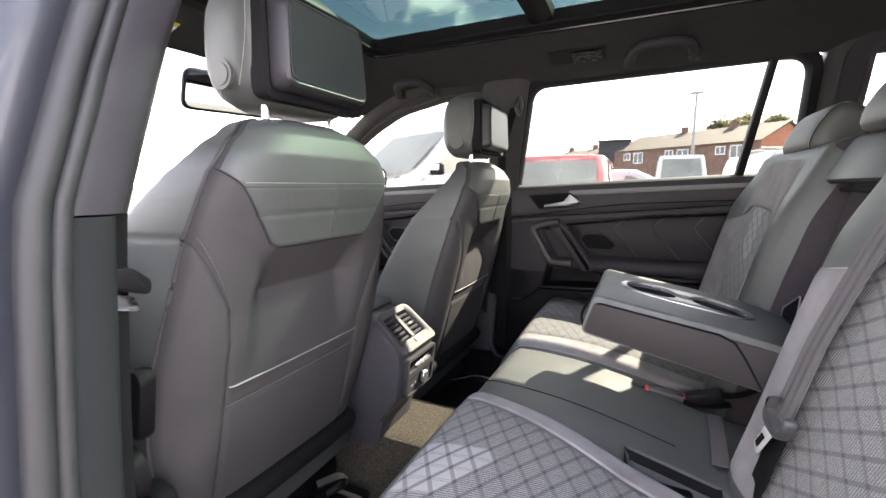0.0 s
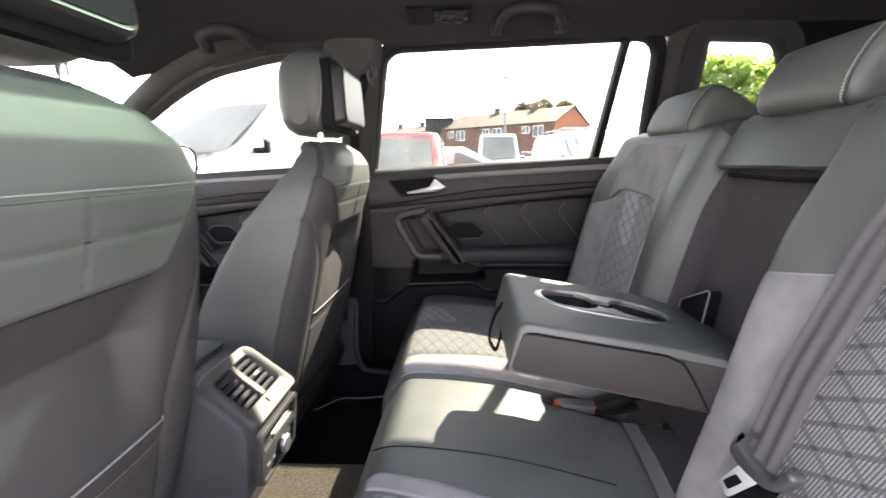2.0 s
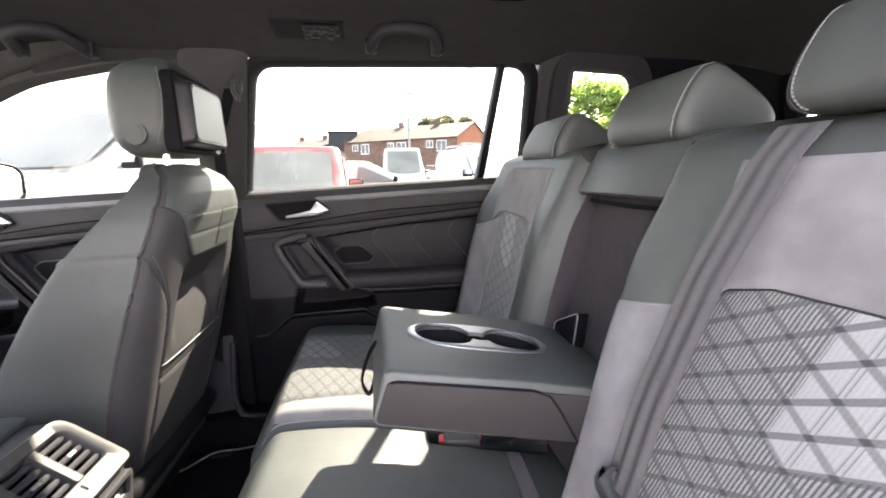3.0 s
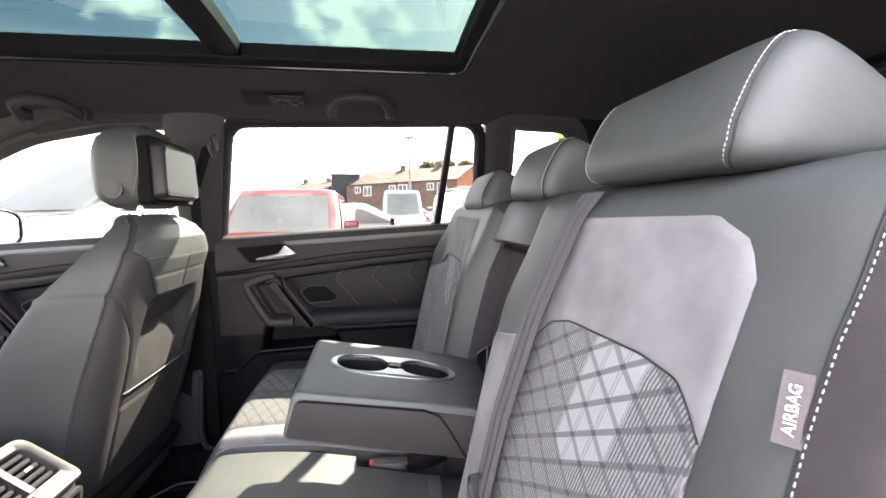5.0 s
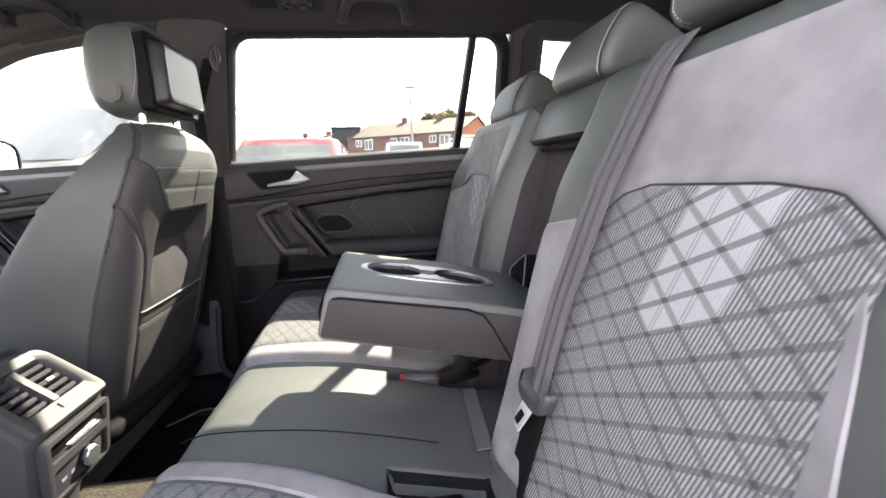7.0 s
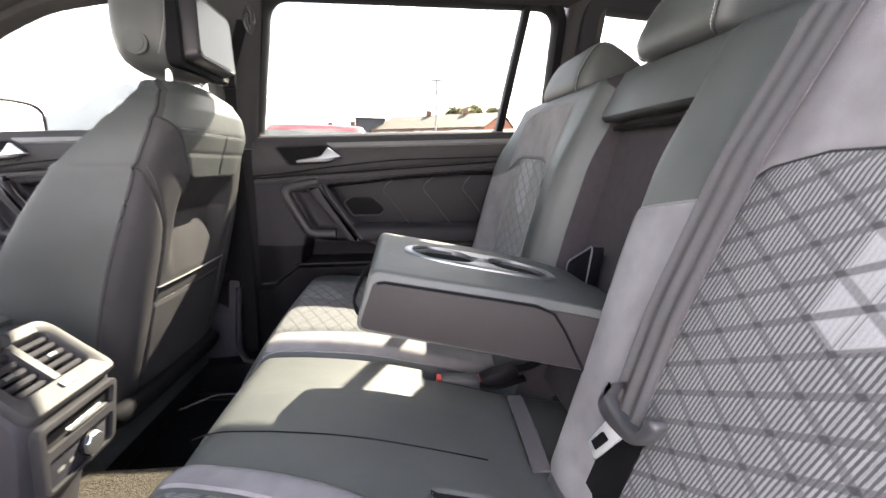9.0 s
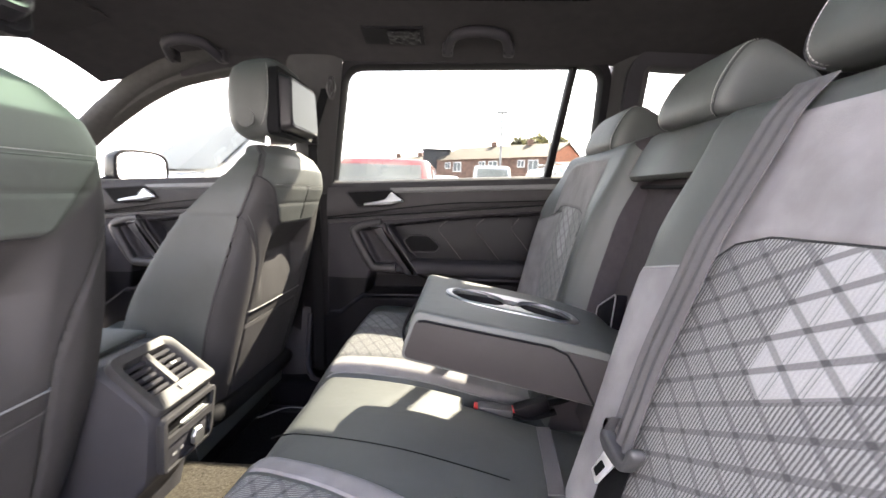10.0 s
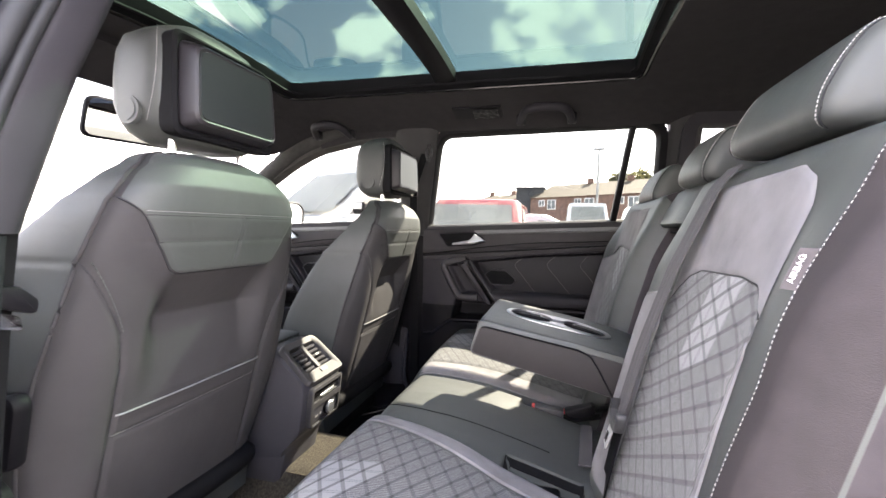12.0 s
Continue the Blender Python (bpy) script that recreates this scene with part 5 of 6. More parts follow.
    if outer < 0:
        def edge_y(t):
            return lerp(0.80 + 0.49 * t, [(0.80, -0.602), (0.99, -0.612), (1.087, -0.620), (1.15, -0.614), (1.205, -0.606), (1.29, -0.603)])
        line = [face(edge_y(q / 60), 0.80 + 0.49 * q / 60, 0.0028) for q in range(61)]
        part("stitching", stitches(line, 0.0023, 0.0021, 0.00031), THREAD, s)
        part("seam", tube([face(p.y + 0.0035, p.z, 0.0008) for p in line], 0.0010, 5), RUBBER, s)
        def skirt(u, v):
            t = v * 1.02
            y = edge_y(t) + 0.0022
            return face(y + (yc - hw * 0.998 * (1 - 0.10 * sstep(0.90, 1.0, (0.80 + 0.49 * t - ZB) / (ZT - ZB)) ** 2) - y) * u, 0.80 + 0.49 * t, 0.0014)
        part("side_cover", grid(skirt, 16, 60), SIDE_CLOTH, s, "dark mauve-grey cloth outer side", sharp=70)
    return s


def headrest(yc, w, x0, z0, h, label):
    hr = thing("headrest", (x0 + 0.04, yc, z0), label, "headrest", "rear headrests")
    def prof(t, k):
        """Side view of the wedge-shaped pad."""
        pts = [(0.008, 0.006), (-0.003, 0.012), (-0.008, 0.028), (-0.005, 0.052), (0.006, 0.084), (0.022, 0.114), (0.036, 0.124), (0.054, 0.121), (0.092, 0.094), (0.126, 0.060), (0.136, 0.032), (0.122, 0.014), (0.070, 0.006), (0.028, 0.004)]
        s = h / 0.122
        c = Vector((0.06, 0.055))
        out = []
        for p in smooth_line([(q[0], q[1], 0) for q in pts], 4, True):
            q = c + (Vector((p.x, p.y)) - c) * k
            out.append((x0 + q.x * 1.10, t, z0 + q.y * s))
        return out
    ends = [(-1.0, 0.42), (-0.997, 0.58), (-0.985, 0.72), (-0.962, 0.82), (-0.925, 0.90), (-0.87, 0.955), (-0.80, 0.985), (-0.6, 0.998), (-0.3, 1.0), (0.0, 1.0)]
    ends += [(-t, k) for t, k in reversed(ends[:-1])]
    part("pad", skin([prof(yc + w * t, k) for t, k in ends]), LEATHER, hr, "black leather pad", sharp=75)
    for sg in (-1, 1):
        edge = []
        for i in range(1, 30):
            t_ = lerp(i, [(1, 0.74), (8, 0.84), (14, 0.855), (30, 0.845)])
            edge.append(Vector(prof(yc + sg * w * t_, lerp(t_, [(0.6, 0.998), (0.80, 0.985), (0.87, 0.955)]))[i]))
        part("stitching", stitches([p + Vector((-0.0005, sg * 0.0003, 0.0004)) for p in edge], 0.0026, 0.0016, 0.00055), THREAD, hr)
        part("seam", tube([p + Vector((0.0006, sg * 0.0045, -0.0016)) for p in edge], 0.0009, 5), RUBBER, hr)
        part("post", tube([(x0 + 0.075, yc + sg * 0.06, z0 - 0.05), (x0 + 0.075, yc + sg * 0.06, z0 + 0.03)], 0.006, 8), PLASTIC_HARD, hr)
    return hr


WOVEN_NEAR = woven("woven_cloth_near", (-0.4149, 1.1212), "yz", field_at=(-1.0, 2.0, 3.0, -3.0))
WOVEN_FAR = woven("woven_cloth_far", (0.355, 1.1212), "yz", (-1.0, 1.0), field_at=(-1.0, 2.0, 3.0, -3.0), depth=0.8)
# Same cloth, its colour dimmed against sunlight on the cushions, the far one most.
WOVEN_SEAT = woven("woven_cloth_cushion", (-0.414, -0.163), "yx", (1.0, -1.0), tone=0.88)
WOVEN_SEAT_FAR_DIM = woven("woven_cloth_far_cushion_dim", (0.40, -0.163), "yx", (-1.0, -1.0), depth=0.8, tone=0.62)

rear_backrest(-0.662, -0.130, -1, "black leather and grey cloth rear seat back with a suede panel")
rear_backrest(0.118, 0.640, 1, "black leather and grey cloth rear seat back beside the far door")
headrest(-0.393, 0.123, 0.411, 1.296, 0.100, "black leather rear headrest with white stitching")
headrest(-0.030, 0.094, 0.428, 1.288, 0.102, "black leather centre headrest with white stitching")
headrest(0.340, 0.112, 0.415, 1.272, 0.102, "black leather rear headrest beside the far window")

# centre section of the backrest: upper pad, hollow, folded-down arm rest
mid = thing("centre_bench", (0.36, -0.02, 0.80), "black leather centre backrest with the arm rest folded out", "car seat")
part("upper_pad", skin([[(x + e, y, z - e * 0.5) for x, z in ((0.480, 1.304), (0.452, 1.300), (0.436, 1.290), (0.420, 1.262), (0.404, 1.228), (0.401, 1.218), (0.406, 1.213), (0.43, 1.213), (0.50, 1.215), (0.53, 1.30))] for y, e in ((-0.163, 0.006), (-0.158, 0.001), (-0.02, 0.0), (0.108, 0.001), (0.113, 0.006))]), LEATHER, mid, sharp=50)
part("hollow_back", grid(lambda u, v: (0.452 - 0.115 * (1 - v), -0.168 + 0.29 * u, 0.74 + 0.49 * v), 6, 10, (0.03, 0, 0)), FABRIC, mid)
part("hollow_lip", tube([(0.428, -0.155, 1.200), (0.424, -0.02, 1.198), (0.428, 0.108, 1.200)], 0.004, 6), MATT_BLACK, mid)
part("hinge_cover", prism([(0.362, p.x, p.y) for p in rounded([(0.108, 0.930), (0.104, 0.968), (0.010, 1.016), (0.026, 0.940)], 0.012, 4)], (0.02, 0, 0), 0.003), PLASTIC, mid, "black hinge cover")
part("hinge_edge", tube([(0.361, p.x, p.y) for p in rounded([(0.108, 0.930), (0.104, 0.968), (0.010, 1.016), (0.026, 0.940)], 0.012, 4)], 0.0014, 5, True), PIPING, mid)

arm = thing("arm_rest", (0.2, -0.018, 0.93), "black leather fold-out arm rest with two cup holders", "arm rest")
ARM = [(p.x, p.y) for p in rounded([(0.030, 1.020), (0.22, 0.987), (0.30, 0.970), (0.388, 0.942), (0.396, 0.915), (0.37, 0.872), (0.25, 0.898), (0.012, 0.950)], [0.014, 0.03, 0.03, 0.02, 0.02, 0.02, 0.02, 0.012], 5)]
def arm_ring(y, k):
    c = Vector((0.2, 0.935))
    return [(c.x + (x - c.x) * (1 - 0.012 * k), y, c.y + (z - c.y) * (1 - 0.09 * k)) for x, z in ARM]
part("seam", tube([(x, -0.1552, z) for x, z in ((0.038, 1.004), (0.046, 1.005), (0.22, 0.9760), (0.242, 0.966), (0.256, 0.945), (0.284, 0.893))], 0.0018, 6), MATT_BLACK, arm)
part("side_panel", prism([(p.x, -0.1548, p.y) for p in rounded([(0.034, 1.0060), (0.216, 0.9745), (0.30, 0.958), (0.384, 0.932), (0.389, 0.912), (0.365, 0.878), (0.25, 0.9005), (0.017, 0.9525)], [0.008, 0.02, 0.02, 0.015, 0.015, 0.015, 0.02, 0.008], 4)], (0, 0.004, 0), 0.0012), ARM_SIDE, arm, "dark leatherette side, toned down against bounced sun")
def arm_top(x):
    return lerp(x, [(0.03, 1.015), (0.05, 1.016), (0.22, 0.987), (0.30, 0.970), (0.39, 0.94)])
HOLD_C = (0.181, -0.012)
def stadium(l, w, n=36):
    out = []
    for k in range(n):
        a = k / n * math.tau
        ca, sa = math.cos(a), math.sin(a)
        out.append((l * math.copysign(abs(ca) ** 0.75, ca), w * math.copysign(abs(sa) ** 0.8, sa)))
    return out
def hold_ring(l, w, dz):
    return [(HOLD_C[0] + x, HOLD_C[1] + y, arm_top(HOLD_C[0] + x) + dz) for x, y in stadium(l, w)]
arm_body = skin([arm_ring(y, k) for y, k in ((-0.152, 0.55), (-0.1505, 0.22), (-0.147, 0.05), (-0.140, 0.0), (-0.02, -0.05), (0.102, 0.0), (0.110, 0.05), (0.114, 0.25), (0.116, 0.6))])
part("pad", carve(arm_body, skin([hold_ring(0.1005, 0.0405, -0.054), hold_ring(0.1005, 0.0405, 0.05)])), LEATHER, arm, "black leather pad", sharp=45)
def holder_hole(cx, l, w, e=0.85):
    n = 30
    ring = [(cx + l * math.copysign(abs(math.cos(q)) ** e, math.cos(q)), w * math.copysign(abs(math.sin(q)) ** e, math.sin(q))) for q in [i / n * math.tau for i in range(n)]]
    return skin([[(x, y, z) for x, y in ring] for z in (-0.02, 0.02)])
plate = skin([[(x, y, z) for x, y in stadium(l, w)] for l, w, z in ((0.112, 0.050, -0.003), (0.1115, 0.0495, 0.0025), (0.108, 0.046, 0.0045), (0.100, 0.038, 0.0040))])
for cx, l, w in ((-0.056, 0.045, 0.0412), (0.056, 0.045, 0.0412), (0.0, 0.018, 0.017)):
    plate = carve(plate, holder_hole(cx, l, w))
for q in plate.verts:
    q.co = Vector((HOLD_C[0] + q.co.x, HOLD_C[1] + q.co.y, arm_top(HOLD_C[0] + q.co.x) + q.co.z))
part("holder_ring", plate, SATIN, arm, "satin silver cup holder ring", sharp=30)
part("holder_liner", skin([hold_ring(0.0998, 0.0398, -0.004), hold_ring(0.098, 0.038, -0.02), hold_ring(0.094, 0.034, -0.050), hold_ring(0.02, 0.008, -0.052)], caps=False), PLASTIC_HARD, arm, "black cup holder well")
for sg in (-1, 1):
    cx = HOLD_C[0] + sg * 0.010
    part("holder_web", skin([[(cx + dx, HOLD_C[1] + yy, arm_top(cx) + z) for dx, z in ((-0.0015, -0.048), (-0.001, -0.004), (0.001, -0.004), (0.0015, -0.048))] for yy in (-0.037, 0.037)]), PLASTIC_HARD, arm)
part("pull_loop", tube(smooth_line([(0.022, 0.03, 0.985), (0.008, 0.02, 0.968), (-0.004, 0.0, 0.935), (0.006, -0.01, 0.915), (0.014, 0.0, 0.930), (0.020, 0.02, 0.950)], 6), 0.0024, 6, flat=1.6), MATT_BLACK, arm, "black cloth pull loop")


# rear cushions
def seat_line(x):
    return lerp(x, [(-0.235, 0.74), (-0.215, 0.775), (-0.18, 0.803), (-0.14, 0.812), (0.0, 0.802), (0.12, 0.776), (0.25, 0.742), (0.36, 0.725)])


def seat_z(x):
    """Height of the cushion's top along the car, with its bends rounded."""
    w = 0.05 * sstep(-0.20, -0.10, x)
    return sum(seat_line(x + w * (q / 4 - 1)) for q in range(9)) / 9


def inner_edge(x):
    """Where the near cushion meets the centre one: it swings outward to the rear."""
    return lerp(x, [(-0.23, -0.180), (-0.20, -0.173), (-0.165, -0.170), (-0.06, -0.190), (0.0, -0.207), (0.10, -0.244), (0.20, -0.262), (0.36, -0.270)])


def cushion(name, y0, y1, xf, label, drop=0.0, crown=0.010, notch=0.0, edge=None):
    c = thing(name, (0.05, (y0 + y1) / 2, 0.6), label, "car seat", "rear cushions")

    def span(x):
        b_ = edge(x) if edge else y1
        return (y0 + b_) / 2, (b_ - y0) / 2

    def topf(y, x, off=0.0):
        yc, hw = span(x)
        u = (y - yc) / hw
        z = seat_z(x) - drop + crown * (1 - u * u)
        z -= 0.045 * max(0.0, (abs(u) - 0.88) / 0.12) ** 2.3 * (0.35 if edge and u > 0 else 1.0)
        z -= notch * sstep(0.050, 0.062, y) * sstep(0.104, 0.118, x)      # hollow for the buckles
        z -= notch * 0.7 * sstep(-0.203, -0.211, y) * sstep(0.096, 0.106, x) * sstep(0.238, 0.228, x)
        return Vector((x, y, z + off))

    def shape(u, v):
        x = xf + (0.36 - xf) * max(0.0, (v - 0.18) / 0.82)
        yc, hw = span(x)
        y = yc + hw * (2 * u - 1)
        p = topf(y, x)
        if v > 0.18:
            p.z -= 0.030 * (1 - sstep(0.0, 0.07, (v - 0.18)))
            return p
        # wraps over the front edge and down to the floor
        k = v / 0.18
        return (xf + 0.055 * (1 - k) ** 1.5 - 0.012 * math.sin(k * math.pi), y, (p.z - 0.030) - 0.20 * (1 - k))
    part("cushion_cover", grid(shape, 80, 100), LEATHER, c, "black leather cover", sharp=70)

    def side_pt(sg, u, v):
        x = xf + (0.36 - xf) * v
        yc, hw = span(x)
        return topf(yc + sg * hw, x, -0.030 * (1 - sstep(0.0, 0.07, v)) - 0.12 * u)
    for sg in (-1, 1):
        part("cushion_side", grid(lambda u, v: side_pt(sg, u, v), 4, 20), LEATHER, c)
    return c, topf


near_c, near_top = cushion("rear_cushion", -0.655, -0.178, -0.225, "grey cloth rear seat cushion with a suede edge", edge=inner_edge, drop=-0.004)
mid_c, mid_top = cushion("rear_cushion", -0.285, 0.108, -0.205, "black leather centre seat cushion", drop=0.006, notch=0.050)
far_c, far_top = cushion("rear_cushion", 0.116, 0.640, -0.225, "grey cloth rear seat cushion beside the far door")

# Black sheet over the leather hollow, painting in its deep shade.
part("shaded_buckle_recess", grid(lambda u, v: mid_top(0.0560 + 0.050 * u, 0.112 + 0.20 * v, 0.0015), 12, 20), MATT_BLACK, mid_c, "black sheet for the shade in the buckle hollow")
part("seam", tube([mid_top(-0.128 - 0.012 * q / 30, -0.185 + 0.36 * q / 30, 0.0002) for q in range(31)], 0.0012, 5), MATT_BLACK, mid_c)

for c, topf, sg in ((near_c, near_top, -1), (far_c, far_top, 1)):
    m = WOVEN_SEAT if sg < 0 else WOVEN_SEAT_FAR_DIM
    rim_y = (lambda x: inner_edge(x) - 0.003) if sg < 0 else (lambda x: 0.129)
    border = lambda x: lerp(x, [(-0.21, 0.046), (-0.10, 0.050), (0.0, 0.058), (0.12, 0.062), (0.32, 0.070)])      # breadth of the suede edge
    fall = lambda x: 0.030 * (1 - sstep(0.0, 0.06, x + 0.225))
    def cloth(u, v):
        x = -0.205 + 0.53 * v
        ya = rim_y(x) + sg * border(x)
        yb = (-0.185 if sg < 0 else 0.125) + sg * 0.40
        e = min(u, 1 - u, v, 1 - v)
        return topf(ya + (yb - ya) * u, x, 0.004 * sstep(0, 0.04, e) - 0.0015 - fall(x))
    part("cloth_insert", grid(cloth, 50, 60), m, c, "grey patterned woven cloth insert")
    def suede(u, v):
        x = -0.205 + 0.50 * v
        e = min(u, 1 - u, v, 1 - v)
        return topf(rim_y(x) + sg * border(x) * u, x, 0.004 * sstep(0, 0.06, e) - 0.001 - fall(x))
    part("suede_edge", grid(suede, 12, 60), SUEDE, c, "pale grey suede edge")
    part("piping", tube([topf(rim_y(x), x, 0.0005 - fall(x)) for x in [-0.20 + 0.50 * k / 50 for k in range(51)]], 0.0018, 6), PIPING, c)

# buckles between the cushions
def buckle(x, y, z, tilt, material, label):
    b = thing("belt_buckle", (x, y, z), label, "belt buckle", "belt buckles")
    m = pose(x, y, z, 0, tilt, 0)
    part("body", moved(rbox(-0.034, 0.036, -0.015, 0.015, -0.020, 0.006, 0.006), m), material, b)
    part("release_button", moved(rbox(-0.040, -0.030, -0.011, 0.011, -0.012, 0.003, 0.002), m), RED, b, "red release button")
    part("strap", tube(smooth_line([m @ Vector((0.03, 0, -0.008)), m @ Vector((0.07, 0.002, -0.012)), m @ Vector((0.12, 0.004, 0.004))], 5), 0.012, 6, flat=0.4), MATT_BLACK, b)
    return b
TOP_Z = mid_top(0.045, 0.15).z
buckle(0.168, 0.074, TOP_Z - 0.004, 4, PLASTIC_TONGUE, "dark grey belt buckle with a red button between the cushions")
buckle(0.238, 0.084, TOP_Z + 0.002, -20, PLASTIC_HARD, "black upright belt buckle with a red button")
near_b = thing("shaded_buckle_recess", (0.15, -0.205, 0.78), "black belt buckle in a seat hollow, its shade a black sheet", "belt buckle")
tz = seat_z(0.16) - 0.034
# Another black sheet: shade of the leather hollow round the near buckle.
part("tray", grid(lambda u, v: mid_top(-0.2045 - 0.062 * u, 0.097 + 0.139 * v, 0.0018), 24, 40), MATT_BLACK, near_b, "black sheet for the shade in the hollow")
part("buckle", rbox(0.128, 0.196, -0.245, -0.220, tz - 0.004, tz + 0.016, 0.007, 3), PLASTIC_HARD, near_b, "black belt buckle")

single("seat_strap", grid(lambda u, v: (0.228 + 0.024 * u + 0.014 * v, -0.160 + 0.185 * v, 0.762 + 0.004 * math.sin(v * 3) - 0.006 * v), 3, 8, (0, 0, -0.003)), WEBBING, "grey webbing strap at the root of the centre seat", "strap")

# near rear seat belt
nb = thing("rear_seat_belt", (0.33, -0.25, 0.90), "grey rear seat belt lying across the backrest", "seat belt")
def web(u, v):
    z = 0.900 + (1.292 - 0.900) * v
    yc = lerp(z, [(0.900, -0.258), (1.0, -0.262), (1.14, -0.278), (1.27, -0.298), (1.292, -0.301)])
    y = yc + 0.0235 * (1 - 2 * u)
    x = back_x(z) - lerp(z, [(0.900, 0.026), (1.0, 0.026), (1.15, 0.024), (1.27, 0.012), (1.292, 0.006)])
    return (x - 0.0016 * math.cos(u * math.pi * 5) * (0.4 + 0.6 * (1 - v)), y, z)
part("webbing", grid(web, 30, 40, (0.0015, 0, 0)), WEBBING, nb)
part("lower_webbing", grid(lambda u, v: (0.280 - 0.022 * v + 0.004 * math.sin(u * 3), -0.268 + 0.0245 * (1 - 2 * u) + 0.030 * v, 0.898 - 0.15 * v), 4, 10, (0.0015, 0, 0)), MATT_BLACK, nb, "black lower webbing")
bar = [(-0.251, 0.931), (-0.234, 0.916), (-0.224, 0.900), (-0.226, 0.887), (-0.245, 0.882), (-0.269, 0.884), (-0.285, 0.888), (-0.298, 0.896), (-0.311, 0.911), (-0.318, 0.925), (-0.311, 0.930), (-0.302, 0.923), (-0.298, 0.912), (-0.291, 0.905), (-0.268, 0.902), (-0.240, 0.908)]
tg = part("tongue", prism([(0.284, p.x, p.y) for p in smooth_line([(y, z, 0) for y, z in bar], 3, True)], (-0.016, 0, 0), 0.0045, 3), PLASTIC_TONGUE, nb, "dark grey plastic belt tongue")
def latch(y, z, d):
    """The latch plate hangs tipped towards the roof."""
    return (0.272 - (0.890 - z) * 0.12 + d, y, z)
part("metal_tongue", prism([latch(p.x, p.y, 0.0) for p in rounded([(-0.247, 0.890), (-0.220, 0.845), (-0.240, 0.838), (-0.276, 0.889)], 0.004, 3)], (-0.003, 0, 0.0), 0.0008), STEEL, tg, "bright steel latch plate")
part("latch_hole", prism([latch(p.x, p.y, -0.0034) for p in rounded([(-0.245, 0.874), (-0.229, 0.852), (-0.240, 0.849), (-0.257, 0.873)], 0.002, 3)], (-0.0008, 0, 0)), MATT_BLACK, tg)

# airbag label on the outer seam
tag = thing("airbag_label", (0.345, -0.598, 1.155), "small grey cloth airbag label sewn into the seam", "label")
part("cloth", grid(lambda u, v: (back_x(1.159 + 0.031 * v) - 0.0300 + 0.007 * v + 0.007 * u, -0.601 - 0.0102 * u + 0.009 * v, 1.159 + 0.031 * v), 6, 10, (0.001, 0, 0)), LABEL, tag)
txt = bpy.data.curves.new("lettering", "FONT")
txt.body, txt.size, txt.align_x, txt.align_y, txt.extrude = "AIRBAG", 0.0072, "CENTER", "CENTER", 0.0002
txt_ob = new("lettering", txt)
bpy.context.view_layer.update()
me = bpy.data.meshes.new_from_object(txt_ob.evaluated_get(bpy.context.evaluated_depsgraph_get()))
bpy.data.objects.remove(txt_ob)
me.materials.clear()
me.materials.append(WHITE_INK)
let = new("lettering", me)
let.parent = tag
tx = Vector((0.50, 0.29, 1.0)).normalized()                 # reads upward
tn = Vector((-1.0, -0.42, 0.55)).normalized()
ty = tn.cross(tx).normalized()
tn = tx.cross(ty).normalized()
rot = Matrix((tx, ty, tn)).transposed().to_4x4()
let.matrix_world = Matrix.Translation(Vector((back_x(1.1745) - 0.0245, -0.6024, 1.1745))) @ rot
let["label"] = "white printed lettering"

# floor mats
def mat_ob(outline, label):
    f = thing("floor_mat", (outline[0][0], outline[0][1], 0.46), label, "floor mat", "floor mats")
    line = smooth_line([(x, y, 0) for x, y in outline], 6, True)
    bm = bmesh.new()
    bm.faces.new([bm.verts.new((p.x, p.y, 0.470)) for p in line])
    part("mat", bm, MAT_PILE, f)
    part("binding", tube([(p.x, p.y, 0.4755) for p in line], 0.0024, 6, True), PIPING, f)
    return f
mat_ob([(-0.70, 0.490), (-0.64, 0.516), (-0.57, 0.494), (-0.523, 0.485), (-0.493, 0.512), (-0.457, 0.549), (-0.398, 0.556), (-0.16, 0.556), (-0.16, 0.22), (-0.40, 0.20), (-0.68, 0.22)], "black carpet mat with a stitched pale edge behind the far seat")
mat_ob([(-0.68, -0.56), (-0.60, -0.62), (-0.40, -0.60), (-0.16, -0.62), (-0.16, -0.20), (-0.40, -0.19), (-0.66, -0.20)], "black carpet mat with a stitched pale edge behind the near seat")


# ---------------------------------------------------------------- outside
ASPHALT = surface("asphalt", (0.055, 0.055, 0.056), 0.9, var=0.3, scale=0.6, bump=0.5, fine=80, dist=0.01)
BRICK = surface("red_brick", (0.40, 0.150, 0.085), 0.85, var=0.25, scale=3, bump=0.3, fine=30)
BRICK_DULL = surface("brown_brick", (0.190, 0.112, 0.088), 0.85, var=0.3, scale=3, bump=0.3, fine=30)
TILES = surface("brown_roof_tiles", (0.058, 0.046, 0.034), 0.85, var=0.25, scale=2, bump=0.4, fine=12)
SLATE = surface("dark_cladding", (0.028, 0.029, 0.033), 0.6, var=0.2, scale=2, bump=0.1)
UPVC = surface("white_window_frame", (0.78, 0.78, 0.78), 0.4, var=0.05, bump=0.0)
HOUSE_GLASS = surface("house_window_glass", (0.10, 0.12, 0.14), 0.08, var=0.3, scale=2, bump=0.0)
VAN_WHITE = surface("white_van_paint", (0.62, 0.63, 0.64), 0.25, var=0.03, scale=2, bump=0.0, coat=1.0)
CAR_RED = surface("red_car_paint", (0.34, 0.075, 0.072), 0.20, var=0.06, scale=2, bump=0.0, coat=1.0)
CAR_SILVER = surface("silver_van_paint", (0.50, 0.54, 0.58), 0.28, metal=0.5, var=0.04, scale=2, bump=0.0, coat=1.0)
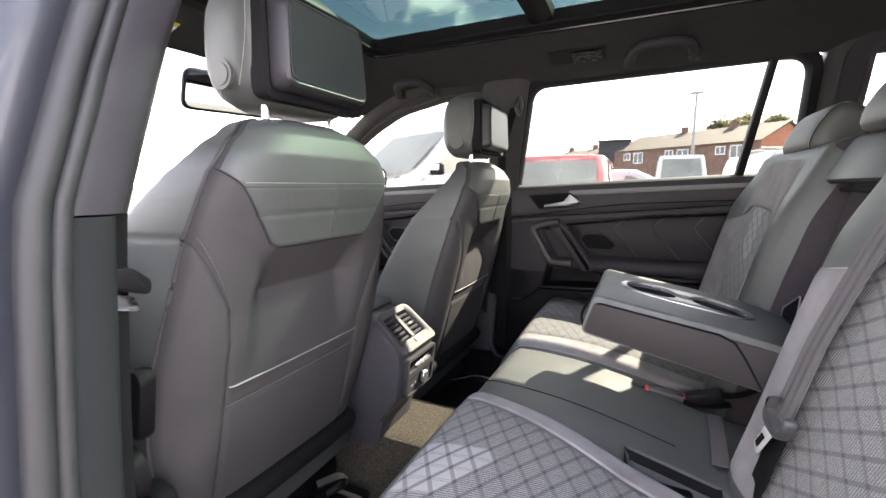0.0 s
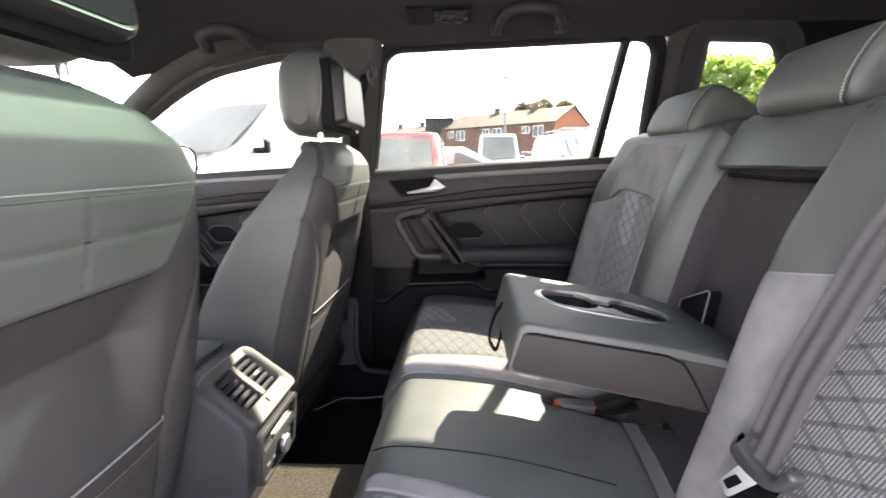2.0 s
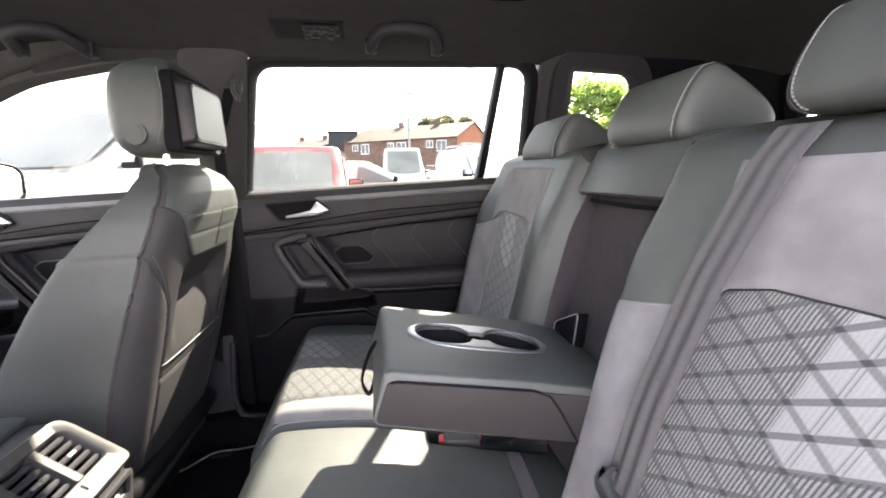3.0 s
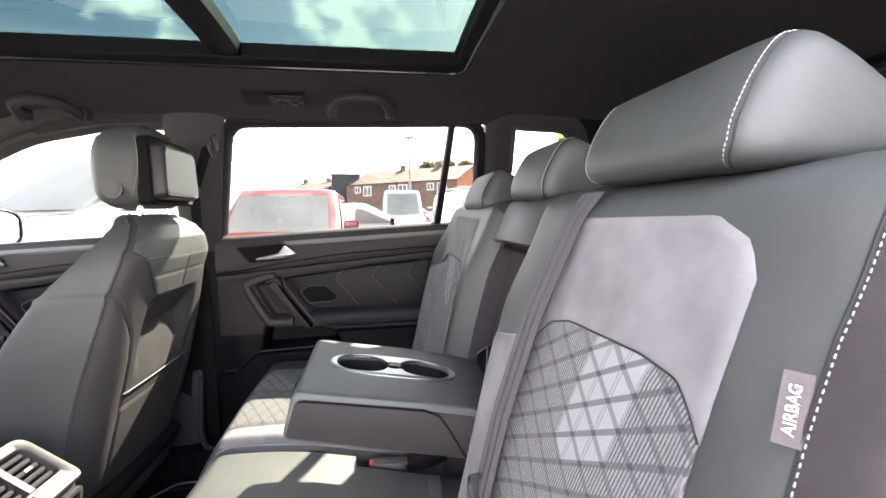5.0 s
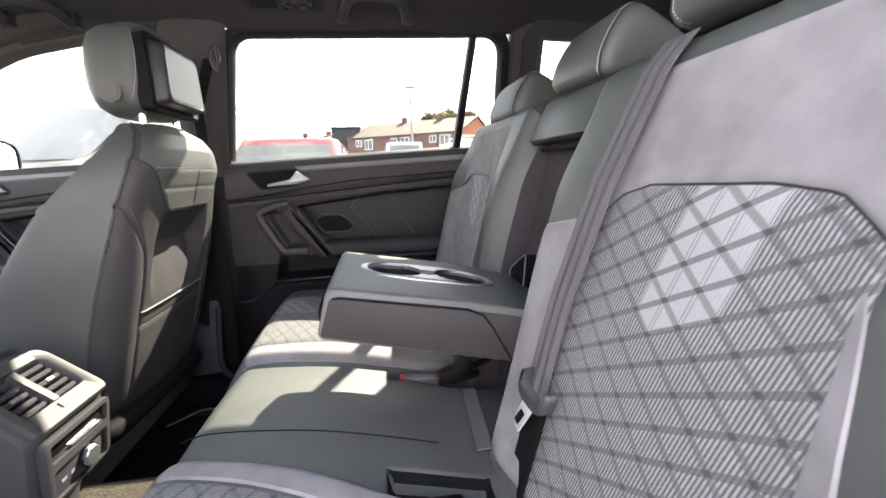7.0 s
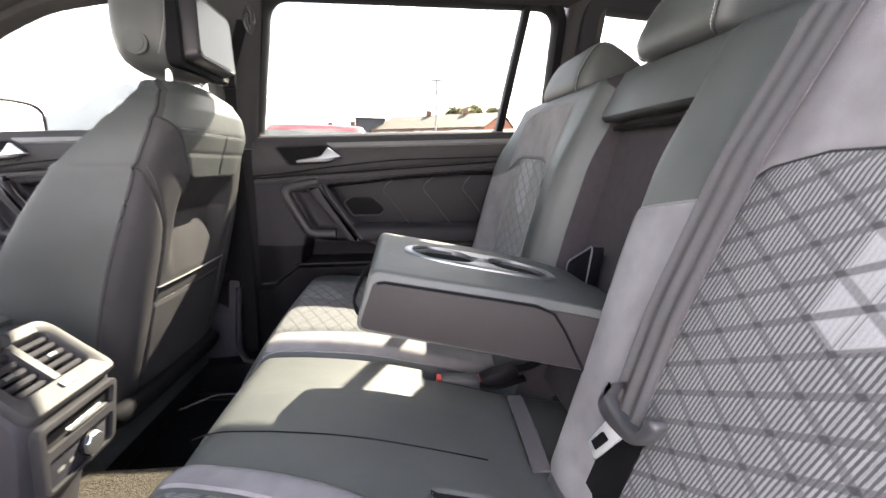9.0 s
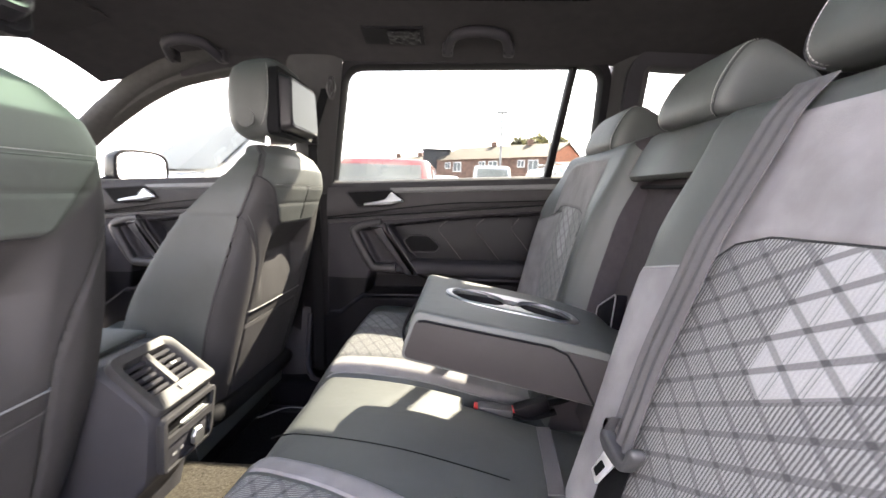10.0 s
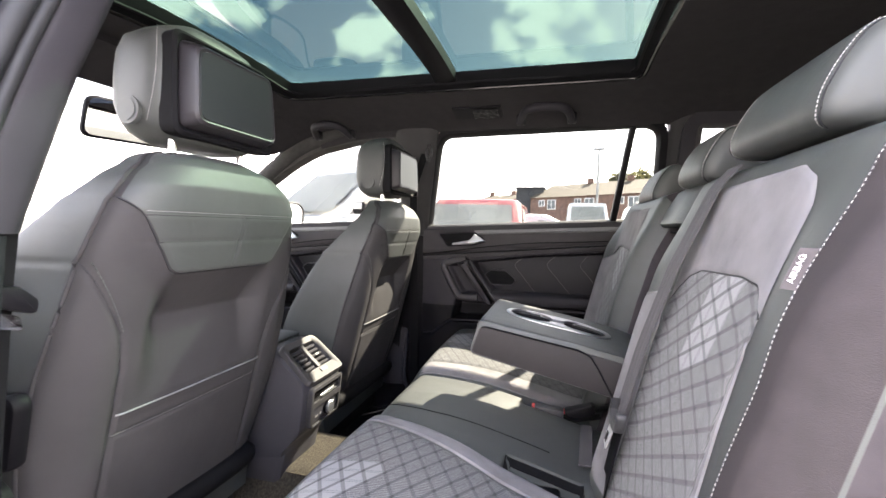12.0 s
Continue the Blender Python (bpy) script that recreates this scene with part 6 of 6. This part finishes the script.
# Pale base colour stands in for sky and cloud reflected in the panes.
CAR_GLASS = surface("sky_toned_vehicle_glass", (0.215, 0.222, 0.208), 0.34, var=0.2, scale=1.5, bump=0.0, spec=0.5)
TYRE = surface("tyre_rubber", (0.03, 0.03, 0.03), 0.8, var=0.2, scale=8, bump=0.1)
STEEL = surface("galvanised_steel", (0.34, 0.345, 0.35), 0.6, metal=0.0, var=0.1, scale=4, bump=0.02)
def leafy(name, col, back):
    """A leaf surface that also lets sunlight through."""
    m = surface(name, col, 0.6, var=0.4, scale=1.5, bump=0.0)
    n, l = m.node_tree.nodes, m.node_tree.links
    tr = n.new("ShaderNodeBsdfTranslucent")
    tr.inputs["Color"].default_value = (*back, 1)
    add = n.new("ShaderNodeAddShader")
    l.new(n["Principled BSDF"].outputs["BSDF"], add.inputs[0])
    l.new(tr.outputs["BSDF"], add.inputs[1])
    l.new(add.outputs["Shader"], n["Material Output"].inputs["Surface"])
    return m
BARK = surface("bark", (0.14, 0.105, 0.075), 0.9, var=0.3, scale=6, bump=0.6, fine=30)
LEAF = leafy("green_leaf", (0.080, 0.115, 0.038), (0.17, 0.24, 0.05))
LEAF_DULL = leafy("olive_leaf", (0.060, 0.058, 0.034), (0.050, 0.048, 0.020))

# Unseen wall, added to dim the daylight entering the open left side.
LIGHT_BLOCK_GREY = surface("light_block_grey", (0.145, 0.155, 0.172), 0.9, var=0.3, scale=2, bump=0.4, fine=30)
single("wall_light_block", rbox(-9.0, 6.0, -2.95, -2.7, 0.0, 2.1, 0.02), LIGHT_BLOCK_GREY, "unseen grey wall added to cut daylight at the open side", "wall", kind="structure")
single("ground", grid(lambda u, v: (-400 + 800 * u, -400 + 800 * v, 0.0), 8, 8), ASPHALT, "grey asphalt car park reaching the horizon", "ground", kind="structure")


def terrace(o, along, length, depth, eave, ridge, bays, label, gable_mat=BRICK):
    """A row of two-storey brick houses; o: the near front corner at its gable end."""
    a = Vector((*along, 0)).normalized()
    b = Vector((-a.y, a.x, 0))
    if b.y < 0:
        b = -b
    o = Vector((*o, 0))
    h = thing("terraced_house", o + a * length / 2, label, "house", "terraced houses")
    P = lambda s, t, z: o + a * s + b * t + Vector((0, 0, z))
    bm = bmesh.new()
    q = [bm.verts.new(P(*c)) for c in ((0, 0, 0), (length, 0, 0), (length, 0, eave), (0, 0, eave), (0, depth, 0), (length, depth, 0), (length, depth, eave), (0, depth, eave))]
    for f in ((0, 1, 2, 3), (5, 4, 7, 6), (1, 5, 6, 2)):
        bm.faces.new([q[i] for i in f])
    part("wall", bm, BRICK_DULL, h, "brown brick walls")
    bm = bmesh.new()
    bm.faces.new([bm.verts.new(P(*c)) for c in ((0, 0, 0), (0, depth, 0), (0, depth, eave), (0, depth / 2, ridge), (0, 0, eave))])
    part("gable_wall", bm, gable_mat, h, "red brick gable wall")
    roof = prism([P(-0.15, -0.3, eave - 0.08), P(-0.15, depth / 2, ridge + 0.12), P(-0.15, depth + 0.3, eave - 0.08), P(-0.15, depth / 2, ridge - 0.1)], a * (length + 0.3))
    part("roof", roof, TILES, h, "brown tiled roof", smooth=False)
    nrm = -b
    for k in range(bays):
        s0 = length * (k + 0.5) / bays
        for (z0, z1, w, ds) in ((eave - 1.55, eave - 0.35, 0.62, -0.9), (eave - 1.15, eave - 0.35, 0.45, 0.95), (0.9, 2.2, 0.8, -0.9), (0.2, 2.2, 0.45, 0.9)):
            s = s0 + ds * 0.8
            w_ = part("window", prism([P(s - w, -0.02, z0), P(s + w, -0.02, z0), P(s + w, -0.02, z1), P(s - w, -0.02, z1)], nrm * 0.06), UPVC, h, "white framed window", smooth=False)
            part("pane", prism([P(s - w + 0.1, -0.09, z0 + 0.1), P(s - 0.05, -0.09, z0 + 0.1), P(s - 0.05, -0.09, z1 - 0.1), P(s - w + 0.1, -0.09, z1 - 0.1)], nrm * 0.01), HOUSE_GLASS, w_, smooth=False)
            part("pane", prism([P(s + 0.05, -0.09, z0 + 0.1), P(s + w - 0.1, -0.09, z0 + 0.1), P(s + w - 0.1, -0.09, z1 - 0.1), P(s + 0.05, -0.09, z1 - 0.1)], nrm * 0.01), HOUSE_GLASS, w_, smooth=False)
        c = P(s0 + length / bays / 2 - 0.4, depth / 2, ridge - 0.3)
        if k < bays - 1 or bays < 3:
            part("chimney", rbox(c.x - 0.35, c.x + 0.35, c.y - 0.35, c.y + 0.35, c.z, c.z + 0.95, 0.03), BRICK_DULL, h, "brick chimney stack")
    return h


terrace((8.95, 45.1), (-0.8, 0.6), 15.5, 9.0, 5.2, 6.95, 3, "two-storey brick terrace with a brown tiled roof and red gable")
terrace((-6.0, 57.5), (-0.8, 0.6), 9.0, 9.0, 5.0, 6.2, 2, "farther brick terrace with a brown tiled roof", BRICK_DULL)
dorm = thing("dormer_block", (-3.6, 57, 0), "dark clad flat-roofed block between the terraces", "house")
part("block", rbox(-5.4, -1.9, 55.5, 60, 0, 6.55, 0.05), SLATE, dorm)
part("flat_roof", rbox(-5.55, -1.75, 55.3, 60.2, 6.5, 6.65, 0.03), SLATE, dorm)
fence = thing("garden_fence", (5.0, 43, 0), "pale panel fence before the terrace", "fence")
for k in range(6):
    part("panel", rbox(3.2 + 1.0 * k, 4.1 + 1.0 * k, 43.2 - 0.72 * k, 43.3 - 0.72 * k, 0, 1.9, 0.02), UPVC if k % 2 else BRICK_DULL, fence)

lp = thing("street_lamp", (3.2, 37.6, 0), "tall grey steel street lamp", "street lamp")
part("pole", skin([[(3.2 + r * math.cos(k * math.tau / 10), 37.6 + r * math.sin(k * math.tau / 10), z) for k in range(10)] for r, z in ((0.13, 0), (0.12, 2), (0.085, 8.1))]), STEEL, lp)
part("lamp_head", rbox(2.75, 3.65, 37.45, 37.75, 8.05, 8.22, 0.03), STEEL, lp)


def wheel(parent, x, y, r, rot):
    w = part("wheel", moved(tube([(0, 0, -0.1), (0, 0, 0.1)], r, 20), Matrix.Translation((x, y, r)) @ rot @ pose(0, 0, 0, 90, 0, 0)), TYRE, parent)
    part("rim", moved(tube([(0, 0, -0.105), (0, 0, 0.105)], r * 0.62, 16), Matrix.Translation((x, y, r)) @ rot @ pose(0, 0, 0, 90, 0, 0)), STEEL, w)


def vehicle(name, at, yaw, length, width, height, bonnet, paint, label, category, rack=False, screen_rake=0.55, belt=None, boxy=True):
    """A parked vehicle; its nose points along local -y."""
    m = pose(at[0], at[1], 0, 0, 0, yaw)
    v = thing(name, (at[0], at[1], 0), label, category, "parked vehicles")
    hw = width / 2
    belt = belt or height * 0.56
    bh = belt * 0.93
    prof = [(0.0, 0.32), (-0.02, 0.55), (0.04, bh * 0.86), (0.22, bh * 0.95), (bonnet, belt), (bonnet + screen_rake, height * 0.955), (bonnet + screen_rake + 0.35, height), (length * 0.82, height), (length - (0.10 if boxy else 0.5), height * 0.965), (length - 0.03, belt), (length, 0.55), (length - 0.03, 0.32)]
    line = smooth_line([(a, b, 0) for a, b in prof], 4)
    rows = []
    for t, k in ((-1.0, 0.0), (-0.985, 0.4), (-0.93, 0.8), (-0.8, 0.96), (-0.4, 1.0), (0.0, 1.0), (0.4, 1.0), (0.8, 0.96), (0.93, 0.8), (0.985, 0.4), (1.0, 0.0)):
        row = []
        for p in line:
            tum = 0.13 * max(0.0, (p.y - belt) / (height - belt + 1e-6))
            cut = (1 - k) * 0.10
            y = p.x + (cut if p.x < length / 2 else -cut) * (1.6 if p.x < 0.4 else 1)
            z = p.y - ((1 - k) * 0.10 if p.y > belt * 0.9 else 0)
            row.append(m @ Vector((t * hw * (1 - tum), y, z)))
        rows.append(row)
    part("body", skin(rows, caps=True), paint, v, sharp=50)
    def P(x, y, z):
        return m @ Vector((x, y, z))
    # windscreen, side windows
    ws = []
    for k in range(7):
        x = -0.80 + 1.6 * k / 6
        c = 0.045 * (x / 0.8) ** 2
        ws.append([P(x * hw * 0.985, bonnet + 0.03 - 0.085 + c, belt + 0.035), P(x * hw * 0.90, bonnet + screen_rake - 0.105 + c, height * 0.935)])
    part("windscreen", skin(ws, caps=False, closed_ring=False), CAR_GLASS, v, "reflecting windscreen")
    for sg in (-1, 1):
        poly = [P(sg * (hw * 0.985 + 0.004), bonnet + 0.25, belt + 0.05), P(sg * (hw * 0.985 + 0.004), bonnet + 1.25, belt + 0.05), P(sg * (hw * 0.90 + 0.008), bonnet + 1.2, height * 0.90), P(sg * (hw * 0.90 + 0.008), bonnet + screen_rake + 0.22, height * 0.90)]
        part("side_window", prism(poly, (P(sg, 0, 0) - P(0, 0, 0)) * 0.006), CAR_GLASS, v)
        mi = part("wing_mirror", moved(rbox(-0.12, 0.12, -0.06, 0.05, -0.09, 0.09, 0.035, 3), m @ pose(sg * (hw + 0.13), bonnet + 0.30, belt + 0.10)), PLASTIC_HARD, v)
        part("mirror_cap", moved(rbox(-0.10, 0.10, -0.075, -0.045, -0.02, 0.08, 0.02, 2), m @ pose(sg * (hw + 0.13), bonnet + 0.30, belt + 0.10)), paint, mi)
        part("headlight", moved(rbox(-0.17, 0.17, -0.05, 0.10, -0.10, 0.10, 0.04, 3), m @ pose(sg * hw * 0.74, 0.10, bh * 0.80)), CHROME, v, "clear headlight")
        for y in (0.85, length - 0.95):
            wheel(v, *(P(sg * (hw - 0.08), y, 0).xy), 0.33, pose(0, 0, 0, 0, 0, yaw + 90))
    part("grille", moved(rbox(-hw * 0.5, hw * 0.5, -0.035, 0.0, 0.45, bh * 0.72, 0.02), m), PLASTIC_HARD, v)
    part("bumper", moved(rbox(-hw * 0.96, hw * 0.96, -0.07, 0.05, 0.25, 0.45, 0.04, 3), m), PLASTIC_HARD, v)
    if rack:
        for y in (bonnet + screen_rake + 0.7, length * 0.75):
            part("roof_bar", tube([P(-hw * 0.85, y, height + 0.08), P(hw * 0.85, y, height + 0.08)], 0.025, 8), STEEL, v)
        for sg in (-1, 1):
            part("roof_rail", tube([P(sg * hw * 0.8, bonnet + screen_rake + 0.6, height + 0.06), P(sg * hw * 0.8, length * 0.8, height + 0.06)], 0.02, 8), STEEL, v)
    return v


vehicle("parked_van", (-1.40, 5.42), 1, 4.5, 2.04, 1.76, 0.95, CAR_RED, "small red van with a reflecting windscreen parked nose on", "van", screen_rake=0.75, belt=1.00)
vehicle("parked_van", (1.45, 18.9), 0, 6.0, 2.0, 2.52, 0.9, VAN_WHITE, "tall white panel van parked behind the red one", "van", belt=1.30, screen_rake=0.85)
vehicle("parked_car", (1.85, 11.1), 90, 4.3, 1.78, 1.60, 1.0, VAN_WHITE, "white hatchback parked across, behind the red van", "car", belt=1.02, screen_rake=0.85, boxy=False)
vehicle("parked_van", (-4.31, 4.13), -21, 5.4, 2.0, 2.25, 1.05, VAN_WHITE, "large white van with black door mirrors parked beside the car", "van", belt=1.36, screen_rake=0.95)
vehicle("parked_van", (3.55, 8.6), 8, 4.9, 1.9, 1.95, 1.0, CAR_SILVER, "pale silver van with roof bars", "van", rack=True, belt=1.15, screen_rake=0.8)
vehicle("parked_car", (4.6, 24.0), 30, 4.2, 1.76, 1.45, 1.2, CAR_RED, "small red car far across the car park", "car", belt=0.95, screen_rake=0.8, boxy=False)
vehicle("parked_car", (-7.5, -0.6), -80, 4.3, 1.8, 1.50, 1.2, VAN_WHITE, "white car parked ahead of the bonnet", "car", belt=0.98, screen_rake=0.85, boxy=False)

# the car's own right wing mirror and bonnet
wm = thing("wing_mirror", (-1.36, 0.98, 1.14), "slate blue wing mirror outside the front door", "wing mirror")
part("shell", moved(skin([[(0.045 * c * k, 0.115 * s * k, 0.075 * math.copysign(abs(q), q) * k) for c, s, q in [(0, math.copysign(abs(math.cos(a)) ** 0.6, math.cos(a)), math.copysign(abs(math.sin(a)) ** 0.6, math.sin(a))) for a in [i / 28 * math.tau for i in range(28)]]] for k in (1.0,)] + [[(d, 0.115 * k * math.copysign(abs(math.cos(a)) ** 0.6, math.cos(a)), 0.075 * k * math.copysign(abs(math.sin(a)) ** 0.6, math.sin(a))) for a in [i / 28 * math.tau for i in range(28)]] for d, k in ((-0.03, 1.0), (-0.07, 0.9), (-0.10, 0.6))]), pose(-1.225, 0.99, 1.240, 0, 0, -14)), PAINT, wm)
part("mirror_glass", moved(prism([(0.002, 0.106 * math.copysign(abs(math.cos(a)) ** 0.6, math.cos(a)), 0.066 * math.copysign(abs(math.sin(a)) ** 0.6, math.sin(a))) for a in [i / 28 * math.tau for i in range(28)]], (0.003, 0, 0)), pose(-1.225, 0.99, 1.240, 0, 0, -14)), MIRROR, wm)
part("glass_rim", moved(tube([(0.004, 0.110 * math.copysign(abs(math.cos(a)) ** 0.6, math.cos(a)), 0.070 * math.copysign(abs(math.sin(a)) ** 0.6, math.sin(a))) for a in [i / 28 * math.tau for i in range(28)]], 0.0065, 6, True), pose(-1.225, 0.99, 1.240, 0, 0, -14)), PLASTIC_HARD, wm, "black rim round the glass")
part("arm", tube([(-1.28, 0.92, 1.19), (-1.33, 0.80, 1.13)], 0.03, 8), PLASTIC_HARD, wm)
single("bonnet", grid(lambda u, v: (-1.72 - 0.95 * u, -0.78 + 1.56 * v, 1.03 - 0.12 * u - 0.10 * (2 * v - 1) ** 4), 10, 12, (0, 0, -0.05)), PAINT, "slate blue bonnet beyond the windscreen", "car bonnet", kind="structure")


def tree(at, height, spread, base, leaf, seed, label, count=2600, size=0.22):
    rnd = random.Random(seed)
    t = thing("tree", (at[0], at[1], 0), label, "tree", "trees")
    o = Vector((at[0], at[1], 0))
    part("trunk", tube([o, o + Vector((0.1, 0.05, base * 0.6)), o + Vector((0.05, 0.1, base + (height - base) * 0.5))], height * 0.022, 8), BARK, t)
    tips = []
    for k in range(9):
        a = k * 2.4 + rnd.random()
        e = o + Vector((math.cos(a) * spread * (0.45 + 0.35 * rnd.random()), math.sin(a) * spread * (0.45 + 0.35 * rnd.random()), base + (height - base) * (0.25 + 0.6 * rnd.random())))
        s = o + Vector((0.05, 0.08, base * (0.75 + 0.3 * rnd.random())))
        part("limb", tube([s, s.lerp(e, 0.5) + Vector((0, 0, 0.2)), e], height * 0.009, 6), BARK, t)
        tips.append(e)
    tips.append(o + Vector((0, 0, height * 0.86)))
    verts, faces = [], []
    for k in range(count):
        c = rnd.choice(tips)
        d = Vector((rnd.gauss(0, 1), rnd.gauss(0, 1), rnd.gauss(0, 0.8)))
        d = d.normalized() * spread * 0.42 * (0.35 + 0.65 * rnd.random() ** 0.4) * (0.75 + 0.5 * noise.noise(c + d))
        p = c + d
        n = Vector((rnd.uniform(-1, 1), rnd.uniform(-1, 1), rnd.uniform(-0.2, 1))).normalized()
        s = n.orthogonal().normalized()
        b = n.cross(s)
        z = size * (0.6 + 0.8 * rnd.random())
        i = len(verts)
        verts += [p - s * z, p - b * z * 0.5, p + s * z, p + b * z * 0.5 + n * z * 0.2]
        faces.append((i, i + 1, i + 2, i + 3))
    me = bpy.data.meshes.new("crown")
    me.from_pydata([tuple(v) for v in verts], [], faces)
    me.materials.append(leaf)
    ob = new("crown", me)
    ob.parent = t
    ob.matrix_parent_inverse = Matrix.Translation(-Vector(t.location))
    return t


tree((10.8, 63.0), 9.8, 4.2, 4.2, LEAF_DULL, 3, "olive green tree behind the terrace roofs", 9000, 0.24)
tree((15.9, 25.4), 6.5, 3.9, 2.2, LEAF, 5, "bright green leafy tree beyond the car park", 6000, 0.20)
tree((21.0, 27.0), 6.9, 4.0, 2.4, LEAF, 8, "bright green leafy tree beside another", 5000, 0.20)
